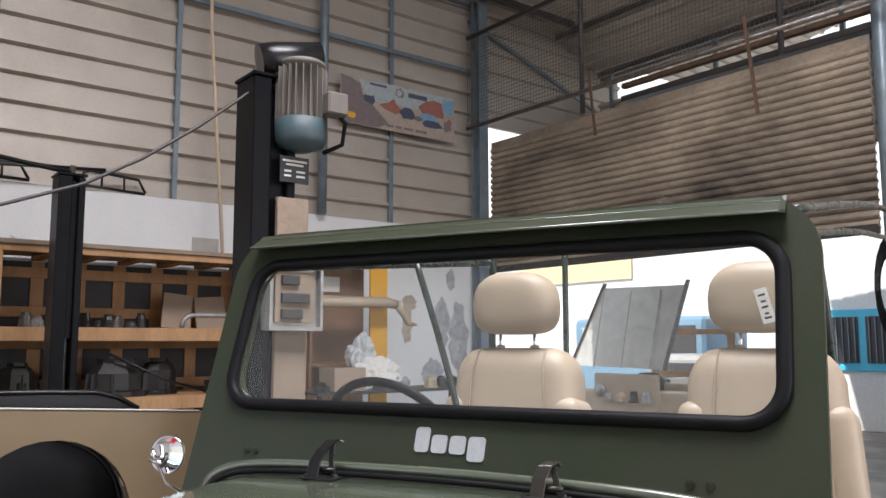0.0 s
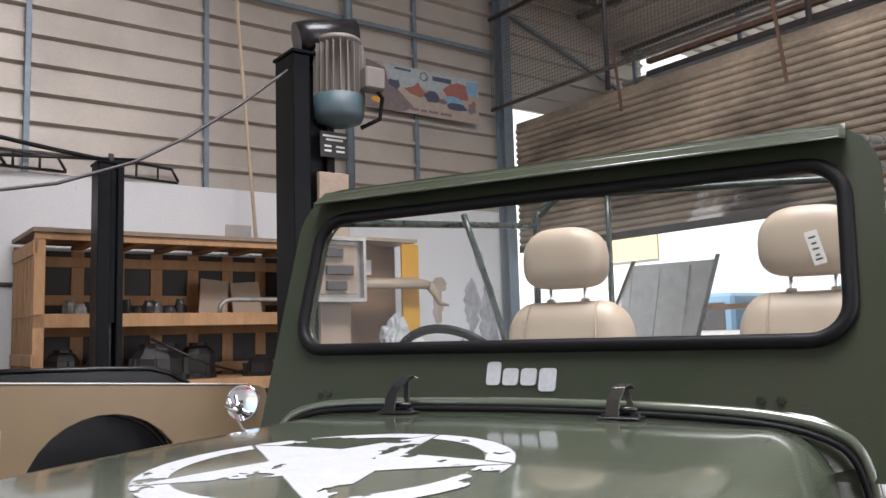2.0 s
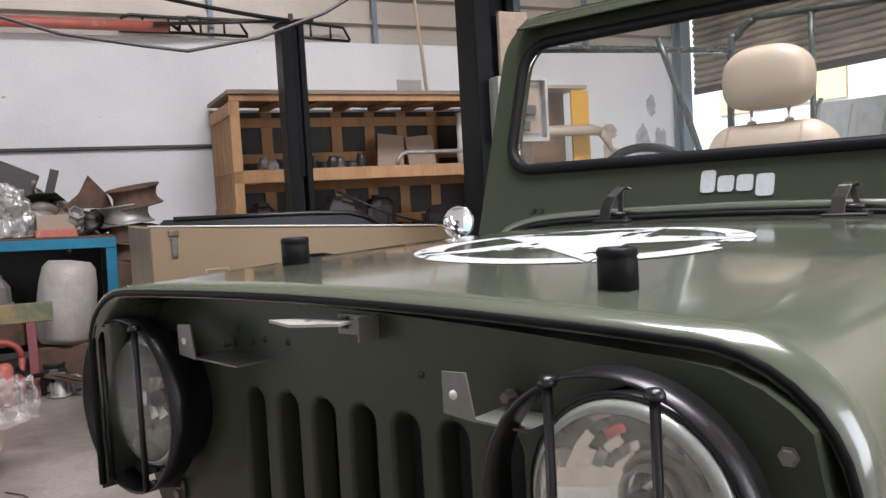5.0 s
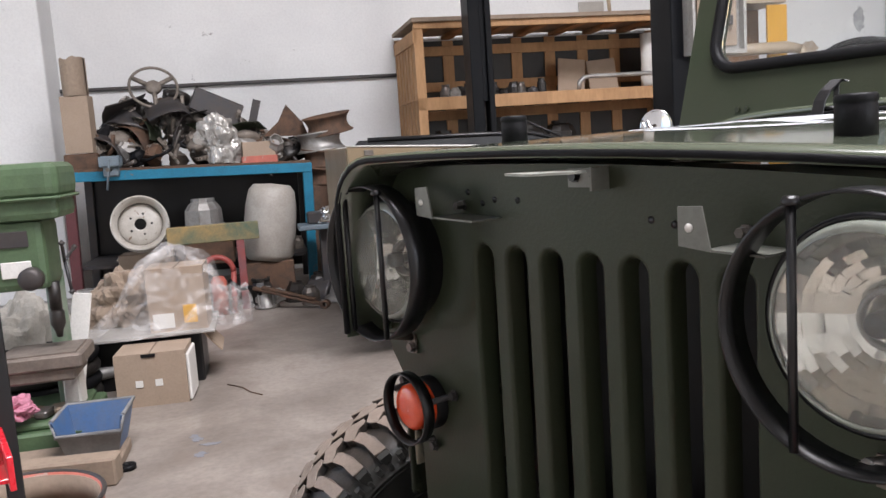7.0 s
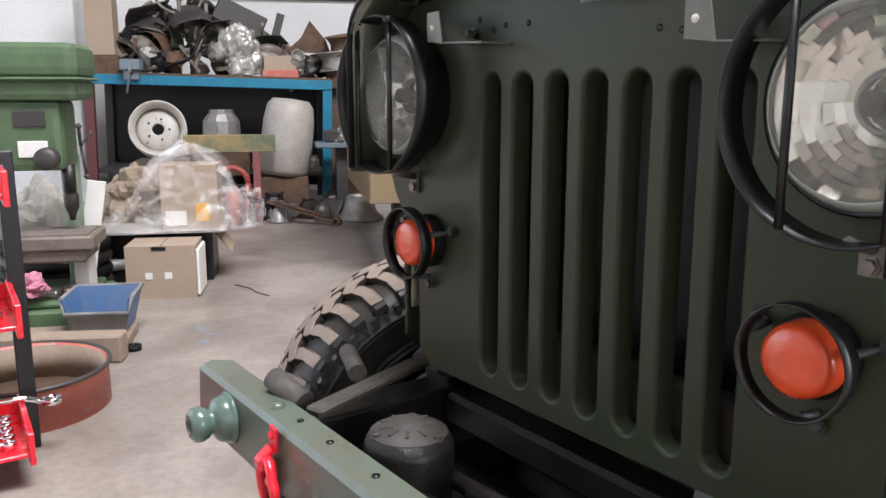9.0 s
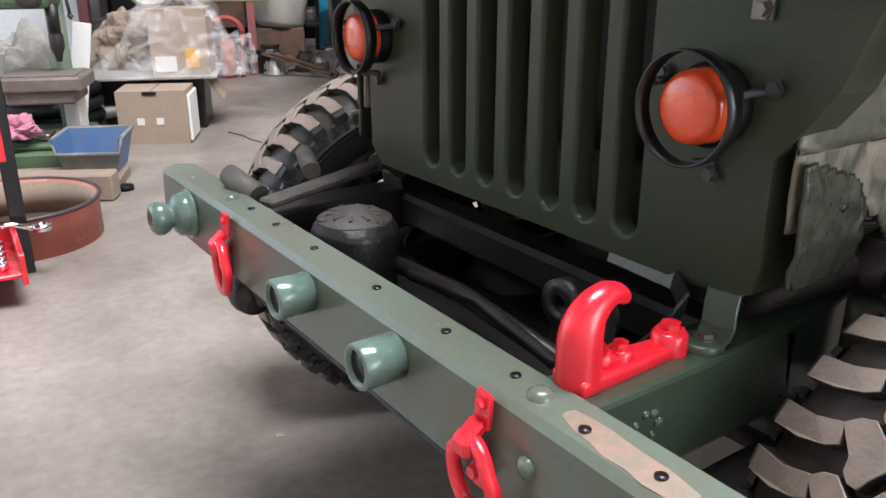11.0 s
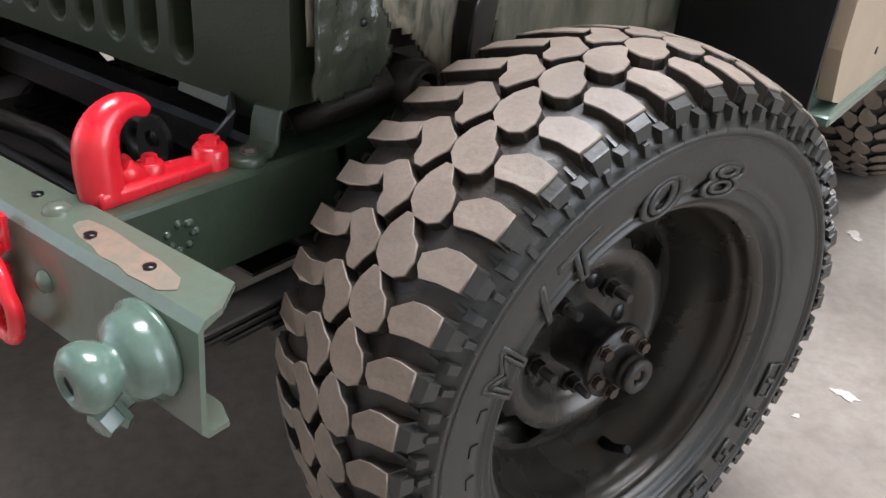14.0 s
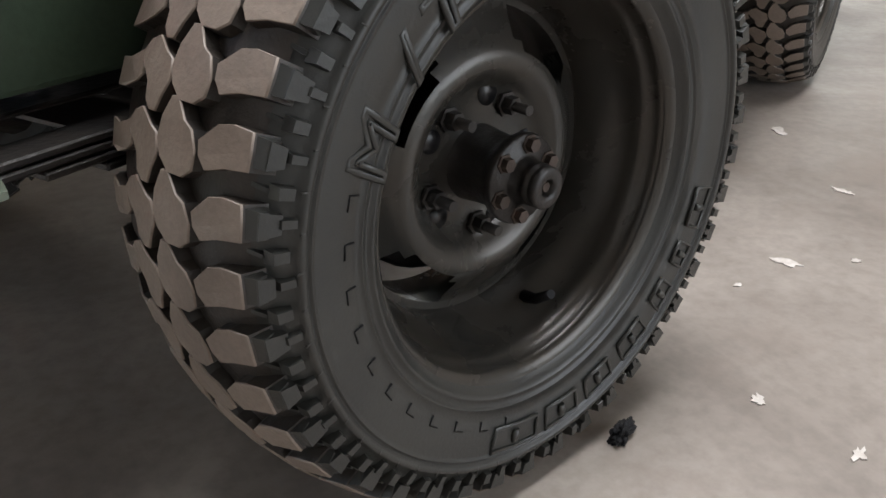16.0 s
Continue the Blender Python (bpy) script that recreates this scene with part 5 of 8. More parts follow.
for sx in (1, -1):
    cx = 0.03
    def side(bm, x):
        bm.transform(Matrix.Translation((cx + sx * x, 0, 0)) @ Matrix.Diagonal((sx, 1, 1, 1)))
        bmesh.ops.recalc_face_normals(bm, faces=bm.faces)
        return bm
    part("apron", side(crinkled([(0.222, 0.70), (0.316, 0.70), (0.379, 0.690), (0.43, 0.636), (0.50, 0.632), (0.545, 0.66), (0.60, 0.765), (0.40, 0.770), (0.222, 0.776)], 0.005, 3 + sx, 0.008), 0.396), PEEL, jeep, "peeling cream inner panel")
    part("apron_top", side(crinkled([(0.222, 0.772), (0.40, 0.766), (0.60, 0.761), (0.64, 0.86), (0.66, 1.06), (0.222, 1.06)], 0.007, 5 + sx, 0.010), 0.398), STREAK, jeep, "streaked grey-green inner panel")
    for y, z, r in ((0.43, 0.835, 0.010), (0.395, 0.815, 0.008), (0.47, 0.825, 0.013), (0.36, 0.79, 0.005), (0.285, 0.715, 0.005)):
        part("rust_hole", side(lathe([(r, 0), (r * 0.8, 0.0015), (0, 0.0015)], 9, pose(0, y, z, 0, 90)), 0.412), BLACK, jeep, "ragged rust hole")
    part("apron", side(crinkled([(0.56, 0.592), (0.80, 0.598), (1.16, 0.60), (1.16, 1.06), (0.60, 1.06)], 0.006, 8 + sx, 0.02), 0.392), BLOTCH, jeep, "blotched green and cream inner panel")
    part("crinkled_panel", side(crinkled([(0.218, 0.645), (0.235, 0.640), (0.295, 0.646), (0.333, 0.672), (0.325, 0.71), (0.306, 0.742), (0.262, 0.756), (0.218, 0.768)], 0.008, 12 + sx, 0.005), 0.409), CRINKLE, jeep, "crumpled green sheet-metal tab")
    bar = plate([(0.456, 0.560), (0.501, 0.560), (0.506, 0.670), (0.514, 0.712), (0.532, 0.752), (0.575, 0.785), (0.80, 0.960), (0.77, 0.995), (0.542, 0.805), (0.488, 0.757), (0.466, 0.715), (0.460, 0.670)], 0.028, pose(0, 0, 0, 0, 0, 90), 0.003)
    part("brace", side(bar, 0.425), BLACK, jeep, "black flat fender brace")
    dm = part("damper", tube([(cx + sx * 0.34, 0.25, 0.595), (cx + sx * 0.37, 0.30, 0.618), (cx + sx * 0.40, 0.345, 0.640)], [0.016, 0.019, 0.021], 12), GREASE, jeep, "black shock absorber in its mount")
    part("bush", lathe([(0, -0.035), (0.028, -0.035), (0.029, 0.02), (0.025, 0.024), (0.016, 0.024), (0.014, 0.014), (0.008, 0.014), (0.007, 0.026), (0, 0.026)], 20, pose(cx + sx * 0.415, 0.36, 0.638, 0, 90 * sx)), GREASE, dm)
    part("cylinder", lathe([(0, 0), (0.036, 0), (0.036, 0.095), (0.03, 0.108), (0, 0.11)], 20, Matrix.Translation((cx + sx * 0.425, 0.375, 0.50))), RAIL, dm, "green shock absorber body")

# steering gear at the front
DUSTY = mat("dusty_iron", (0.105, 0.094, 0.083), 0.65, 0.1, (0.04, 0.035, 0.031), 14, 0.7, 120, 0.25, 0.12)
part("steering_arm", join(box((0.034, 0.24, 0.014), (-0.355, 0.13, 0.580), (3, 0, 16), 0.004), tube([(-0.385, 0.25, 0.59), (-0.405, 0.29, 0.60), (-0.41, 0.31, 0.635)], [0.016, 0.016, 0.012], 8)), DUSTY, jeep, "dusty iron steering arm")
part("arm_stub", tube([(-0.36, 0.02, 0.575), (-0.43, 0.0, 0.60)], [0.02, 0.018], 12), DUSTY, jeep, "dusty iron arm stub")
part("arm_stub", tube([(-0.37, 0.12, 0.60), (-0.44, 0.14, 0.615)], [0.016, 0.014], 12), DUSTY, jeep, "dusty iron arm stub")
gear = part("steering_box", lathe([(0, 0.42), (0.060, 0.42), (0.064, 0.50), (0.066, 0.545), (0.062, 0.556), (0.058, 0.558), (0.056, 0.564), (0.044, 0.566), (0.042, 0.572), (0.024, 0.573), (0.020, 0.579), (0, 0.580)], 32, Matrix.Translation((-0.190, 0.100, 0.005))), GREASE, jeep, "dusty round oil-bath housing")
part("cap", lathe([(0.056, 0.5695), (0.056, 0.5712), (0.044, 0.5720), (0.042, 0.5785), (0.024, 0.5795), (0.020, 0.5855), (0, 0.5865)], 32, Matrix.Translation((-0.190, 0.100, 0.0))), DUSTY, gear, "dusty cap")
for a in range(5):
    part("rib", box((0.085, 0.005, 0.006), (-0.190, 0.100, 0.577), (0, 0, a * 36)), DUSTY, gear)
for a in (20, 140, 260):
    part("bolt", hexbolt((-0.190 + 0.050 * math.cos(radians(a)), 0.100 + 0.050 * math.sin(radians(a)), 0.568), (0, 0, 1), 0.006, 0.007), IRON, gear)
part("oil_line", tube([(-0.10, 0.14, 0.50), (0.05, 0.15, 0.51), (0.22, 0.13, 0.50), (0.33, 0.17, 0.52)], 0.009, 8), GREASE, jeep)
part("sway_link", join(tube([(-0.40, -0.02, 0.44), (-0.30, 0.10, 0.42), (-0.10, 0.18, 0.42)], 0.02, 10), lathe([(0, -0.025), (0.03, -0.025), (0.034, 0), (0.03, 0.025), (0, 0.025)], 16, pose(-0.33, -0.02, 0.43, 0, 90))), GREASE, jeep, "black shackle end under the bumper")
part("engine", join(slab((-0.22, 0.5, 0.55), (0.24, 1.05, 0.95), 0.05, 2), slab((-0.12, 0.45, 0.40), (0.14, 0.95, 0.56), 0.04, 2)), GREASE, jeep, "dark oily engine")

# brackets on the grille
# Paler than the grille's green: light on the bracket ledges, put into the colour.
BRACKET = mat("bracket_green_lit", (0.145, 0.15, 0.128), 0.38, 0, (0.11, 0.105, 0.088), 20, 0.6, 120, 0.1)
for x0, w, z in ((-0.232, 0.118, 1.108), (0.203, 0.090, 1.091)):
    br = part("lamp_bracket", box((w - 0.03, 0.050, 0.0022), (x0 + 0.03 + (w - 0.03) / 2, GY - 0.025, z), (0, 2, 0)), BRACKET, grille, "folded green steel bracket")
    part("tab", plate([(0, 0.004), (0.036, 0.0), (0.027, 0.043), (0.0, 0.042)], 0.0022, Matrix.Translation((x0, GY - 0.052, z))), BRACKET, br)
    part("tab_hole", lathe([(0.0045, 0), (0.0045, 0.001), (0, 0.001)], 10, Matrix.Translation((x0 + 0.013, GY - 0.0522, z + 0.022)) @ FRONT), PAPER, br)
    part("bolt", hexbolt((x0 + 0.042, GY - 0.002, z + 0.014), (0, -1, 0), 0.0055, 0.014), IRON, br)
# Pale tone stands in for light falling on the catch plate.
pale = mat("catch_plate_lit", (0.38, 0.385, 0.34), 0.45, 0.1, (0.16, 0.165, 0.14), 20, 0.6, 90, 0.1)
catch = part("hood_catch", plate([(-0.050, -0.020), (0.004, -0.034), (0.052, -0.010), (0.050, 0.012), (0.006, 0.016)], 0.003, pose(0.018, GY - 0.042, 1.1685, -89)), pale, grille, "thin diamond-shaped hood catch plate, pale for the light on it")
part("bolt_hole", lathe([(0.004, 0), (0.004, 0.001), (0, 0.001)], 10, pose(0.022, GY - 0.052, 1.1675)), BLACK, catch)
part("catch_post", join(box((0.003, 0.03, 0.026), (0.072, GY - 0.014, 1.158)), box((0.06, 0.003, 0.022), (0.043, GY - 0.002, 1.158))), BRACKET, catch)
for x in (0.025, 0.058):
    part("bolt", hexbolt((x, GY - 0.004, 1.160), (0, -1, 0), 0.006, 0.006), BLACK, catch)
for x, z in ((-0.15, 1.125), (-0.125, 1.13), (0.16, 1.108), (0.18, 1.10), (0.13, 1.112), (-0.08, 1.13), (0.245, 1.1), (-0.18, 1.14)):
    part("bolt_hole", lathe([(0.0042, 0), (0.0042, 0.0012), (0, 0.0012)], 10, Matrix.Translation((x, GY + 0.0004, z)) @ FRONT), BLACK, grille)
part("body_bolt", hexbolt((0.488, GY - 0.001, 1.088), (0, -1, 0), 0.0060, 0.005), IRON, grille)

# seats, steering wheel, roll bars, mirrors
def puff(size, at, r, seg=3, turn=(0, 0, 0)):
    bm = box(size, at, turn, r, seg)
    for f in bm.faces:
        f.smooth = True
    return bm


def cushion(half, at):
    """A padded head restraint: flat below, domed above."""
    bm, rows = bmesh.new(), []
    n, m = 32, 16
    def sp(c, e):
        return math.copysign(abs(c) ** e, c)
    for i in range(m + 1):
        t = -math.pi / 2 + math.pi * i / m
        cz, sz = sp(math.cos(t), 0.5), sp(math.sin(t), 0.62)
        slim = 1.0 - 0.25 * max(0.0, sz) ** 2
        rows.append([bm.verts.new((at[0] + half[0] * cz * slim * sp(math.cos(k * math.tau / n), 0.62), at[1] + half[1] * cz * sp(math.sin(k * math.tau / n), 0.7), at[2] + half[2] * sz)) for k in range(n)])
    for a, b in zip(rows, rows[1:]):
        for k in range(n):
            bm.faces.new((a[k], a[(k + 1) % n], b[(k + 1) % n], b[k])).smooth = True
    bmesh.ops.remove_doubles(bm, verts=bm.verts, dist=0.0002)
    bmesh.ops.recalc_face_normals(bm, faces=bm.faces)
    return bm


def tapered(bm, z0, z1, x, amount):
    """Draws a part in towards its top."""
    for v in bm.verts:
        f = min(1, max(0, (v.co.z - z0) / (z1 - z0)))
        v.co.x = x + (v.co.x - x) * (1 - amount * f * f)
    return bm


# Real seams; their darker tone has the crease's shadow put into it.
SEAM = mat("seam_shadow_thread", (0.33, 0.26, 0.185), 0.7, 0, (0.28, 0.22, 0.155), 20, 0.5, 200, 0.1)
for x in (-0.275, 0.500):
    seat = part("seat_back", tapered(puff((0.48, 0.19, 0.62), (x, 2.42, 1.17), 0.094, 6, (-8, 0, 0)), 1.2, 1.47, x, 0.22), CREAM, jeep, "cream vinyl bucket seat with a head restraint")
    for sg in (-1, 1):
        part("seat_bolster", tapered(puff((0.10, 0.17, 0.48), (x + sg * 0.21, 2.395, 1.08), 0.045, 4, (-8, -4 * sg, 0)), 1.2, 1.45, x, 0.2), CREAM, seat)
    for dx in (-0.062, 0.062):
        part("headrest_post", along((x + dx, 2.43, 1.42), (x + dx, 2.44, 1.58), 0.006, 8), CHROME, seat)
    part("headrest", cushion((0.148, 0.085, 0.105), (x, 2.43, 1.628)), CREAM, seat)
    part("seat_cushion", puff((0.50, 0.50, 0.16), (x, 2.16, 0.86), 0.06, 4), CREAM, seat)
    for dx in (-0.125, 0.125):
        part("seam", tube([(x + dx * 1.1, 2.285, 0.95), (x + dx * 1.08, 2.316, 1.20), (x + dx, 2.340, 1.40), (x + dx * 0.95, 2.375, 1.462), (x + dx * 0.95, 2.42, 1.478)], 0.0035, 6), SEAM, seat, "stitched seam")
    for dx in (-0.062, 0.062):
        part("post_collar", lathe([(0.007, 1.478), (0.016, 1.478), (0.015, 1.488), (0.007, 1.490)], 14, Matrix.Translation((x + dx, 2.435, 0))), CREAM, seat)
tag = part("paper_tag", box((0.036, 0.002, 0.10), (0.52, 2.345, 1.60), (0, -14, 0)), PAPER, jeep, "white printed paper tag on the head restraint")
for k, (dz, w) in enumerate(((0.030, 0.020), (0.012, 0.014), (-0.004, 0.018), (-0.022, 0.012), (-0.034, 0.020))):
    part("print_bar", box((w, 0.001, 0.006), (0.52 - 0.25 * dz, 2.3435, 1.60 + dz), (0, -14, 0)), DARKSTEEL, tag)
swm = pose(-0.375, 1.80, 1.235, -58)
sw = part("steering_wheel", tube([swm @ Vector((0.19 * math.cos(t), 0.19 * math.sin(t), 0)) for t in [k * math.tau / 40 for k in range(40)]], 0.0125, 10, True), RUBBER, jeep, "thin black steering wheel")
for a in (90, 210, 330):
    part("spoke", tube([swm @ Vector((0.03 * math.cos(radians(a)), 0.03 * math.sin(radians(a)), -0.02)), swm @ Vector((0.185 * math.cos(radians(a)), 0.185 * math.sin(radians(a)), 0))], 0.011, 8), RUBBER, sw)
part("hub", lathe([(0, -0.03), (0.035, -0.03), (0.04, 0.0), (0.03, 0.012), (0, 0.014)], 20, swm), RUBBER, sw)
part("column", tube([swm @ Vector((0, 0, -0.03)), swm @ Vector((0, 0, -0.5))], 0.02, 10), RUBBER, sw)
HOOP = mat("green_hoop_tube", (0.024, 0.034, 0.028), 0.28, 0.1, (0.045, 0.055, 0.047), 10, 0.5, 90, 0.1)
for pts, r in (
    ([(-0.68, 3.12, 1.0), (-0.62, 3.0, 1.79), (-0.59, 3.0, 1.88), (-0.52, 3.0, 1.935), (-0.42, 3.0, 1.94), (0.50, 3.0, 1.90), (0.58, 3.0, 1.87), (0.63, 3.0, 1.78), (0.68, 3.1, 1.0)], 0.015),
    ([(-0.65, 1.60, 1.70), (-0.62, 3.0, 1.83)], 0.012),
    ([(-0.61, 2.32, 1.80), (-0.47, 2.30, 1.41), (-0.36, 2.32, 0.95)], 0.0115),
    ([(-0.30, 3.0, 1.93), (-0.31, 3.02, 1.0)], 0.012),
    ([(0.66, 1.60, 1.755), (0.76, 2.3, 1.865), (0.83, 2.85, 1.93), (0.87, 2.95, 1.90), (0.90, 2.98, 1.80), (0.88, 3.0, 1.2)], 0.0095),
    ([(0.67, 1.62, 1.71), (0.76, 2.3, 1.79), (0.83, 2.9, 1.84)], 0.008),
):
    part("roof_hoop", tube(smooth_path(pts), r, 10), HOOP, jeep, "green steel roof tube")
for x, y, z, r in ((-0.812, 1.42, 1.216, 0.048), (0.80, 1.22, 1.20, 0.062)):
    mm = Matrix.Translation((x, y, z)) @ Vector((0.25 if x < 0 else -0.2, -1, 0.12)).to_track_quat("Z", "Y").to_matrix().to_4x4()
    mir = part("side_mirror", lathe([(0, -0.006), (r * 0.9, -0.005), (r, -0.001), (r, 0.003), (r * 0.96, 0.0055), (r * 0.90, 0.004), (0, 0.0065)], 32, mm), CHROME, jeep, "round chrome side mirror on a steel arm")
    sg = -1 if x < 0 else 1
    knob = Vector((x - 0.010, y - 0.030, z - 0.012))
    part("mirror_arm", join(along((x, y, z), knob, 0.008, 10), along(knob + Vector((0.024, 0, -0.010)), knob + Vector((-0.020, 0, 0.004)), 0.0075, 10), tube([knob + Vector((-0.012, -0.004, 0.030)), knob, knob + Vector((-sg * 0.025, 0.012, -0.055)), (sg * 0.71, y + 0.05, z - 0.13)], 0.0042, 8)), CHROME, mir)


# ---- the lift ----
lift = thing("car_lift", "two-post car lift with dark columns and a grey electric motor", "car lift", in_room(0, 0))
for u, v, tall, wide, flip in ((2.09, 3.14, 2.88, 0.25, 1), (1.80, 6.02, 2.80, 0.20, -1)):
    col = part("column", slab((u - wide / 2, v - 0.11, 0.02), (u - wide / 2 + 0.10, v + 0.11, tall), 0.006), LIFT, lift, "dark painted steel lift column")
    part("web", slab((u - wide / 2 + 0.10, v + 0.05, 0.02), (u + wide / 2 - 0.05, v + 0.10, tall - 0.02), 0.004), LIFT, col)
    part("flange", slab((u + wide / 2 - 0.05, v - 0.10, 0.02), (u + wide / 2, v + 0.11, tall - 0.01), 0.006), LIFT, col)
    part("carriage", slab((u - wide / 2 + 0.10, v - 0.06, tall * 0.55), (u + wide / 2 - 0.05, v - 0.035, tall - 0.04)), LIFT, col)
    part("base_plate", slab((u - 0.3, v - 0.25, 0.0), (u + 0.3, v + 0.25, 0.025), 0.004), LIFT, col)
    part("lead_screw", along((u + 0.02, v - 0.0, 0.1), (u + 0.02, v, tall + 0.10), 0.022, 10), IRON, col)
    part("top_plate", slab((u - wide / 2 - 0.01, v - 0.12, tall), (u + wide / 2 + 0.01, v + 0.12, tall + 0.02), 0.004), LIFT, col)
    part("lift_arm", box((0.9, 0.10, 0.09), (u - 0.35, v + 0.3 * flip, 0.30), (0, 0, 30 * flip), 0.01), LIFT, col)
part("cover", join(slab((2.10, 3.01, 0.3), (2.28, 3.04, 2.25), 0.004)), PLY, lift, "tan weathered cover panel")
plate_ob = part("rating_plate", slab((2.105, 3.004, 2.33), (2.275, 3.012, 2.47), 0.002), BLACK, lift, "dark rating plate with pale print bars")
for k, (w, x, z) in enumerate(((0.14, 2.12, 2.44), (0.10, 2.14, 2.42), (0.04, 2.13, 2.385), (0.05, 2.20, 2.385), (0.04, 2.13, 2.36), (0.05, 2.20, 2.36))):
    part("print_bar", slab((x, 3.0, z), (x + w, 3.005, z + 0.010)), PAPER, plate_ob)
mcen = Vector((2.22, 3.0, 2.78))
MOTORPAINT = mat("motor_grey", (0.135, 0.122, 0.108), 0.55, 0.1, (0.19, 0.16, 0.13), 8, 0.6, 90, 0.1)
MOTORBLUE = mat("motor_blue", (0.045, 0.088, 0.105), 0.5, 0, (0.06, 0.062, 0.06), 8, 0.6, 90, 0.15)
motor = part("motor", lathe([(0, 2.62), (0.102, 2.62), (0.106, 2.66), (0.106, 2.95), (0.125, 2.955), (0.125, 2.975), (0.11, 2.985), (0.06, 2.99), (0, 2.99)], 28, Matrix.Translation((mcen.x, mcen.y, 0))), MOTORPAINT, lift, "grey finned electric motor")
for k in range(22):
    a = math.tau * k / 22
    part("fin", box((0.034, 0.005, 0.28), (mcen.x + 0.120 * math.cos(a), mcen.y + 0.120 * math.sin(a), 2.80), (0, 0, math.degrees(a))), MOTORPAINT, motor)
part("fan_cover", lathe([(0.0, 2.50), (0.05, 2.50), (0.12, 2.525), (0.135, 2.56), (0.138, 2.66), (0.13, 2.665)], 28, Matrix.Translation((mcen.x, mcen.y, 0))), MOTORBLUE, motor, "blue-painted fan cover")
part("terminal_box", slab((2.28, 2.81, 2.68), (2.40, 2.91, 2.80), 0.01), MOTORPAINT, motor)
part("belt_guard", tube([(2.02, 3.10, 2.98), (2.10, 3.08, 3.0), (2.34, 3.02, 3.05)], [0.09, 0.095, 0.08], 14), BLACK, lift, "black belt guard")
part("motor_cable", tube([(2.36, 2.86, 2.70), (2.42, 2.88, 2.66), (2.42, 2.91, 2.55), (2.33, 2.96, 2.50)], 0.012, 8), RUBBER, motor)
cabinet = part("control_box", join(slab((2.03, 2.97, 1.56), (2.33, 3.03, 1.90), 0.004), slab((2.03, 2.93, 1.56), (2.045, 2.97, 1.90)), slab((2.315, 2.93, 1.56), (2.33, 2.97, 1.90)), slab((2.045, 2.93, 1.56), (2.315, 2.97, 1.58)), slab((2.045, 2.93, 1.88), (2.315, 2.97, 1.90))), ALLOY, lift, "clear-fronted control box with pale frame")
part("mounting_board", slab((2.07, 2.955, 1.60), (2.29, 2.968, 1.86), 0.002), PLY, cabinet)
for z, w in ((1.62, 0.12), (1.70, 0.16), (1.79, 0.10)):
    part("relay", slab((2.10, 2.935, z), (2.10 + w, 2.955, z + 0.05), 0.004), DARKSTEEL, cabinet)
# slack cable between the columns and out into the room
def sag(p, q, drop, n=14):
    p, q = Vector(p), Vector(q)
    return [p.lerp(q, i / n) - Vector((0, 0, drop * 4 * (i / n) * (1 - i / n))) for i in range(n + 1)]


part("lift_cable", tube([(2.03, 3.10, 2.86), (1.97, 3.10, 2.80), (1.70, 3.10, 2.57), (1.43, 3.10, 2.37), (1.18, 3.10, 2.22), (0.85, 3.10, 2.09), (0.52, 3.10, 2.02), (0.32, 3.10, 2.04), (0.0, 3.10, 2.08), (-0.25, 3.10, 2.15), (-0.7, 3.10, 2.32), (-1.3, 3.10, 2.66), (-1.9, 3.1, 3.2), (-2.5, 3.1, 4.0), (-3.0, 3.1, 6.9)], 0.0085, 8), DARKSTEEL, lift, "slack grey cable")
part("sync_cable", tube(sag((1.80, 6.0, 2.84), (-0.4, 6.0, 3.25), 0.05), 0.018, 8), RUBBER, lift)


# ---- pallet-wood shelf against the white wall ----
shelf = thing("pallet_shelf", "shelf of reused pallet wood loaded with spare parts", "shelf", in_room(1.40, 6.75))
def plank(lo, hi, parent=None, label="", m=WOOD):
    return part("plank", slab(lo, hi, 0.004), m, parent or shelf, label)


SW2, SD = 2.93, 1.02
for z in (1.0, 1.62):
    plank((0, 0, z - 0.10), (SW2, 0.03, z + 0.02))
    for k in range(6):
        plank((0.0, 0.04 + k * 0.165, z), (SW2, 0.17 + k * 0.165, z + 0.02))
part("top_board", slab((-0.02, -0.04, 2.33), (SW2, SD, 2.37), 0.004), PLY, shelf, "weathered plywood top")
for k in range(7):
    plank((0.1 + k * 0.4, 0.0, 2.29), (0.2 + k * 0.4, SD, 2.328))
plank((0, -0.01, 2.27), (SW2, 0.02, 2.33))
for x in (0.0, SW2 - 0.09):
    for y in (0.0, SD - 0.05):
        plank((x, y, 0.0), (x + 0.09, y + 0.05, 2.30))
for x in (0.01, SW2 - 0.05):
    for k in range(6):
        plank((x, 0.08 + k * 0.155, 0.95), (x + 0.02, 0.18 + k * 0.155, 2.26))
    plank((x - 0.02, 0, 2.14), (x + 0.02, SD, 2.26))
    plank((x - 0.02, 0, 1.20), (x + 0.02, SD, 1.30))
for k in range(7):
    plank((0.12 + k * 0.38, SD - 0.04, 0.3), (0.24 + k * 0.38, SD - 0.02, 2.28))
# Black sheet added behind the planks to darken the shelf's inside.
part("back_sheet", slab((0.02, SD - 0.015, 0.2), (SW2 - 0.02, SD, 2.28)), mat("dark_shelf_backing", (0.02, 0.019, 0.018), 0.6, 0, (0.05, 0.045, 0.04), 4, 0.6, 60, 0.2), shelf, "added dark sheet that deepens the shelf inside")
for z in (1.05, 1.45, 1.75, 2.12):
    plank((0, SD - 0.06, z), (SW2, SD - 0.04, z + 0.10))


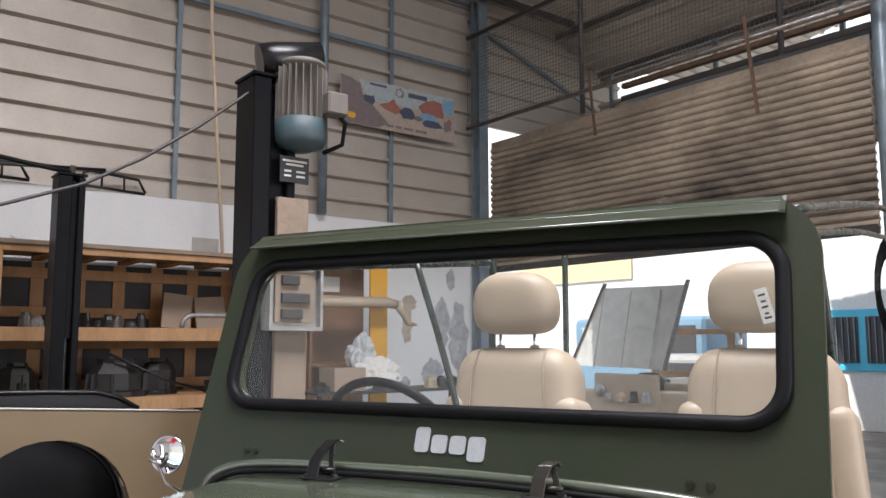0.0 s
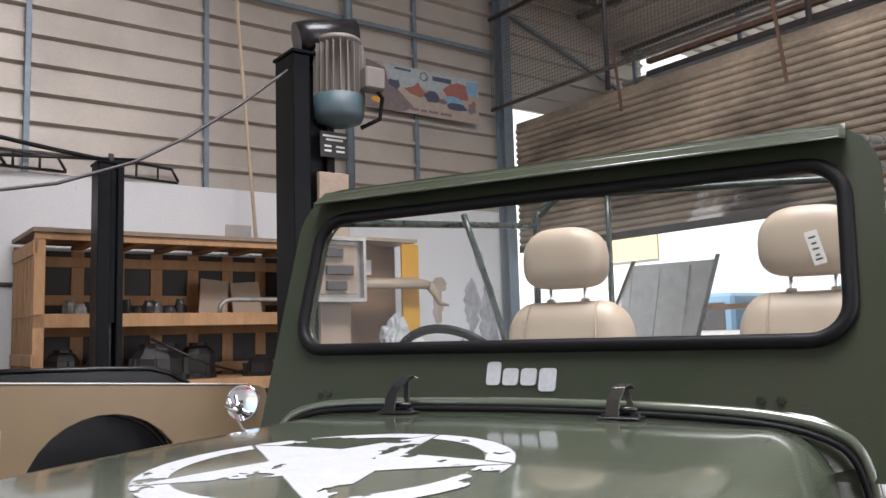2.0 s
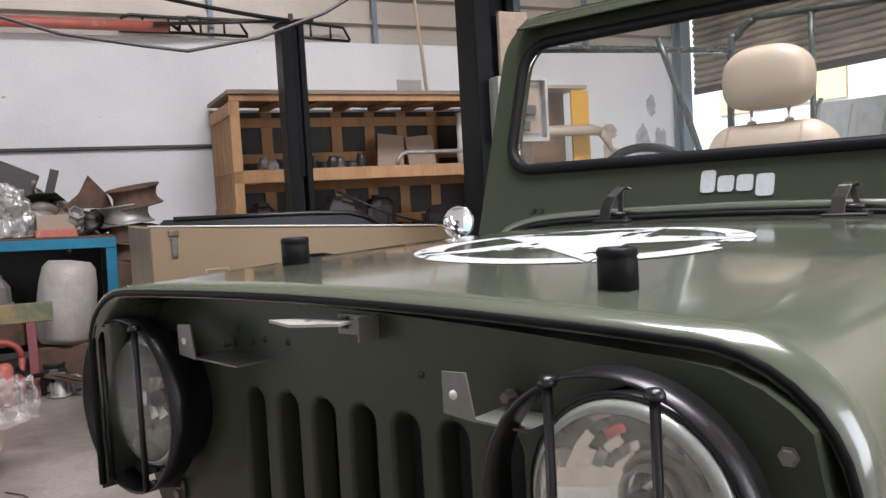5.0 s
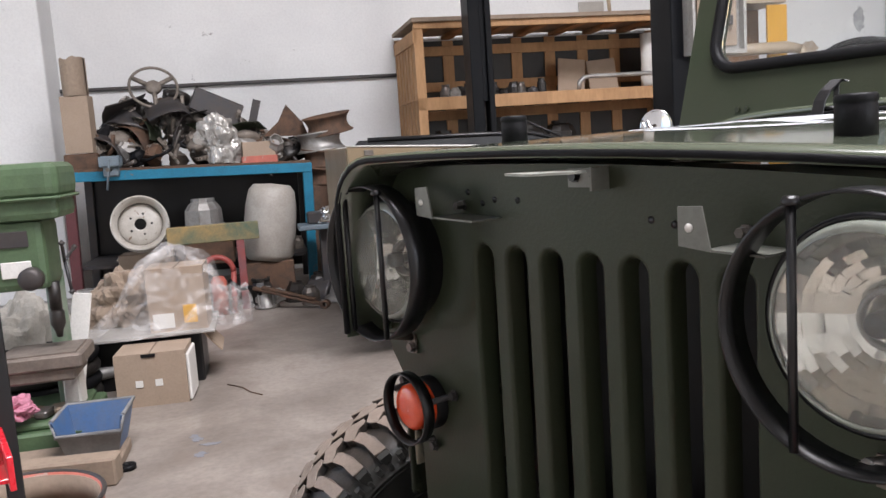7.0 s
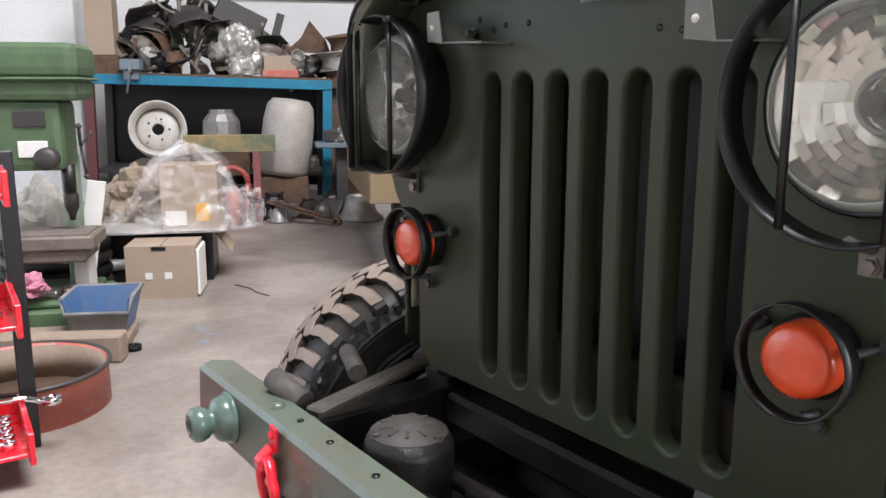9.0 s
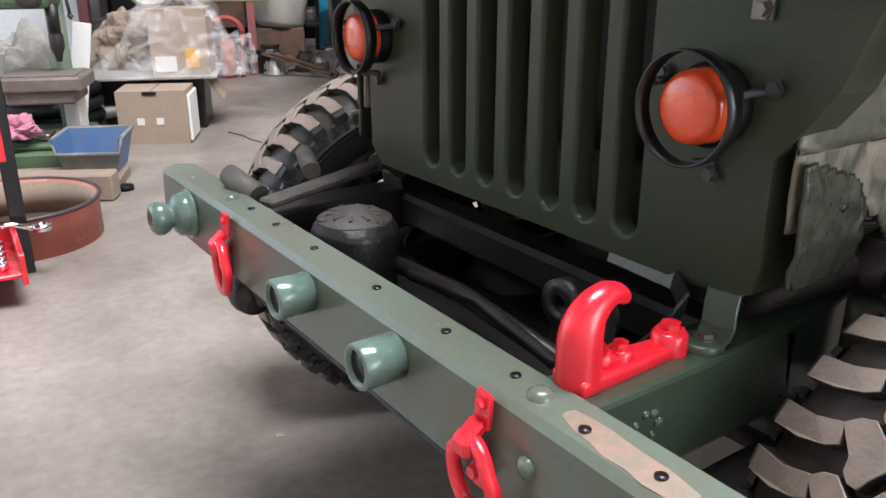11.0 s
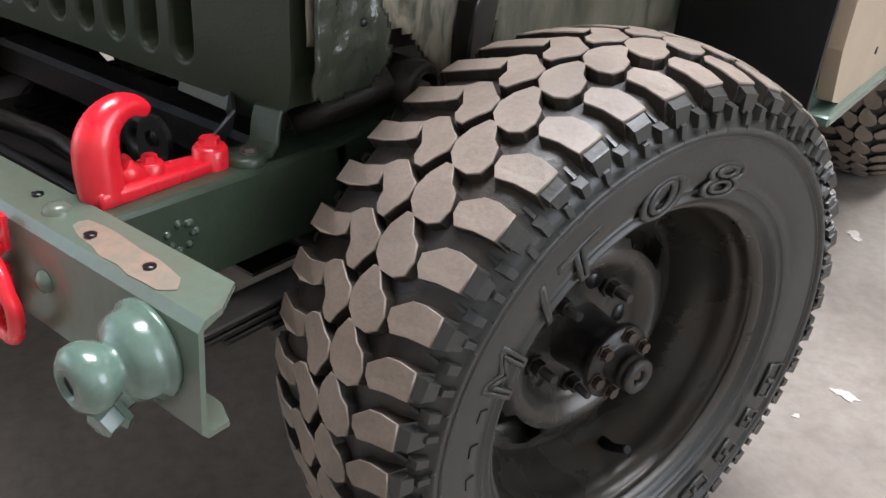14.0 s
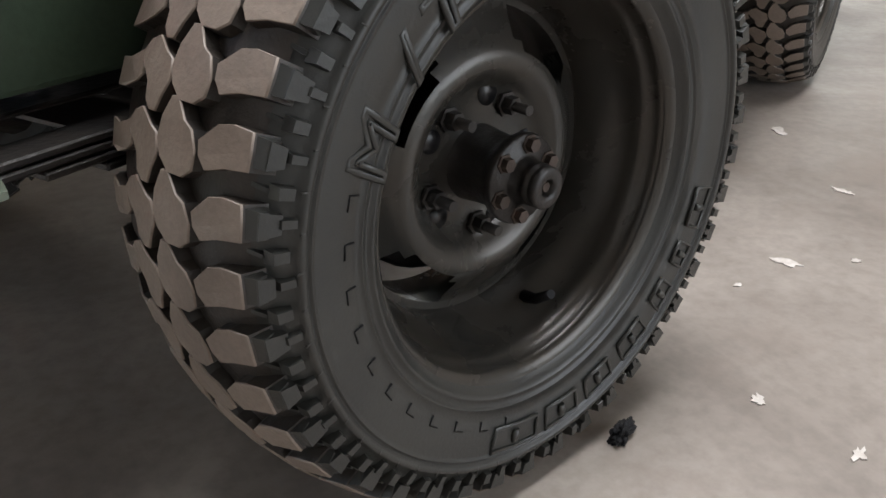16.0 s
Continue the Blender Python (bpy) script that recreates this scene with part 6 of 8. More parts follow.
# ---- things for shelves and benches ----
def rim_mesh(r=0.205, w=0.16, center=True):
    prof = [(r, 0), (r + 0.012, -0.004), (r + 0.014, 0.006), (r - 0.004, 0.016), (r - 0.022, 0.045), (r - 0.03, w / 2), (r - 0.022, w - 0.045), (r - 0.004, w - 0.016), (r + 0.014, w - 0.006), (r + 0.012, w + 0.004), (r, w), (r - 0.03, w - 0.05), (r - 0.036, w / 2), (r - 0.03, 0.05)]
    bm = lathe(prof, 40, None, True, True)
    if center:
        bm = join(bm, lathe([(0.045, 0.09), (0.06, 0.085), (0.085, 0.09), (0.11, 0.075), (0.135, 0.08), (0.155, 0.055), (r - 0.033, 0.05), (r - 0.034, 0.045), (0.15, 0.05), (0.135, 0.075), (0.11, 0.07), (0.085, 0.085), (0.06, 0.08), (0.045, 0.085)], 40, None, True, True))
    return bm


def steel_rim(m, material, label, group="", holes=True):
    rim = thing("wheel_rim", label, "wheel rim", m, group)
    part("rim", rim_mesh(), material, rim)
    if holes:
        for k in range(5):
            a = k * math.tau / 5
            part("stud_hole", lathe([(0.009, 0.0), (0.009, 0.003), (0, 0.003)], 10, Matrix.Translation((0.085 * math.cos(a), 0.085 * math.sin(a), 0.0905))), BLACK, rim)
    return rim


def casting(seed, size):
    """An irregular machined casting: a faceted housing with a bolt flange, ribs and a spigot."""
    rng = random.Random(seed)
    n = rng.choice((6, 7, 8, 10, 20))
    neck, waist, k1 = rng.uniform(0.14, 0.30), rng.uniform(0.36, 0.47), rng.uniform(0.35, 0.6)
    bm = lathe([(0, 0), (0.5, 0), (0.5, 0.09), (waist, 0.12), (waist * 0.96, k1), (waist * 0.72, k1 + 0.16), (neck + 0.05, k1 + 0.2), (neck + 0.05, k1 + 0.28), (neck, k1 + 0.28), (neck, k1 + 0.2), (neck * 0.8, k1 + 0.05), (0, k1 + 0.05)], n, None, n > 12)
    for v in bm.verts:
        v.co.x *= 1.0 + 0.35 * v.co.y * rng.choice((0.6, 1.0))
    for k in range(4):
        a = rng.uniform(0, 6.28)
        join(bm, box((0.08, 0.045, k1 + 0.02), (0.42 * math.cos(a), 0.42 * math.sin(a), k1 / 2), (0, rng.uniform(-8, 8), math.degrees(a)), 0.01))
    for k in range(6):
        a = k * 1.047 + 0.3
        join(bm, hexbolt((0.45 * math.cos(a), 0.45 * math.sin(a), 0.09), (0, 0, 1), 0.035, 0.04))
    join(bm, box((0.3, 0.28, 0.22), (0.27 * rng.choice((-1, 1)), 0.1, 0.3), (0, 0, rng.uniform(0, 90)), 0.03))
    bmesh.ops.scale(bm, vec=size, verts=bm.verts)
    return bm


def crumple(size, seed, cuts=4, amp=0.12):
    """A crumpled bag."""
    bm = bmesh.new()
    bmesh.ops.create_icosphere(bm, subdivisions=5, radius=0.5)
    off = Vector((seed * 3.1, seed * 1.7, 0))
    for v in bm.verts:
        n = noise.noise(v.co * 2.2 + off) * amp * 2 + noise.noise(v.co * 6 + off) * amp + (0.5 - abs(noise.noise(v.co * 9 + off))) * amp * 0.7 + (0.4 - abs(noise.noise(v.co * 21 + off))) * amp * 0.22
        v.co += v.co.normalized() * n
        v.co.z = max(v.co.z, -0.36)
        v.co.x, v.co.y, v.co.z = v.co.x * size[0], v.co.y * size[1], (v.co.z + 0.36) * size[2] / 0.9
    return bm


def carton(name, size, m, label, open_top=False, material=None):
    w, d, h = size
    c = thing(name, label, "cardboard box", m)
    t = 0.006
    part("side", slab((-w / 2, -d / 2, 0), (w / 2, -d / 2 + t, h)), material or CARD, c)
    part("side", slab((-w / 2, d / 2 - t, 0), (w / 2, d / 2, h)), material or CARD, c)
    part("side", slab((-w / 2, -d / 2 + t, 0), (-w / 2 + t, d / 2 - t, h)), material or CARD, c)
    part("side", slab((w / 2 - t, -d / 2 + t, 0), (w / 2, d / 2 - t, h)), material or CARD, c)
    part("bottom", slab((-w / 2 + t, -d / 2 + t, 0), (w / 2 - t, d / 2 - t, t)), material or CARD, c)
    if open_top:
        part("flap", box((0.10, d, t), (w / 2 + 0.035, 0, h - 0.03), (0, 50, 0)), material or CARD, c)
    else:
        part("flap", slab((-w / 2, -d / 2, h), (-0.003, d / 2, h + t)), material or CARD, c)
        part("flap", slab((0.003, -d / 2, h), (w / 2, d / 2, h + t)), material or CARD, c)
    return c


# shelf contents
grab = thing("bent_tube_bar", "bent aluminium grab bar lying on the shelf", "tube", in_room(3.05, 6.85, 1.645))
part("bar", tube([(0, 0, 0.0), (0.01, 0.0, 0.07), (0.06, 0, 0.115), (0.13, 0, 0.125), (0.80, 0, 0.125), (0.87, 0, 0.115), (0.92, 0, 0.07), (0.93, 0, 0.0)], 0.022, 12), ALLOY, grab)
rng = random.Random(11)
for k in range(12):
    u = 1.75 + k * 0.085 + rng.uniform(-0.02, 0.02)
    solo("spare_part", casting(k, (0.10 + 0.08 * rng.random(), 0.10, 0.10 + 0.1 * rng.random())), rng.choice((GREASE, ALLOY, DARKSTEEL, IRON)), "small greasy machine part lying on the pallet shelf", "machine part", in_room(u, 6.95 + 0.25 * rng.random(), 1.64, rng.uniform(0, 360)), group="parts on the shelf")
solo("coil_spring", tube([(0.09 * math.cos(t), 0.09 * math.sin(t), 0.02 + t * 0.006) for t in [k * 0.35 for k in range(70)]], 0.011, 8), ALLOY, "steel coil spring on the pallet shelf", "spring", in_room(2.02, 6.93, 1.66, 0) @ pose(0, 0, 0.08, 70, 0, 0))
steel_rim(in_room(4.12, 6.80, 1.86) @ pose(0, 0, 0, 90, 0, 0), CHROME, "chrome wheel rim standing on the pallet shelf")
for k, (u, w, h, lean) in enumerate(((3.2, 0.30, 0.36, 6), (3.55, 0.32, 0.34, -4))):
    solo("cardboard_sheet", box((w, 0.02, h), (0, 0, h / 2), (-8, lean, 0), 0.002), CARD, "cardboard sheet standing at the back of the shelf", "cardboard", in_room(u, 7.40, 1.64))
solo("white_tube", lathe([(0.0, 0), (0.09, 0), (0.095, 0.1), (0.085, 0.25), (0.092, 0.55), (0, 0.56)], 20), PAPER, "upright white paper roll on the pallet shelf", "roll", in_room(3.95, 7.1, 1.64))
for k, (u, v, sx, sz) in enumerate(((2.52, 7.02, 0.62, 0.50), (2.95, 7.15, 0.44, 0.40), (3.52, 6.98, 0.46, 0.30), (1.72, 7.15, 0.34, 0.36), (2.10, 7.25, 0.40, 0.42))):
    solo("engine_part", casting(40 + k, (sx, 0.35, sz)), GREASE, "black oily engine part on the lower shelf", "engine part", in_room(u, v, 1.02, 40 * k), group="engine parts on the shelf")
solo("push_bar", tube([(0, 0, 0.36), (0.5, 0, 0.12), (0.9, 0, 0.0)], 0.012, 8), BLACK, "thin black rod leaning on the lower shelf parts", "rod", in_room(2.4, 6.85, 1.05))

# cabinet, fenders and bags beside the shelf, seen through the windscreen
cupboard = thing("wooden_cupboard", "brown plywood cupboard with one yellow side", "cupboard", in_room(4.45, 6.85))
YBROWN = mat("brown_laminate", (0.24, 0.13, 0.065), 0.6, 0, (0.18, 0.1, 0.05), 4, 0.6, 60, 0.1)
part("back", slab((0, 0.45, 0.2), (0.92, 0.48, 2.42), 0.003), YBROWN, cupboard)
part("top", slab((-0.02, 0, 2.42), (0.94, 0.5, 2.46), 0.003), CREAM, cupboard)
part("side", slab((0.72, 0.0, 0.2), (0.95, 0.03, 2.40), 0.003), YELLOW, cupboard, "bright yellow panel")
part("side", slab((-0.03, 0, 0.2), (0.0, 0.48, 2.42), 0.003), YBROWN, cupboard)
part("shelf", slab((0, 0, 1.25), (0.92, 0.46, 1.28), 0.003), YBROWN, cupboard)
part("paper", slab((0.25, 0.43, 2.08), (0.58, 0.445, 2.25)), PAPER, cupboard, "white paper sheet")
fender = thing("loose_fender", "cream painted fender lying across the cupboard", "fender", in_room(4.3, 6.60))
part("panel", join(tube([(0, 0, 1.92), (0.9, 0, 1.94), (1.05, 0, 1.92)], [0.055, 0.06, 0.05], 8), tube([(1.05, 0, 1.93), (1.16, 0, 1.80), (1.20, 0, 1.72), (1.32, 0, 1.70)], [0.05, 0.04, 0.03, 0.015], 8), box((1.0, 0.25, 0.015), (0.5, 0.12, 1.99), (6, 0, 0), 0.004)), CREAM, fender)
rack = thing("work_table", "steel work table heaped with jeep parts", "table", in_room(4.1, 6.1))
part("tabletop", slab((0, 0, 1.0), (2.1, 0.6, 1.03), 0.004), DARKSTEEL, rack)
for x in (0.05, 2.05):
    for y in (0.05, 0.55):
        part("leg", box((0.04, 0.04, 1.0), (x, y, 0.5)), DARKSTEEL, rack)
solo("plastic_bag", crumple((0.50, 0.40, 0.30), 2), PAPER, "crumpled white plastic bag on the work table", "bag", in_room(4.95, 6.4, 1.03))
solo("plastic_bag", crumple((0.26, 0.26, 0.36), 5), mat("grey_film", (0.5, 0.52, 0.52), 0.35, 0, (0.4, 0.41, 0.41), 9, 0.5, 60, 0.2), "crumpled grey plastic bag on the work table", "bag", in_room(4.85, 6.5, 1.2))
carton("parts_carton", (0.36, 0.3, 0.22), in_room(4.52, 6.35, 1.03), "small brown cardboard box on the work table")
for k in range(9):
    solo("loose_part", casting(70 + k, (0.16, 0.16, 0.14)), (GREASE, ALLOY, CREAM, DARKSTEEL)[k % 4], "small loose jeep part on the work table", "machine part", in_room(4.2 + k * 0.22, 6.2 + 0.1 * (k % 3), 1.03, 50 * k), group="parts on the work table")
solo("wooden_pole", tube([(0, 0, 0.0), (-0.08, 0.3, 2.6), (-0.10, 0.36, 4.5)], 0.02, 8), mat("pale_bamboo", (0.62, 0.50, 0.36), 0.6, 0, (0.5, 0.39, 0.27), 8, 0.6, 60, 0.1), "pale bamboo pole leaning against the wall", "pole", in_room(3.65, 7.35, 2.38))
solo("plaster_patch", slab((0, 0, 0), (0.3, 0.012, 0.25), 0.004), mat("bare_cement", (0.45, 0.42, 0.38), 0.9, 0, (0.35, 0.33, 0.3), 6, 0.6, 60, 0.2), "bare cement patch on the white wall", "patch", in_room(3.5, 7.83, 2.4), kind="structure")
STAIN = mat("brown_stain", (0.36, 0.27, 0.19), 0.9, 0, (0.52, 0.47, 0.41), 9, 0.8, 60, 0.1)
SOOT = mat("soot_smudge", (0.26, 0.26, 0.27), 0.9, 0, (0.52, 0.52, 0.52), 7, 0.9, 60, 0.1)
def smudge(w, h, seed, n=30):
    """A ragged flat patch on a wall, taller than wide, that runs down."""
    rr = random.Random(seed)
    return plate([(w * math.cos(a) * rr.uniform(0.55, 1.0), h * math.sin(a) * rr.uniform(0.75, 1.0)) for a in [k * math.tau / n for k in range(n)]], 0.003)
for k, (u, z, w, h, m) in enumerate(((6.38, 1.78, 0.10, 0.34, STAIN), (6.42, 2.02, 0.14, 0.12, STAIN), (6.95, 1.75, 0.16, 0.40, SOOT), (7.25, 1.55, 0.20, 0.55, SOOT), (7.10, 2.35, 0.10, 0.16, SOOT), (6.80, 1.10, 0.22, 0.22, SOOT))):
    solo("wall_stain", smudge(w, h, 60 + k), m, "brown stained patch on the white wall" if m is STAIN else "grey sooty smudge on the white wall", "patch", in_room(u, 7.845 - 0.001 * k, z), kind="structure")

# banner on the sheeting: printed shapes only
banner = thing("banner", "printed vinyl banner with vehicles on rough ground", "banner", in_room(5.30, 7.78, 4.24))
def ink(name, c):
    return mat("banner_" + name, c, 0.5, 0, tuple(0.72 * k for k in c), 14, 0.8, 60, 0.0, spots=tuple(0.6 * k + 0.12 for k in c), spot_scale=22, spot_level=0.6, spot_soft=0.2)


part("sheet", slab((0, 0, 0), (1.83, 0.008, 0.62), 0.002), ink("sand", (0.42, 0.345, 0.285)), banner)
ROCK, HAZE, NAVY, SKYBLUE, BRICKRED = ink("rock", (0.20, 0.16, 0.155)), ink("haze", (0.40, 0.44, 0.44)), ink("navy", (0.07, 0.08, 0.12)), ink("sky_blue", (0.20, 0.36, 0.50)), ink("red", (0.34, 0.13, 0.10))
def printed(outline, m, layer):
    """A printed field on the banner; the outline runs from 0 to 1 across and from 0 to 1 down."""
    part("print", plate([(1.83 * a, 0.62 * (1 - b)) for a, b in outline], 0.0012, Matrix.Translation((0, -0.0014 * layer, 0))), m, banner)


def blot(a, b, w, h, seed):
    rr = random.Random(seed)
    return [(a + w * math.cos(q) * rr.uniform(0.65, 1.0), b + h * math.sin(q) * rr.uniform(0.6, 1.0)) for q in [k * math.tau / 16 for k in range(16)]]


printed([(0.14, 0.01), (0.99, 0.01), (0.99, 0.40), (0.80, 0.36), (0.62, 0.44), (0.45, 0.40), (0.34, 0.46), (0.22, 0.36)], HAZE, 1)
printed([(0.005, 0.01), (0.09, 0.05), (0.16, 0.12), (0.18, 0.34), (0.26, 0.52), (0.40, 0.86), (0.30, 0.99), (0.005, 0.99)], ROCK, 2)
printed([(0.32, 0.48), (0.40, 0.40), (0.44, 0.30), (0.48, 0.46), (0.54, 0.52), (0.46, 0.62), (0.38, 0.58)], BRICKRED, 2)
printed([(0.66, 0.36), (0.72, 0.22), (0.80, 0.14), (0.88, 0.18), (0.90, 0.50), (0.80, 0.52), (0.70, 0.48)], BRICKRED, 2)
printed([(0.88, 0.08), (0.985, 0.06), (0.985, 0.40), (0.88, 0.38)], SKYBLUE, 2)
for k, (a, b, w, h, m) in enumerate(((0.24, 0.40, 0.055, 0.16, NAVY), (0.23, 0.30, 0.04, 0.06, HAZE), (0.56, 0.56, 0.085, 0.14, NAVY), (0.55, 0.50, 0.05, 0.05, SKYBLUE), (0.75, 0.56, 0.09, 0.13, SKYBLUE), (0.78, 0.70, 0.11, 0.11, NAVY), (0.82, 0.64, 0.05, 0.07, SKYBLUE), (0.66, 0.62, 0.05, 0.08, ROCK), (0.93, 0.68, 0.05, 0.14, ROCK), (0.85, 0.74, 0.025, 0.07, HAZE), (0.95, 0.56, 0.03, 0.07, BRICKRED))):
    printed(blot(a, b, w, h, 90 + k), m, 3 + 0.5 * (k % 3))
printed(blot(0.09, 0.82, 0.05, 0.08, 4), YELLOW, 3)
printed(blot(0.49, 0.15, 0.045, 0.13, 5), ROCK, 3)
printed(blot(0.49, 0.15, 0.030, 0.085, 6), HAZE, 4)
for a, b, w, h in ((0.57, 0.10, 0.17, 0.10), (0.24, 0.06, 0.14, 0.045)):
    printed([(a, b), (a + w, b), (a + w, b + h), (a, b + h)], NAVY, 3)
for a, w in ((0.21, 0.05), (0.275, 0.085), (0.375, 0.065), (0.46, 0.05), (0.53, 0.085), (0.635, 0.10)):
    printed([(a, 0.875), (a + w, 0.87), (a + w, 0.925), (a, 0.93)], ROCK, 4)

# junk along the top of the white wall
for k, u in enumerate((0.6, 1.15, 2.3)):
    bull = thing("bull_bar", "black tubular bull bar lying on the wall top", "bull bar", in_room(u, 7.72, 3.06, 6 * k), group="bull bars on the wall")
    part("hoop", join(tube([(0, 0, 0.02), (0.03, 0, 0.14), (0.10, 0, 0.17), (0.62, 0, 0.15), (0.70, 0, 0.02)], 0.016, 8), tube([(0, 0.05, 0.02), (0.72, 0.05, 0.02)], 0.016, 8), along((0.22, 0, 0.02), (0.22, 0, 0.165), 0.012, 6), along((0.46, 0, 0.02), (0.46, 0, 0.16), 0.012, 6), tube([(0.0, 0.02, 0.05), (-0.08, 0.02, 0.10), (-0.10, 0.02, 0.03)], 0.02, 8)), BLACK, bull)
solo("orange_pipe", along((0, 0, 0), (2.4, 0, 0.0), 0.055, 16), ORANGE_PAINT, "orange-red painted pipe lying on the wall top", "pipe", in_room(-1.35, 7.70, 3.12))
solo("long_rod", along((0, 0, 0.02), (1.6, 0, 0.12), 0.018, 8), BLACK, "black rod lying on the wall top", "rod", in_room(0.9, 7.60, 3.10))


# ---- tan jeep on the lift ----
tan = thing("tan_jeep", "unfinished tan jeep body with an empty wheel arch", "jeep", in_room(0.35, 3.65))
def arch_side():
    out = [(0, 0.42), (0.45, 0.42)]
    out += [(0.87 + 0.40 * math.cos(radians(a)), 0.62 + 0.40 * math.sin(radians(a))) for a in range(180, -1, -12)]
    out += [(1.70, 0.42), (1.735, 0.96), (1.740, 1.06), (1.728, 1.095), (1.700, 1.115), (1.64, 1.125), (1.25, 1.150), (0.0, 1.225)]
    return out


part("body_side", plate(arch_side(), 0.03, None, 0.004), TAN, tan, "tan painted body side")
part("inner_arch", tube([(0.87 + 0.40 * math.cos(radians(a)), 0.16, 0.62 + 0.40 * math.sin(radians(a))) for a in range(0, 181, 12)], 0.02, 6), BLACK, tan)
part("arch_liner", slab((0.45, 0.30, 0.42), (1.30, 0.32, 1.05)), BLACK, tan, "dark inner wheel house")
part("body_end", slab((-0.005, 0.03, 0.42), (0.03, 1.40, 1.22), 0.006), TAN, tan)
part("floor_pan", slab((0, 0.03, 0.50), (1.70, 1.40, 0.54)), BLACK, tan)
part("far_side", slab((0, 1.37, 0.42), (1.68, 1.40, 1.06), 0.006), TAN, tan)
part("top_trim", join(tube([(0.15, 0.25, 1.255), (0.9, 0.25, 1.245), (1.15, 0.25, 1.235), (1.26, 0.25, 1.205), (1.37, 0.25, 1.14)], 0.014, 8), plate([(0.0, 1.16), (1.37, 1.12), (1.26, 1.200), (1.15, 1.232), (0.9, 1.243), (0.1, 1.255)], 0.02, Matrix.Translation((0, 0.25, 0)))), BLACK, tan, "folded black canvas edge")
part("latch_plate", join(slab((0.10, -0.012, 1.06), (0.13, 0.0, 1.16), 0.003), slab((0.09, -0.016, 1.17), (0.14, 0.0, 1.20), 0.003)), IRON, tan)
part("socket_plate", join(slab((0.262, -0.004, 0.79), (0.268, 0.003, 0.985)), slab((0.379, -0.004, 0.79), (0.385, 0.003, 0.985)), slab((0.268, -0.004, 0.979), (0.379, 0.003, 0.985)), slab((0.268, -0.006, 0.79), (0.379, 0.003, 0.872))), mat("pale_tan_pressing", (0.40, 0.34, 0.25), 0.45, 0, (0.34, 0.28, 0.2), 8, 0.5, 90, 0.05), tan, "pale pressed socket plate")
part("socket_hole", lathe([(0.022, 0), (0.022, 0.004), (0, 0.004)], 16, Matrix.Translation((0.322, -0.007, 0.832)) @ FRONT), BLACK, tan)
part("rear_rail", tube([(-0.01, 0.0, 1.228), (0.6, -0.003, 1.192), (1.25, -0.003, 1.153), (1.62, -0.003, 1.130)], 0.0045, 6), PAPER, tan)
for x, y in ((0.35, 0.5), (1.5, 0.5), (1.5, 1.2), (0.35, 1.2)):
    part("support", box((0.12, 0.12, 0.42), (x, y, 0.21)), DARKSTEEL, tan)


# ---- the yard ----
DAY = mat("sunlit_plaster", (0.82, 0.81, 0.78), 0.9, 0, (0.74, 0.73, 0.7), 1, 0.5, 20, 0.1)
yardhouse = thing("yard_house", "white plastered house with a blue barred window", "house", in_room(16.5, 1.5))
# Wall raised to 9.5 m as an added white backdrop for the bright sky.
part("wall", slab((0, -1.0, -0.2), (0.3, 19.0, 9.5)), DAY, yardhouse)
part("roof", slab((-0.5, -1.2, 9.5), (2.0, 19.2, 9.7)), DAY, yardhouse)
wb = part("window", join(slab((-0.06, 4.1, 0.95), (0.0, 6.3, 2.15), 0.01)), mat("sky_blue_frame", (0.10, 0.55, 0.75), 0.5, 0, (0.08, 0.45, 0.62), 4, 0.4, 40, 0.05), yardhouse, "bright blue window frame")
for k in range(2):
    part("pane", slab((-0.075, 4.3 + k * 1.0, 1.1), (-0.065, 5.15 + k * 1.0, 2.0)), DARKSTEEL, wb)
    for i in range(7):
        part("bar", slab((-0.10, 4.35 + k * 1.0 + i * 0.12, 1.1), (-0.085, 4.37 + k * 1.0 + i * 0.12, 2.0)), BLUEGREY, wb)
part("painted_band", slab((-0.05, 10.8, 3.1), (-0.002, 14.8, 5.2)), mat("ochre_plaster", (0.84, 0.64, 0.36), 0.9, 0, (0.76, 0.60, 0.36), 1, 0.6, 20, 0.1), yardhouse, "ochre painted wall field")

yj = thing("dismantled_jeep", "cream jeep in the yard with its grey bonnet raised", "jeep", in_room(9.4, 5.75, -0.2))
part("bonnet", join(plate([(0.38, 1.34), (2.26, 1.36), (1.52, 2.50), (-0.06, 2.46)], 0.03, pose(0, 0, 0, 0, 0, 84)), *[box((0.012, 0.012, 1.1), (0.0, 0.5 + 0.5 * k, 1.88), (12, 0, 0)) for k in range(3)], box((0.012, 1.7, 0.012), (0.0, 1.0, 1.9), (1, 0, 0))), mat("dull_grey_bonnet", (0.60, 0.585, 0.555), 0.4, 0.2, (0.42, 0.405, 0.38), 5, 0.7, 60, 0.15), yj, "raised dull grey bonnet")
def on_bonnet(a, b):
    """A point on the raised bonnet: a across, b up, both from 0 to 1."""
    lo, hi = Vector((0.38, -0.006, 1.34)).lerp(Vector((2.26, -0.006, 1.36)), a), Vector((-0.06, -0.006, 2.46)).lerp(Vector((1.52, -0.006, 2.50)), a)
    return pose(0, 0, 0, 0, 0, 84) @ lo.lerp(hi, b)
BRIB = mat("bonnet_rib_grey", (0.16, 0.155, 0.145), 0.5, 0.2, (0.1, 0.095, 0.09), 8, 0.6, 60, 0.1)
for b in (0.33, 0.68):
    part("rib", tube([on_bonnet(a, b) for a in (0.05, 0.5, 0.95)], 0.014, 6), BRIB, yj)
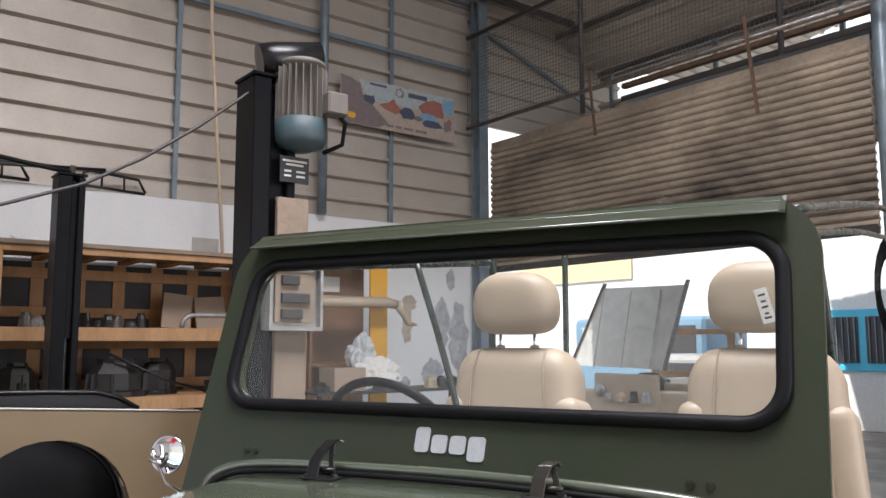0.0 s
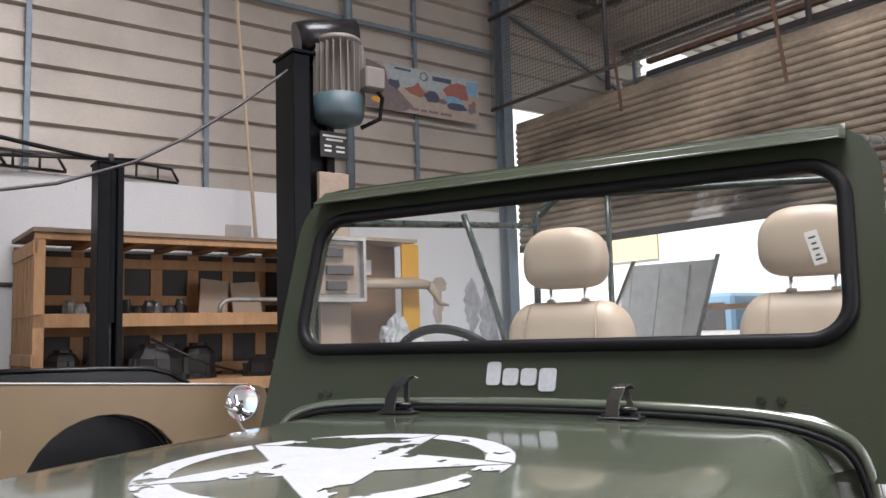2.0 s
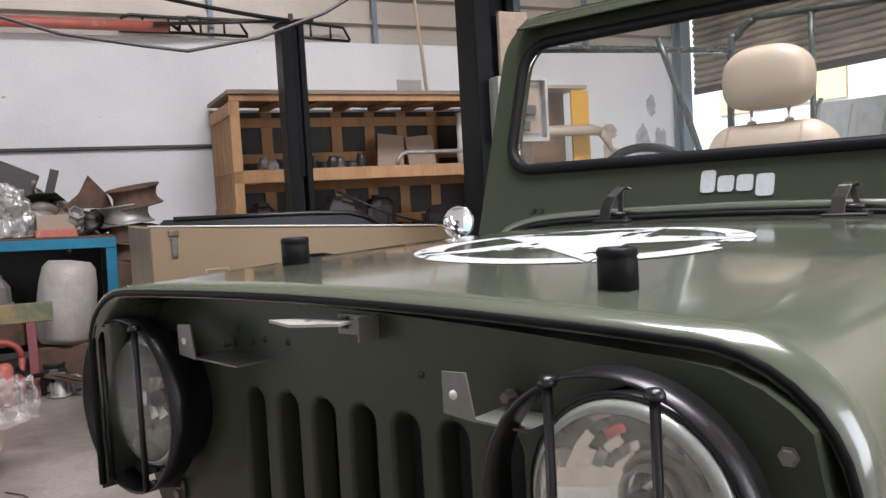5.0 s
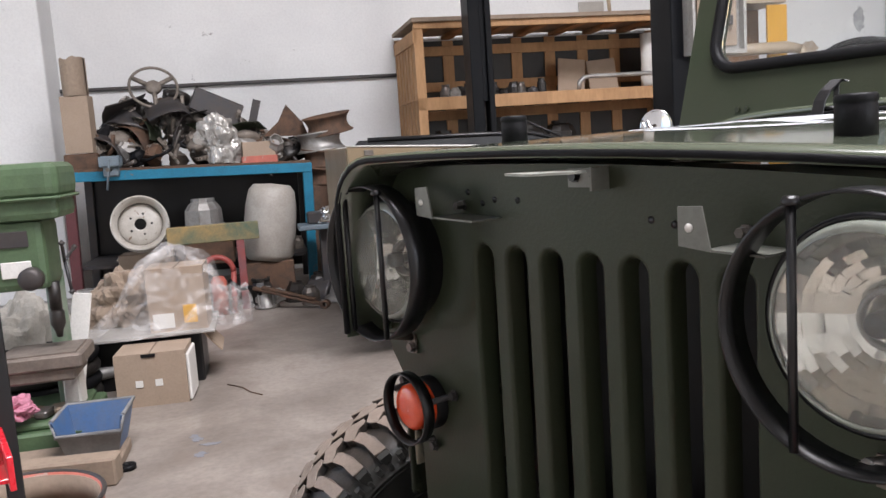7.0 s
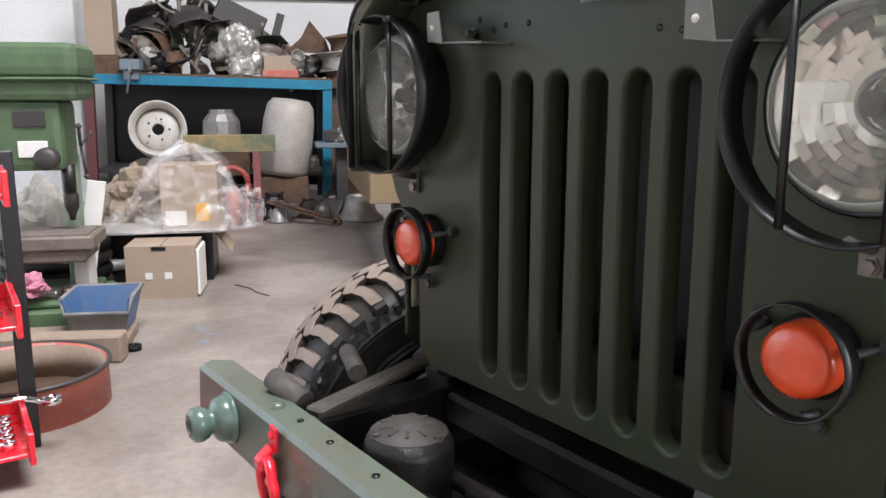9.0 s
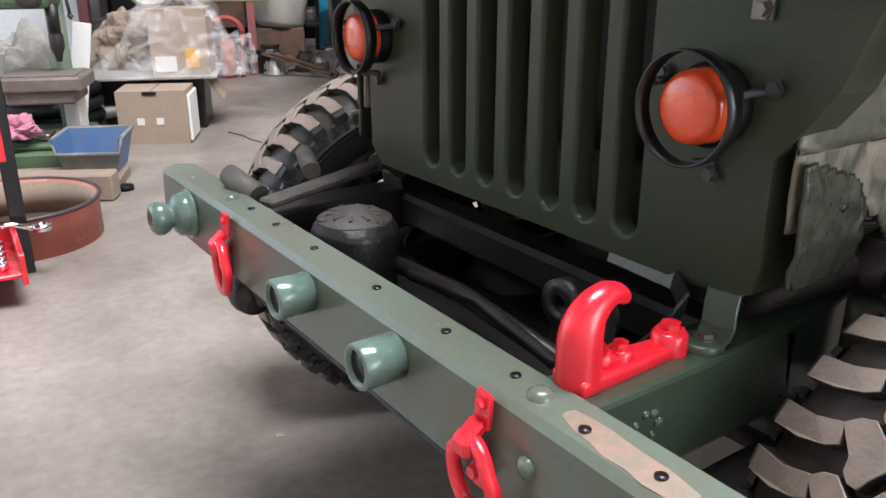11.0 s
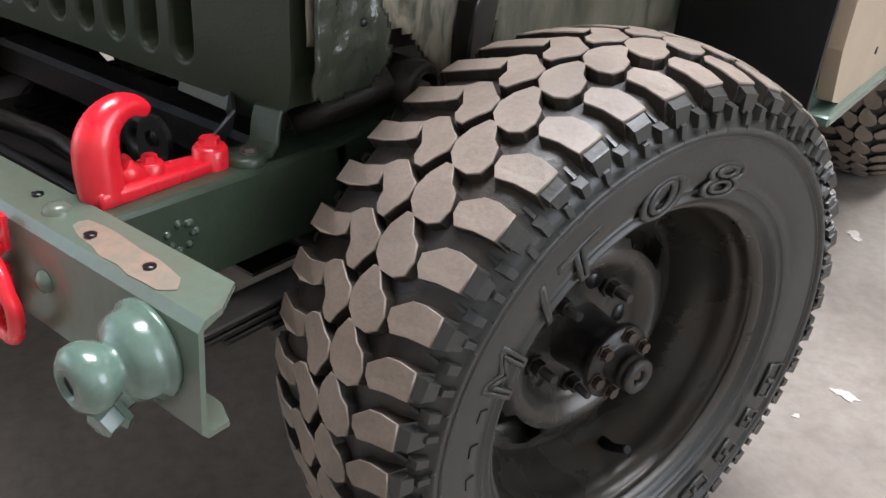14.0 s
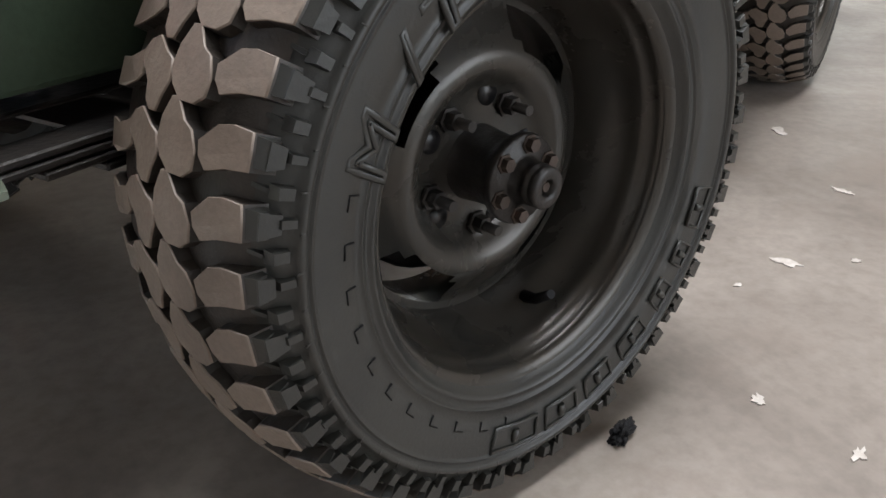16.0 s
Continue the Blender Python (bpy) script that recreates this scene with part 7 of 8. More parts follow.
part("rib", tube([on_bonnet(0.52, b) for b in (0.02, 0.5, 0.95)], 0.014, 6), BRIB, yj)
for a in (0.0, 1.0):
    part("bonnet_flange", strap([on_bonnet(a, b) + Vector((-0.03, 0, 0)) for b in (-0.01, 0.5, 1.06)], 0.09, 0.012, (1, 0, 0)), ALLOY, yj, "folded bonnet edge")
# Black slab stands for the shade inside the open bay.
part("engine_bay_shade", slab((-0.28, 0.30, 0.86), (-0.245, 1.30, 1.16), 0.02, 2), BLACK, yj, "black slab in place of the shaded engine bay")
for k in range(4):
    part("engine_piece", casting(80 + k, (0.16, 0.16, 0.20)), (ALLOY, DARKSTEEL, CREAM, ALLOY)[k], yj).location = (-0.30, 0.42 + 0.22 * k, 0.90)
part("body", join(slab((-0.25, -0.1, 0.5), (0.25, 1.7, 1.05), 0.05, 2), slab((0.25, 0.0, 0.5), (2.2, 1.6, 1.15), 0.06, 2)), CREAM, yj, "cream painted body")
part("grille", slab((-0.30, 0.25, 0.62), (-0.24, 1.35, 1.28), 0.03, 2), CREAM, yj)
part("lamp_hole", lathe([(0.0, 0), (0.09, 0), (0.095, 0.02), (0, 0.022)], 20, pose(-0.31, 1.22, 1.05, 0, -90)), ALLOY, yj)
part("engine", casting(5, (0.7, 0.6, 0.35)), GREASE, yj).location = (0.25, 0.8, 1.0)
part("screen_frame", ringplate(rounded(0, 1.3, 1.2, 1.9, 0.05, 4), rounded(0.1, 1.2, 1.28, 1.82, 0.05, 4), 0.05, pose(1.3, 0.1, 0, 0, 0, 90)), WOOD, yj)
for x, y in ((0.3, 0.0), (0.3, 1.6), (2.0, 0.0), (2.0, 1.6)):
    part("wheel", lathe([(0, -0.1), (0.2, -0.1), (0.36, -0.09), (0.37, 0), (0.36, 0.09), (0.2, 0.1), (0, 0.1)], 24, pose(x, y, 0.37, 90)), TYRE, yj)
truck = thing("blue_truck", "pale blue van parked in the sunlit yard", "van", in_room(14.2, 7.9, -0.2))
VAN = mat("pale_blue_paint", (0.17, 0.28, 0.38), 0.35, 0, (0.13, 0.22, 0.31), 3, 0.4, 60, 0.03)
part("body", join(slab((0, 0, 0.5), (1.8, 4.6, 1.3), 0.1, 3), slab((0.1, 0.9, 1.25), (1.7, 4.4, 2.25), 0.18, 3)), VAN, truck)
part("windscreen", slab((0.085, 1.1, 1.5), (0.105, 2.3, 2.05), 0.004), DARKSTEEL, truck)
part("side_glass", slab((0.085, 2.6, 1.5), (0.105, 4.1, 2.05), 0.004), PAPER, truck)
for y in (0.9, 3.7):
    part("wheel", lathe([(0, -0.1), (0.2, -0.1), (0.34, -0.09), (0.35, 0), (0.34, 0.09), (0.2, 0.1), (0, 0.1)], 24, pose(0.05, y, 0.35, 0, 90)), TYRE, truck)
car = thing("parked_car", "small silver car parked in the yard", "car", in_room(12.2, 5.9, -0.2))
part("body", join(slab((0, 0, 0.35), (1.6, 3.4, 0.95), 0.12, 3), slab((0.15, 0.7, 0.9), (1.45, 2.9, 1.5), 0.22, 3)), ALLOY, car)
part("glass", slab((0.14, 0.95, 1.0), (0.16, 2.7, 1.35), 0.004), DARKSTEEL, car)
for y in (0.7, 2.7):
    part("wheel", lathe([(0, -0.08), (0.28, -0.08), (0.3, 0), (0.28, 0.08), (0, 0.08)], 20, pose(0.03, y, 0.3, 0, 90)), TYRE, car)
coil = thing("cable_coil", "coil of dark cable hanging by the yard door", "cable coil", in_room(CORNER_U - 0.2, 2.3, 2.3))
for k in range(9):
    rr = 0.22 + 0.02 * k
    part("loop", tube([(0.01 * k, 0.45 * rr * math.cos(t), -0.34 + 1.25 * rr * math.sin(t)) for t in [i * math.tau / 20 for i in range(20)]], 0.008, 6, True), RUBBER, coil)

# ---- the junk bench along the white wall ----
bench = thing("work_bench", "blue painted steel bench heaped with jeep parts", "workbench", in_room(-1.55, 6.35, 0.075) @ pose(0, 0, 0, 0, 1.6))
part("top", slab((-0.2, -0.02, 1.085), (1.85, 0.95, 1.12), 0.004), RUST, bench, "stained steel top")
part("front_rail", slab((-0.1, -0.03, 1.02), (1.86, 0.02, 1.10), 0.004), BLUE, bench, "bright blue angle rail")
part("leg", slab((1.78, -0.02, 0), (1.86, 0.05, 1.08), 0.004), BLUE, bench)
part("leg", slab((-0.15, -0.02, 0), (-0.07, 0.05, 1.08), 0.004), mat("maroon_paint", (0.12, 0.035, 0.04), 0.5, 0, (0.08, 0.03, 0.03), 8, 0.6, 80, 0.15), bench, "maroon painted leg")
for x in (-0.15, 1.78):
    part("leg", slab((x, 0.85, 0), (x + 0.07, 0.92, 1.08), 0.004), DARKSTEEL, bench)
part("shelf", slab((-0.1, 0.1, 0.28), (1.8, 0.9, 0.31)), DARKSTEEL, bench)
# Added black sheet in place of the deep shade under the bench.
part("dark_backing", slab((-0.14, 0.925, 0.1), (1.84, 0.94, 1.085)), BLACK, bench, "added black sheet that darkens the space under the bench")


def gear_mesh(r, h, teeth):
    bm = bmesh.new()
    out = []
    for k in range(teeth * 4):
        a = k * math.tau / (teeth * 4)
        rr = r if k % 4 in (0, 1) else r * 0.86
        out.append((rr * math.cos(a), rr * math.sin(a)))
    return join(plate(out, h, pose(0, 0, h, -90)), lathe([(r * 0.3, 0), (r * 0.3, h * 1.8), (r * 0.15, h * 1.8), (r * 0.15, 0)], 16))


def bent_sheet(w, d, bend, seed):
    """A torn, bent body panel with thickness."""
    rng = random.Random(seed)
    bm = bmesh.new()
    n = 8
    rows = []
    for i in range(n + 1):
        rows.append([])
        for j in range(n + 1):
            x, y = (i / n - 0.5) * w, (j / n - 0.5) * d
            z = bend * math.sin(i / n * math.pi) + 0.25 * bend * noise.noise(Vector((x * 6 + seed, y * 6, seed)))
            rows[-1].append(bm.verts.new((x, y * (1 - 0.35 * abs(i / n - 0.5) * (seed % 3)), z)))
    for i in range(n):
        for j in range(n):
            if (i, j) in ((3, 4), (4, 4)) and seed % 2:
                continue
            bm.faces.new((rows[i][j], rows[i + 1][j], rows[i + 1][j + 1], rows[i][j + 1])).smooth = True
    geo = bmesh.ops.extrude_face_region(bm, geom=bm.faces[:])
    bmesh.ops.translate(bm, vec=(0, 0, 0.006), verts=[v for v in geo["geom"] if isinstance(v, bmesh.types.BMVert)])
    bmesh.ops.recalc_face_normals(bm, faces=bm.faces)
    return bm


def hose(seed, length):
    rng = random.Random(seed)
    p, out = Vector((0, 0, 0.02)), []
    a = rng.uniform(0, 6.28)
    for k in range(9):
        out.append(p.copy())
        a += rng.uniform(-0.8, 0.8)
        p = p + Vector((math.cos(a), math.sin(a), rng.uniform(-0.35, 0.45))) * length / 9
        p.z = max(p.z, 0.01)
    return tube(out, 0.013 + 0.012 * rng.random(), 8)


DUSTED = mat("dusty_scrap_iron", (0.25, 0.215, 0.18), 0.6, 0.3, (0.085, 0.07, 0.058), 12, 0.8, 90, 0.25)
HEAP = (DUSTED, GREASE, DUSTED, ALLOY, RUST, IRON, DUSTED, RUBBER)
def scrap(seed, place, turn=None, size=None):
    """One piece of the heap."""
    rng = random.Random(seed)
    k = rng.choice("cccccgghspptt")
    m = rng.choice(HEAP)
    s = size or rng.uniform(0.12, 0.26)
    mm = Matrix.Translation(place) @ Euler((rng.uniform(-0.9, 0.9), rng.uniform(-0.9, 0.9), rng.uniform(0, 6.28))).to_matrix().to_4x4()
    if k == "c":
        return solo("scrap_casting", casting(seed, (s, s * 0.9, s)), m, "greasy machine casting in the heap of jeep parts", "machine part", mm, "heap of jeep parts")
    if k == "g":
        return solo("gear_wheel", gear_mesh(s * 0.55, 0.03, 22), m, "oily steel gear wheel in the heap of jeep parts", "gear", mm, "heap of jeep parts")
    if k == "h":
        return solo("rubber_hose", hose(seed, s * 3.5), rng.choice((RUBBER, GREASE)), "twisted black hose in the heap of jeep parts", "hose", mm, "heap of jeep parts")
    if k == "s":
        return solo("body_panel", bent_sheet(s * 2.2, s * 1.6, s * 0.5, seed), rng.choice((DARKSTEEL, RUST, GREEN)), "bent sheet-metal panel in the heap of jeep parts", "panel", mm, "heap of jeep parts")
    if k == "p":
        return solo("steel_pipe", tube([(-s * 1.4, 0, 0), (s * 0.6, 0, 0), (s * 1.2, 0, s * 0.5)], 0.018, 10), m, "bent steel pipe in the heap of jeep parts", "pipe", mm, "heap of jeep parts")
    return solo("drum_cover", lathe([(0, 0), (s * 0.6, 0), (s * 0.62, 0.05), (s * 0.5, 0.06), (s * 0.3, 0.09), (0, 0.09)], 22), m, "round steel cover in the heap of jeep parts", "cover", mm, "heap of jeep parts")


rng = random.Random(21)
CREST = ((-1.50, 1.50), (-1.33, 1.62), (-1.09, 1.74), (-0.74, 1.80), (-0.50, 1.66), (-0.24, 1.52), (0.05, 1.38), (0.28, 1.24))
def crest(u):
    for (a, h), (b, g) in zip(CREST, CREST[1:]):
        if u <= b:
            return h + (g - h) * max(0, u - a) / (b - a)
    return CREST[-1][1]


for k in range(180):
    u = rng.uniform(-1.42, 0.22)
    f = rng.random()
    deep = rng.random()
    top = crest(u)
    z = 1.20 + (top - 1.26) * f
    v = 6.42 + 0.45 * f + 0.35 * deep * (1 - f)
    scrap(200 + k, room(u, v, z), size=rng.uniform(0.10, 0.24))
solo("steering_wheel_spare", join(tube([(0.20 * math.cos(t), 0.20 * math.sin(t), 0) for t in [k * math.tau / 32 for k in range(32)]], 0.013, 8, True), *[tube([(0.02 * math.cos(a), 0.02 * math.sin(a), 0), (0.195 * math.cos(a), 0.195 * math.sin(a), 0)], 0.02, 8) for a in (0.5, 2.6, 4.7)], lathe([(0, -0.01), (0.07, -0.01), (0.06, 0.02), (0, 0.02)], 18)), DUSTED, "old dusty steering wheel on top of the heap", "steering wheel", in_room(-0.93, 6.75, 1.86) @ pose(0, 0, 0, 62, 0, 12))
solo("dashboard_shell", bent_sheet(0.42, 0.34, 0.13, 4), DARKSTEEL, "dark moulded dashboard shell on the heap", "panel", in_room(-0.80, 6.65, 1.58) @ pose(0, 0, 0, 25, 8, 20))
solo("heater_panel", join(box((0.44, 0.05, 0.20), (0, 0, 0), (0, 25, 0), 0.01), box((0.40, 0.16, 0.02), (0.02, 0.06, 0.07), (0, 25, 0), 0.004)), DARKSTEEL, "dark angled dashboard panel on the heap", "panel", in_room(-0.42, 6.7, 1.66, 10))
solo("foil_bag", crumple((0.32, 0.24, 0.40), 9, amp=0.16), mat("silver_film", (0.46, 0.44, 0.41), 0.3, 0.4, (0.25, 0.235, 0.215), 9, 0.6, 40, 0.3), "crumpled silver plastic bag on the bench heap", "bag", in_room(-0.42, 6.48, 1.17))
carton("parts_carton", (0.27, 0.22, 0.20), in_room(-0.10, 6.48, 1.125, 4), "small cardboard box with a red base on the bench")
solo("red_tray", join(slab((-0.15, -0.125, 0), (0.15, 0.125, 0.09), 0.004)), ORANGE_PAINT, "red tray under the cardboard box on the bench", "tray", in_room(-0.10, 6.48, 1.121, 4))
solo("flat_bar", box((0.07, 0.015, 0.24), (0, 0, 0.12), (0, 16, 0), 0.002), DARKSTEEL, "dark flat bar standing in the heap", "bar", in_room(-0.1, 6.75, 1.47))
solo("bracket_plate", join(plate([(0, 0), (0.40, -0.02), (0.36, 0.10), (0.22, 0.27), (0.14, 0.12)], 0.012)), RUST, "triangular steel bracket plate in the heap", "bracket", in_room(-0.04, 6.72, 1.38))
carton("tall_carton", (0.22, 0.16, 0.46), in_room(-1.53, 6.55, 1.33, -6), "tall worn cardboard carton on the bench end")
solo("carton_stand", slab((-0.13, -0.11, 0), (0.13, 0.11, 0.205), 0.01), RUST, "rusty steel block under the cardboard carton", "block", in_room(-1.53, 6.55, 1.12))
def curled_sheet(r, h, turn, thick=0.006):
    """A sheet curled into an open roll with a ragged top."""
    bm, rows = bmesh.new(), []
    for i in range(25):
        a = radians(turn * i / 24)
        rr = r * (1 - 0.18 * i / 24)
        top = h * (0.86 + 0.14 * noise.noise(Vector((i * 0.4, 2, 1))))
        rows.append([bm.verts.new((q * math.cos(a), q * math.sin(a), z)) for q, z in ((rr, 0), (rr, top), (rr - thick, top), (rr - thick, 0))])
    for a, b in zip(rows, rows[1:]):
        for k in range(4):
            bm.faces.new((a[k], b[k], b[(k + 1) % 4], a[(k + 1) % 4]))
    bm.faces.new(rows[0])
    bm.faces.new(rows[-1][::-1])
    bmesh.ops.recalc_face_normals(bm, faces=bm.faces)
    return bm


solo("paper_roll", curled_sheet(0.105, 0.36, 430), PLY, "torn brown cardboard roll on the cardboard carton", "roll", in_room(-1.53, 6.55, 1.80))
bv = thing("bench_vice", "grey bench vice with a hanging cloth on the bench", "vice", in_room(-1.28, 6.33, 1.12))
part("body", join(slab((-0.06, -0.08, 0), (0.06, 0.12, 0.10), 0.012), slab((-0.08, -0.12, 0.08), (0.08, -0.05, 0.17), 0.01), slab((-0.08, 0.0, 0.08), (0.08, 0.08, 0.17), 0.01)), BLUEGREY, bv)
part("screw", along((0, -0.22, 0.06), (0, 0.0, 0.06), 0.016, 10), IRON, bv)
part("handle", along((-0.02, -0.21, -0.10), (0.02, -0.21, 0.14), 0.009, 8), BLUEGREY, bv)
for k, (u, v, z, t) in enumerate(((0.50, 6.62, 0.92, 0), (0.47, 6.62, 1.06, 6), (0.46, 6.62, 1.22, -5), (0.54, 6.60, 1.37, -9))):
    steel_rim(in_room(u, v, z, 30 * k) @ pose(0, 0, 0, t, t * 0.6, 0), RUST if k != 2 else ALLOY, "rusty steel wheel rim stacked beside the bench", "stacked wheel rims", False)
part("rim_stand", slab((0.28, 6.42, 0), (0.68, 6.82, 0.92), 0.02), RUST, thing("rim_stand", "rusty steel stand under the stacked rims", "stand", in_room(0, 0)))
steel_rim(in_room(0.66, 6.30, 0.95, 40) @ pose(0, 0, 0, 80, 0, 0), PAPER, "pale painted wheel rim leaning on the stack")
RIMWHITE = mat("dirty_white_enamel", (0.52, 0.49, 0.44), 0.45, 0, (0.36, 0.32, 0.27), 6, 0.7, 90, 0.12, spots=(0.17, 0.12, 0.085), spot_scale=16, spot_level=0.62)
steel_rim(in_room(-1.07, 6.08, 0.72, 4) @ pose(0, -0.02, 0, 78, 0, 0), RIMWHITE, "white painted steel wheel rim leaning under the bench")
carton("rim_box", (0.4, 0.3, 0.48), in_room(-1.07, 6.22, 0.0, 0), "worn cardboard box under the bench")
solo("gearbox_housing", casting(301, (0.36, 0.32, 0.34)), ALLOY, "grey alloy gearbox housing under the bench", "gearbox", in_room(-0.60, 6.45, 0.62, 40))
solo("gearbox_crate", slab((-0.22, -0.2, 0.31), (0.22, 0.2, 0.62), 0.01), RUST, "dark crate on the bench's lower shelf", "crate", in_room(-0.60, 6.6))
drumt = thing("plastic_tank", "dirty white round plastic tank leaning under the bench", "tank", in_room(-0.10, 6.12, 0.34) @ pose(0, 0, 0, 0, 8, 20))
part("shell", lathe([(0, 0), (0.17, 0.0), (0.205, 0.05), (0.215, 0.25), (0.21, 0.45), (0.19, 0.58), (0.15, 0.63), (0, 0.64)], 32), mat("dirty_white_plastic", (0.44, 0.41, 0.37), 0.5, 0, (0.29, 0.26, 0.22), 4, 0.8, 60, 0.04), drumt)
solo("tank_crate", slab((-0.2, -0.16, 0), (0.2, 0.16, 0.34), 0.01), RUST, "dark crate under the plastic tank", "crate", in_room(-0.10, 6.14))
jackb = thing("yellow_bar_stand", "worn yellow and green steel stand in front of the bench", "stand", in_room(-0.52, 5.82))
part("beam", slab((-0.34, -0.03, 0.56), (0.36, 0.03, 0.70), 0.006), mat("worn_yellow_green", (0.42, 0.27, 0.10), 0.6, 0, (0.06, 0.12, 0.09), 4, 0.95, 60, 0.1), jackb)
part("post", slab((0.18, -0.025, 0.0), (0.24, 0.025, 0.60), 0.004), mat("old_red_paint", (0.30, 0.075, 0.07), 0.55, 0, (0.16, 0.09, 0.10), 7, 0.8, 80, 0.15), jackb, "faded red post")
part("post", slab((-0.28, -0.025, 0.0), (-0.22, 0.025, 0.60), 0.004), DARKSTEEL, jackb)
trolley = thing("trolley_jack", "small red hydraulic jack on the floor", "jack", in_room(-0.50, 5.70))
part("frame", join(tube(arc((0, 0, 0.33), 0.12, 0, 180, 12, "y"), 0.022, 8), along((-0.12, 0, 0.33), (-0.10, 0, 0.0), 0.022, 8), along((0.12, 0, 0.33), (0.10, 0, 0.0), 0.022, 8)), mat("faded_red", (0.36, 0.06, 0.05), 0.5, 0, (0.22, 0.05, 0.04), 9, 0.6, 80, 0.15), trolley)
part("ram", lathe([(0, 0), (0.06, 0), (0.062, 0.26), (0.04, 0.30), (0, 0.30)], 20), ORANGE_PAINT, trolley)
for k, (u, v, s, m) in enumerate(((-0.15, 5.78, 0.20, ALLOY), (-0.18, 5.95, 0.24, GREASE), (0.10, 5.95, 0.2, GREASE), (-1.1, 5.7, 0.26, GREASE), (-1.35, 5.6, 0.3, DARKSTEEL), (0.3, 6.1, 0.25, GREASE), (-0.75, 5.65, 0.24, RUST), (-1.5, 5.9, 0.3, ALLOY), (-0.3, 6.25, 0.3, DARKSTEEL), (-0.95, 5.4, 0.22, GREASE), (0.2, 5.75, 0.16, IRON))):
    solo("scrap_casting", casting(330 + k, (s, s, s * 1.1)), m, "greasy machine casting on the floor before the bench", "machine part", in_room(u, v, 0, 60 * k), "castings on the floor")
solo("leaf_spring", join(box((0.6, 0.05, 0.02), (0, 0, 0.10), (0, 14, 0), 0.003), box((0.45, 0.05, 0.015), (0, 0, 0.125), (0, 14, 0), 0.003), lathe([(0.02, -0.03), (0.035, -0.03), (0.035, 0.03), (0.02, 0.03)], 14, pose(0.30, 0, 0.03, 90), True, True)), RUST, "rusty leaf spring lying on the floor", "leaf spring", in_room(0.02, 5.62, 0.0, -25))
solo("bell_housing", lathe([(0.10, 0.0), (0.19, 0.0), (0.19, 0.03), (0.15, 0.05), (0.12, 0.14), (0.10, 0.20), (0.08, 0.20), (0.08, 0.14)], 28, None, True, True), ALLOY, "alloy bell housing lying on the floor", "bell housing", in_room(0.50, 5.78, 0.0))
vs = thing("small_stand", "dark steel stand holding a blue vice beside the bench", "stand", in_room(0.38, 6.02))
part("column", slab((-0.05, -0.05, 0), (0.05, 0.05, 0.60), 0.005), DARKSTEEL, vs)
part("tray", slab((-0.22, -0.16, 0.58), (0.22, 0.16, 0.62), 0.006), BLUEGREY, vs)
part("jaw", slab((-0.14, -0.06, 0.62), (0.10, 0.06, 0.72), 0.012), DARKSTEEL, vs)
solo("foil_wrap", crumple((0.22, 0.18, 0.12), 15, amp=0.2), CHROME, "crumpled foil on the small stand", "foil", in_room(0.45, 6.0, 0.62))
for k in range(10):
    solo("scrap_casting", casting(360 + k, (0.14, 0.14, 0.16)), HEAP[k % 7], "greasy machine part under the bench", "machine part", in_room(-1.35 + k * 0.17, 6.75 + 0.08 * (k % 2), 0.31, 47 * k), "parts under the bench")
for k in range(14):
    scrap(500 + k, room(rng.uniform(-1.3, 0.35), rng.uniform(5.75, 6.3), 0.06), size=0.13)

# low table with a bagged box
lowt = thing("low_platform", "low dark platform carrying a bagged cardboard box", "table", in_room(-0.80, 3.92))
part("top", slab((-0.35, -0.25, 0.284), (0.36, 0.30, 0.30), 0.003), mat("grey_board", (0.36, 0.34, 0.31), 0.6, 0, (0.24, 0.22, 0.20), 6, 0.7, 60, 0.1), lowt)
part("skirt", slab((-0.26, -0.16, 0.0), (0.28, 0.24, 0.284), 0.01), BLACK, lowt)
part("flap", box((0.16, 0.30, 0.008), (0.33, 0.0, 0.22), (0, 50, 0)), CARD, lowt)
bagbox = carton("bagged_carton", (0.30, 0.26, 0.34), in_room(-0.62, 3.86, 0.30, -3), "cardboard box with paper labels inside a clear plastic bag")
part("paper_label", slab((-0.13, -0.134, 0.02), (-0.02, -0.131, 0.10)), PAPER, bagbox)
part("yellow_label", slab((0.03, -0.134, 0.04), (0.10, -0.131, 0.14)), YELLOW, bagbox)
FILM = bpy.data.materials.new("clear_film")
FILM.use_nodes = True
fb = FILM.node_tree.nodes["Principled BSDF"]
fb.inputs["Base Color"].default_value = (0.82, 0.80, 0.78, 1)
fb.inputs["Roughness"].default_value = 0.22
ftree = FILM.node_tree
# Alpha noise paints pale glints along the film's creases.
fnoise, framp = ftree.nodes.new("ShaderNodeTexNoise"), ftree.nodes.new("ShaderNodeMapRange")
fnoise.inputs["Scale"].default_value, fnoise.inputs["Detail"].default_value, fnoise.inputs["Distortion"].default_value = 5.0, 4.0, 1.2
framp.inputs[1].default_value, framp.inputs[2].default_value, framp.inputs[3].default_value, framp.inputs[4].default_value = 0.46, 0.72, 0.06, 0.36
ftree.links.new(fnoise.outputs[0], framp.inputs[0])
ftree.links.new(framp.outputs[0], fb.inputs["Alpha"])
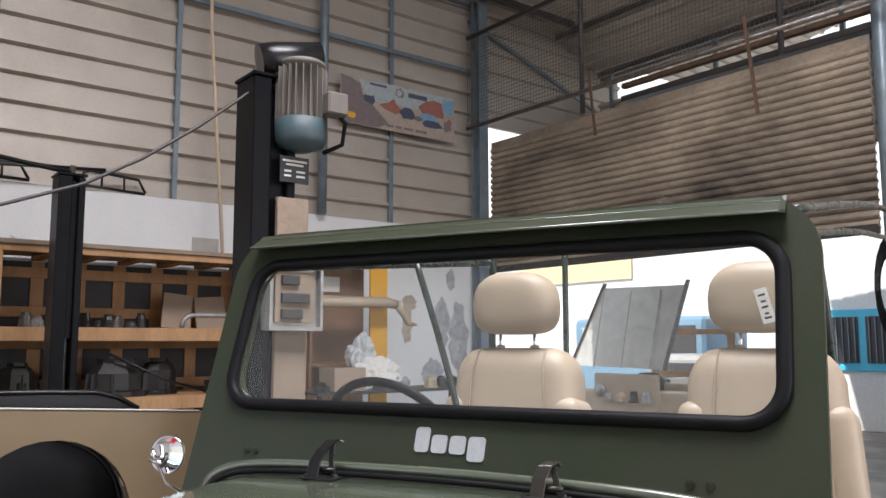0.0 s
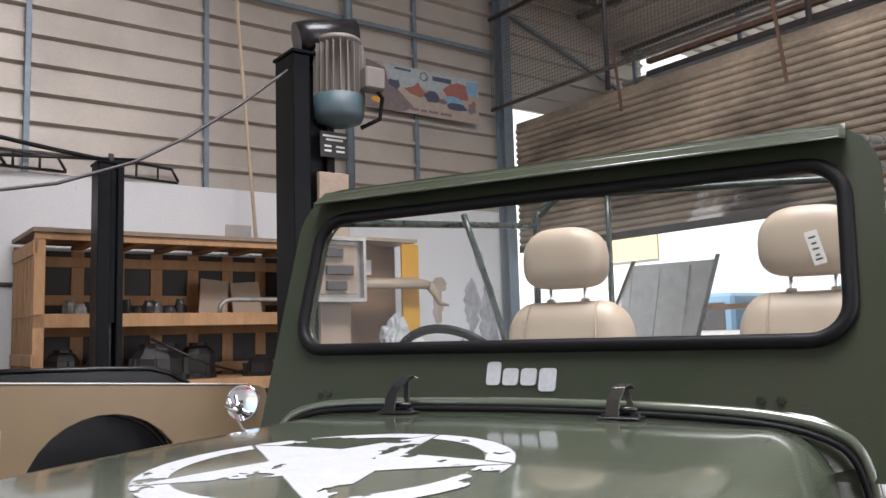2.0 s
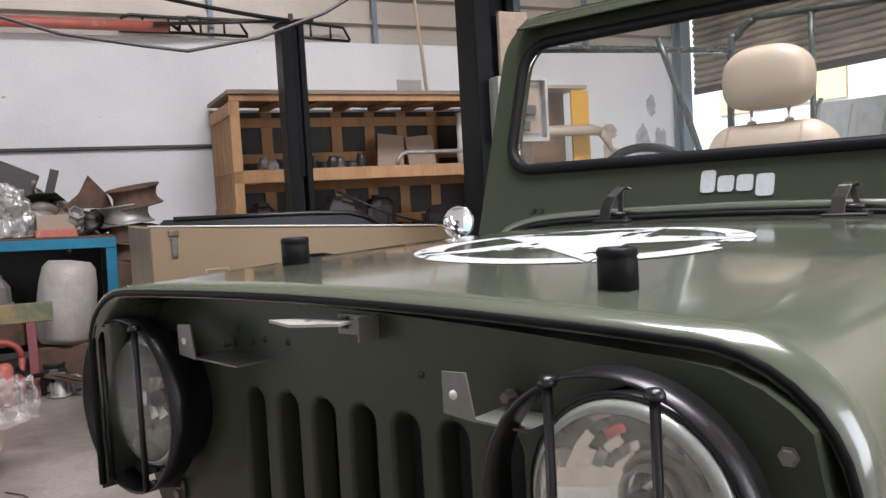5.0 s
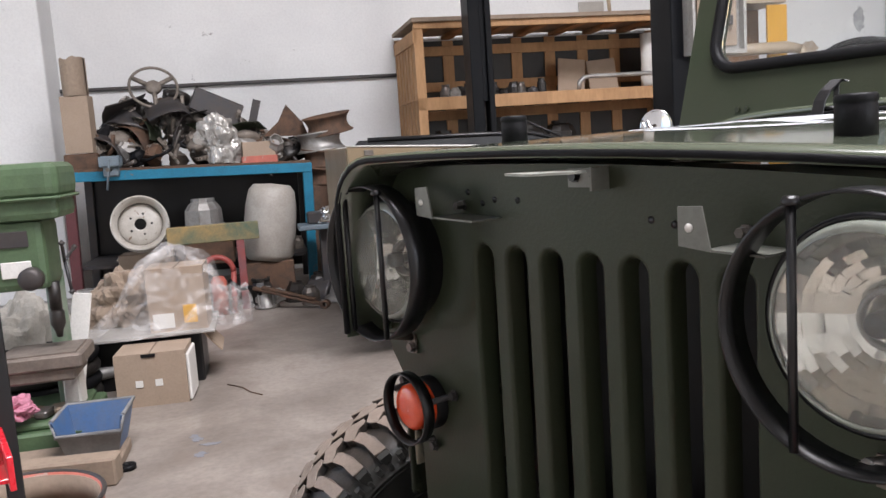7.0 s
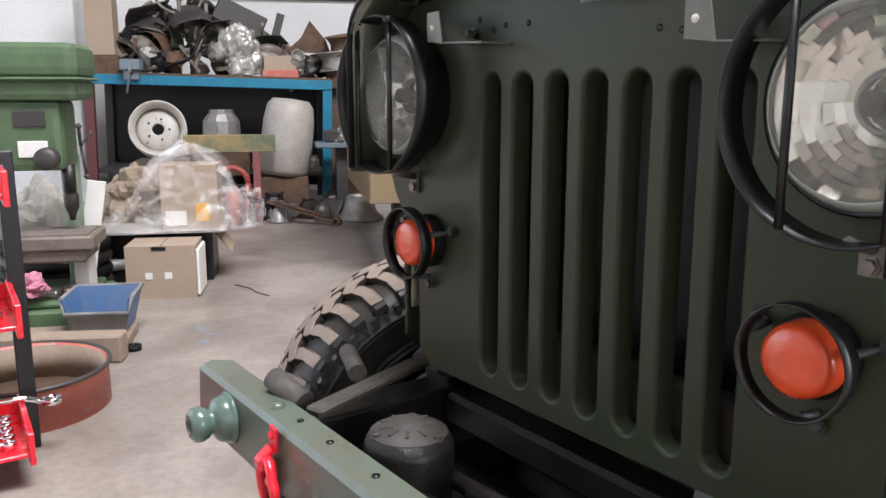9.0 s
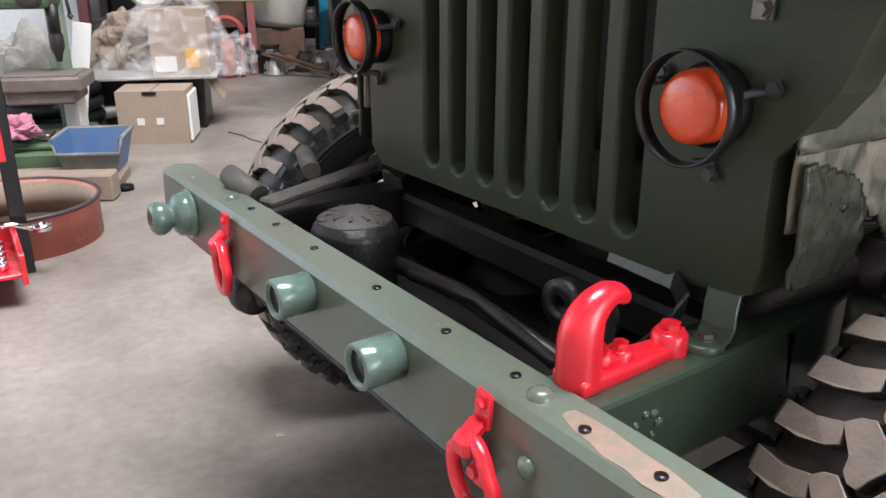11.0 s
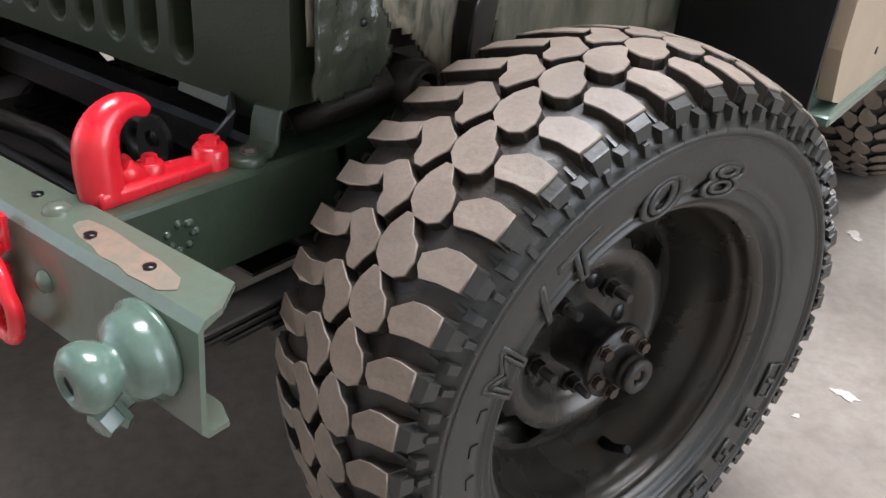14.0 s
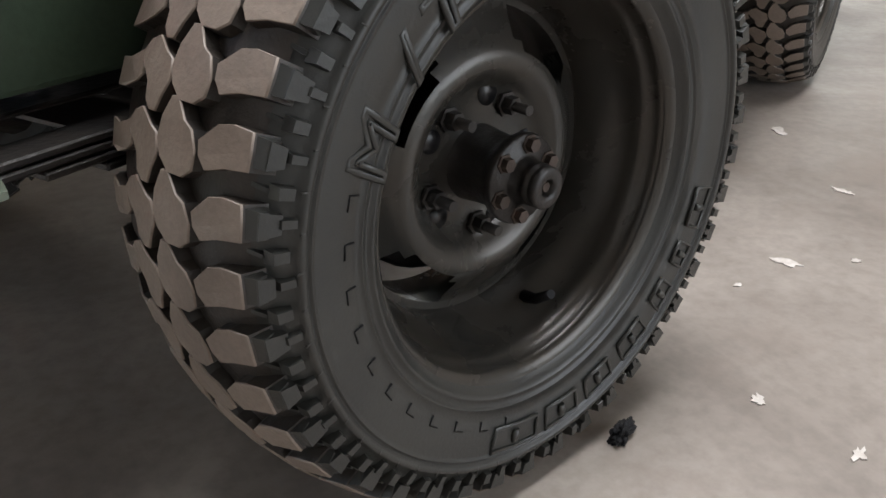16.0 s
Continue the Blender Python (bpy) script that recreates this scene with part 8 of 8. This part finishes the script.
def film_tent(seed):
    """A thin bag draped over a box: a skirt that falls outwards from the box's top, with creases."""
    bm = bmesh.new()
    n, rows = 56, []
    for r, h in ((0.0, 0.43), (0.04, 0.425), (0.09, 0.385), (0.14, 0.355), (0.18, 0.29), (0.215, 0.21), (0.25, 0.13), (0.285, 0.06), (0.315, 0.006)):
        row = []
        for k in range(n):
            a = k * math.tau / n
            w = noise.noise(Vector((math.cos(a) * 3 + seed, math.sin(a) * 3, h * 6)))
            c = noise.noise(Vector((math.cos(a) * 11 + seed, math.sin(a) * 11, h * 3)))
            sq = 1 / max(abs(math.cos(a)), abs(math.sin(a))) ** 0.6
            q = r * sq * (1 + 0.16 * w + 0.09 * c) * (1.0 + 0.28 * max(0, -math.cos(a)) * (1 - h / 0.43))
            row.append(bm.verts.new((q * math.cos(a) * 1.12, q * math.sin(a) * 0.9, max(0.003, h + 0.06 * w * (r < 0.2) + 0.035 * c * (r < 0.25)))))
        rows.append(row)
    for a, b in zip(rows, rows[1:]):
        for k in range(n):
            j = (k + 1) % n
            bm.faces.new((a[k], a[j], b[j], b[k])).smooth = False
    bmesh.ops.remove_doubles(bm, verts=bm.verts, dist=0.0004)
    return bm


film = solo("plastic_film", film_tent(18), FILM, "clear plastic bag draped over a cardboard box", "plastic bag", in_room(-0.64, 3.86, 0.303))
solo("wrapped_parcel", crumple((0.34, 0.26, 0.34), 22, amp=0.14), PLY, "brown paper-wrapped parts on the low platform", "parcel", in_room(-0.95, 4.12, 0.30))
solo("film_tail", crumple((0.20, 0.14, 0.22), 25, amp=0.22), FILM, "twisted end of a clear plastic bag", "plastic bag", in_room(-0.36, 3.9, 0.28))
for k in range(6):
    scrap(600 + k, room(-1.1 - 0.08 * k, 4.1 + 0.12 * (k % 3), 0.12 + 0.08 * (k % 2)), size=0.2)
solo("exhaust_pipe", join(tube([(0, 0, 0.1), (0.25, 0.05, 0.12), (0.5, -0.05, 0.18)], 0.035, 12, False, False), lathe([(0.03, 0), (0.06, 0), (0.06, 0.015), (0.03, 0.015)], 18, pose(0, 0, 0.1, 0, 90), True, True)), ALLOY, "grey exhaust pipe beside the low platform", "pipe", in_room(-1.12, 3.75, 0.0))
fc = carton("floor_carton", (0.345, 0.26, 0.265), in_room(-0.745, 3.52, 0.0, -3), "plain cardboard box standing on the floor")
for x in (-0.06, 0.035):
    part("sticker", slab((x - 0.018, -0.133, 0.10), (x + 0.018, -0.131, 0.135)), PAPER, fc)
part("notch", slab((-0.04, -0.134, 0.25), (0.03, -0.131, 0.267)), BLACK, fc)
part("white_liner", slab((0.173, -0.13, 0.01), (0.19, 0.12, 0.25), 0.006), PAPER, fc)

# pillar drill
drill = thing("pillar_drill", "old green pillar drill with a slotted table", "drill press", in_room(-1.12, 3.12))
part("head", join(slab((-0.30, -0.17, 0.70), (0.06, 0.12, 1.0), 0.03, 2), slab((-0.36, -0.20, 1.0), (0.14, 0.16, 1.10), 0.03, 2)), MACHINE, drill, "worn green cast head")
part("belt_cover", slab((-0.42, -0.22, 1.09), (0.155, 0.18, 1.245), 0.05, 3), MACHINE, drill, "green pressed belt cover")
part("cover_edge", slab((-0.425, -0.225, 1.085), (0.16, 0.185, 1.10), 0.006), MACHINE, drill)
part("name_plate", slab((-0.13, -0.178, 0.89), (0.0, -0.17, 0.96), 0.003), DARKSTEEL, drill)
part("label", slab((-0.12, -0.178, 0.76), (0.0, -0.17, 0.83), 0.002), PAPER, drill)
part("knob", lathe([(0, 0), (0.05, 0), (0.048, 0.05), (0.03, 0.06), (0, 0.06)], 22, Matrix.Translation((0.0, -0.18, 0.755)) @ FRONT), DARKSTEEL, drill)
part("quill", lathe([(0, 0.47), (0.012, 0.47), (0.018, 0.50), (0.032, 0.53), (0.032, 0.585), (0.022, 0.60), (0.026, 0.60), (0.026, 0.72), (0, 0.72)], 20, Matrix.Translation((0.055, -0.08, 0))), GREASE, drill, "greasy chuck and quill")
part("column", along((0.02, 0.10, 0.02), (0.02, 0.10, 0.75), 0.042, 18), mat("worn_column", (0.12, 0.20, 0.12), 0.5, 0.2, (0.3, 0.29, 0.25), 6, 0.8, 60, 0.15), drill)
for k, a in enumerate((20, 140, 260)):
    part("feed_handle", join(along((0.10, -0.02, 0.80), (0.10 + 0.02, -0.02 + 0.14 * math.cos(radians(a)), 0.80 + 0.14 * math.sin(radians(a))), 0.008, 6), lathe([(0, -0.016), (0.016, 0), (0, 0.016)], 12, Matrix.Translation((0.12, -0.02 + 0.14 * math.cos(radians(a)), 0.80 + 0.14 * math.sin(radians(a)))))), DARKSTEEL, drill)
part("table", join(slab((-0.19, -0.24, 0.355), (0.165, 0.06, 0.42), 0.01), slab((-0.16, -0.22, 0.30), (0.13, 0.04, 0.36), 0.01), slab((-0.17, -0.22, 0.42), (0.14, 0.03, 0.426))), mat("dirty_cast_table", (0.22, 0.18, 0.15), 0.6, 0.3, (0.12, 0.10, 0.085), 9, 0.7, 80, 0.2), drill, "dusty slotted drill table")
part("base", join(slab((-0.30, -0.28, 0.0), (0.15, 0.30, 0.10), 0.012), slab((-0.26, -0.24, 0.10), (0.11, 0.26, 0.13), 0.01)), MACHINE, drill)
part("brace", slab((0.03, -0.04, 0.10), (0.10, 0.10, 0.34), 0.008), PAPER, drill)
for k in range(5):
    solo("offcut", box((0.10, 0.06, 0.035), (0, 0, 0.018), (0, 0, 0), 0.008), PLY if k % 2 else IRON, "small metal offcut on the drill base", "offcut", in_room(-1.26 + 0.055 * k, 2.98 + 0.03 * (k % 2), 0.13 + 0.001 * k, 37 * k), "offcuts on the drill base")
solo("pink_rag", crumple((0.14, 0.10, 0.09), 31, amp=0.2), mat("pink_cloth", (0.55, 0.22, 0.30), 0.9, 0, (0.42, 0.16, 0.22), 20, 0.5, 90, 0.2), "crumpled pink rag on the drill base", "rag", in_room(-1.24, 2.88, 0.165))
solo("sacking", crumple((0.42, 0.34, 0.52), 33, amp=0.12), mat("grey_sacking", (0.36, 0.34, 0.30), 0.9, 0, (0.25, 0.23, 0.2), 8, 0.7, 60, 0.3), "grey sack behind the drill", "sack", in_room(-1.45, 3.95, 0.0))
solo("leaning_board", box((0.085, 0.02, 0.62), (0, 0, 0.31), (-6, 9, 0), 0.003), PAPER, "pale painted board leaning beside the drill", "board", in_room(-1.06, 3.30, 0.0))
for k in range(4):
    solo("tyre_tube", tube([(0.24 * math.cos(t), 0.24 * math.sin(t), 0.05 + 0.07 * k) for t in [i * math.tau / 28 for i in range(28)]], 0.035, 10, True), RUBBER if k % 2 else GREASE, "dusty black rubber ring stacked behind the drill", "rubber ring", in_room(-1.30, 3.62, 0.0), "rings behind the drill")

# timber, blue tray, drum half, tool rack
solo("floor_board", join(slab((-0.55, -0.30, 0.0), (0.14, 0.02, 0.045), 0.005)), PLY, "worn wooden board on the floor", "board", in_room(-0.92, 2.78))
solo("timber_block", slab((-0.45, -0.04, 0.0), (0.16, 0.06, 0.11), 0.008), PLY, "worn timber beam on the floor", "beam", in_room(-0.93, 2.42, 0.0, -6))
tray = thing("blue_bin", "blue plastic parts bin with a dirty front lip", "parts bin", in_room(-0.905, 2.75, 0.045, -3))
TB = mat("blue_plastic", (0.05, 0.14, 0.32), 0.45, 0, (0.16, 0.17, 0.19), 5, 0.7, 60, 0.1)
DIRTY = mat("dirty_grey_plastic", (0.22, 0.22, 0.22), 0.6, 0, (0.12, 0.12, 0.12), 9, 0.7, 60, 0.2)
def bin_wall(a, b, lean, z0, z1, t=0.007):
    """One sloping wall of the bin between two floor corners."""
    a, b = Vector((*a, z0)), Vector((*b, z0))
    out = Vector((b - a).cross(Vector((0, 0, 1)))).normalized()
    bm = bmesh.new()
    side = (b - a).normalized()
    vs = [bm.verts.new(p + q) for q in (Vector((0, 0, 0)), -out * t) for p in (a, b, b + out * lean + side * lean + Vector((0, 0, z1 - z0)), a + out * lean - side * lean + Vector((0, 0, z1 - z0)))]
    for f in ((0, 1, 2, 3), (7, 6, 5, 4), (0, 4, 5, 1), (1, 5, 6, 2), (2, 6, 7, 3), (3, 7, 4, 0)):
        bm.faces.new([vs[k] for k in f])
    bmesh.ops.recalc_face_normals(bm, faces=bm.faces)
    return bm
corners = ((-0.105, -0.095), (0.105, -0.095), (0.105, 0.085), (-0.105, 0.085))
for k in (1, 2, 3):
    part("wall", bin_wall(corners[k], corners[(k + 1) % 4], 0.034, 0.0, 0.155), TB, tray)
part("front", bin_wall(corners[0], corners[1], 0.022, 0.0, 0.085), DIRTY, tray, "scuffed grey front lip")
part("bottom", slab((-0.105, -0.095, 0), (0.105, 0.085, 0.008)), TB, tray)
part("rim", join(tube([(-0.139, -0.115, 0.153), (-0.139, 0.119, 0.155), (0.139, 0.119, 0.155), (0.139, -0.115, 0.153)], 0.009, 8), tube([(-0.139, -0.115, 0.153), (-0.128, -0.120, 0.088), (0.128, -0.120, 0.088), (0.139, -0.115, 0.153)], 0.009, 8)), DIRTY, tray)
dr = thing("drum_tray", "cut-down orange-red oil drum used as a tray", "drum", in_room(-1.02, 1.96))
part("wall", lathe([(0.27, 0.0), (0.275, 0.0), (0.275, 0.13), (0.282, 0.14), (0.270, 0.14), (0.268, 0.01)], 48, None, True, True), ORANGE_PAINT, dr, "orange-red painted drum wall")
part("bottom", lathe([(0, 0.0), (0.27, 0.0), (0.27, 0.012), (0, 0.012)], 40), RUST, dr)
part("liner", lathe([(0.262, 0.012), (0.266, 0.012), (0.266, 0.132), (0.262, 0.132)], 48, None, True, True), PLY, dr, "brown rusty inside")
part("rim", tube([(0.278 * math.cos(t), 0.278 * math.sin(t), 0.14) for t in [k * math.tau / 48 for k in range(48)]], 0.008, 8, True), DARKSTEEL, dr)
solo("rubber_washer", lathe([(0.014, 0), (0.034, 0), (0.034, 0.02), (0.014, 0.02)], 20, None, True, True), RUBBER, "small black rubber washer on the floor", "washer", in_room(-0.76, 2.53, 0.0))
solo("twig_wire", tube([(0, 0, 0.004), (0.08, -0.10, 0.006), (0.12, -0.20, 0.004), (0.18, -0.28, 0.004)], 0.003, 6), RUST, "thin rusty wire lying on the floor", "wire", in_room(-0.40, 3.6))
tr = thing("tool_rack", "red trays of spanners on a black post rack", "tool rack", in_room(-0.90, 1.62, 0, 20))
part("post", slab((-0.025, -0.02, 0.0), (0.02, 0.02, 0.88), 0.003), BLACK, tr)
part("post", slab((-0.60, -0.02, 0.0), (-0.56, 0.02, 0.88), 0.003), BLACK, tr)
for z in (0.78, 0.44, 0.09):
    tt = part("tray", join(slab((-0.62, -0.30, z), (-0.02, 0.02, z + 0.012), 0.002), slab((-0.63, -0.31, z), (-0.61, 0.03, z + 0.06), 0.002), slab((-0.03, -0.31, z - 0.02), (-0.015, 0.03, z + 0.07), 0.002), slab((-0.62, 0.02, z), (-0.02, 0.035, z + 0.06), 0.002)), RED, tr, "red steel tray")
    for k in range(5):
        y = -0.25 + 0.05 * k
        part("spanner", join(along((-0.30, y, z + 0.022), (-0.09, y, z + 0.03), 0.007, 8), lathe([(0.010, -0.006), (0.018, -0.006), (0.018, 0.006), (0.010, 0.006)], 16, Matrix.Translation((-0.072, y, z + 0.03)), True, True)), CHROME, tt, "chrome ring spanner")
sp = part("long_spanner", join(tube([(-0.22, -0.06, 0.17), (-0.02, -0.06, 0.175), (0.03, -0.06, 0.155)], 0.009, 8), lathe([(0.014, -0.009), (0.027, -0.009), (0.027, 0.009), (0.014, 0.009)], 20, Matrix.Translation((0.055, -0.06, 0.155)), True, True)), CHROME, tr, "chrome ring spanner sticking out")
part("badge", lathe([(0, 0), (0.03, 0), (0.03, 0.003), (0, 0.003)], 20, pose(-0.014, -0.10, 0.82, 0, 90)), BLUE, tr)
# things on the floor
FLAKE = mat("pale_paint_flake", (0.56, 0.52, 0.48), 0.7, 0, (0.36, 0.31, 0.27), 30, 0.8, 150, 0.1)
for k, (x, y, sx, sy) in enumerate(((0.914, 1.13, 0.03, 0.018), (0.961, 0.69, 0.012, 0.018), (1.09, 0.64, 0.018, 0.010), (0.75, 1.90, 0.05, 0.02), (0.95, 1.54, 0.03, 0.014), (1.02, 1.2, 0.012, 0.01), (0.86, 1.0, 0.010, 0.007), (1.2, 0.95, 0.02, 0.012), (1.15, 1.5, 0.024, 0.016), (1.05, 1.9, 0.03, 0.02), (-0.55, 0.1, 0.012, 0.008), (-0.2, -0.35, 0.010, 0.008))):
    rr = random.Random(k)
    solo("paint_flake", plate([(sx * math.cos(a) * rr.uniform(0.35, 1.1), sy * math.sin(a) * rr.uniform(0.35, 1.1)) for a in [j * math.tau / 17 for j in range(17)]], 0.002, pose(x, y, 0.0025, -90, 0, 40 * k)), FLAKE, "pale flake of paint on the concrete floor", "paint flake", None, "flakes on the floor")
solo("rubber_scrap", crumple((0.018, 0.035, 0.02), 41, amp=0.25), RUBBER, "small black rubber scrap on the floor", "scrap", pose(0.833, 0.519, 0.0))

SMEAR = mat("blue_grey_smear", (0.20, 0.22, 0.26), 0.6, 0, (0.28, 0.26, 0.25), 20, 0.6, 80, 0.05)
for k, (x, y, sx, sy) in enumerate(((-2.76, 0.67, 0.06, 0.03), (-2.64, 0.69, 0.05, 0.02), (-2.55, 0.61, 0.04, 0.03))):
    rr = random.Random(90 + k)
    solo("paint_smear", plate([(sx * math.cos(a) * rr.uniform(0.4, 1.1), sy * math.sin(a) * rr.uniform(0.4, 1.1)) for a in [j * math.tau / 19 for j in range(19)]], 0.001, pose(x, y, 0.0015, -90, 0, 60 * k)), SMEAR, "blue-grey paint smear on the concrete floor", "paint smear", None, "smears on the floor")
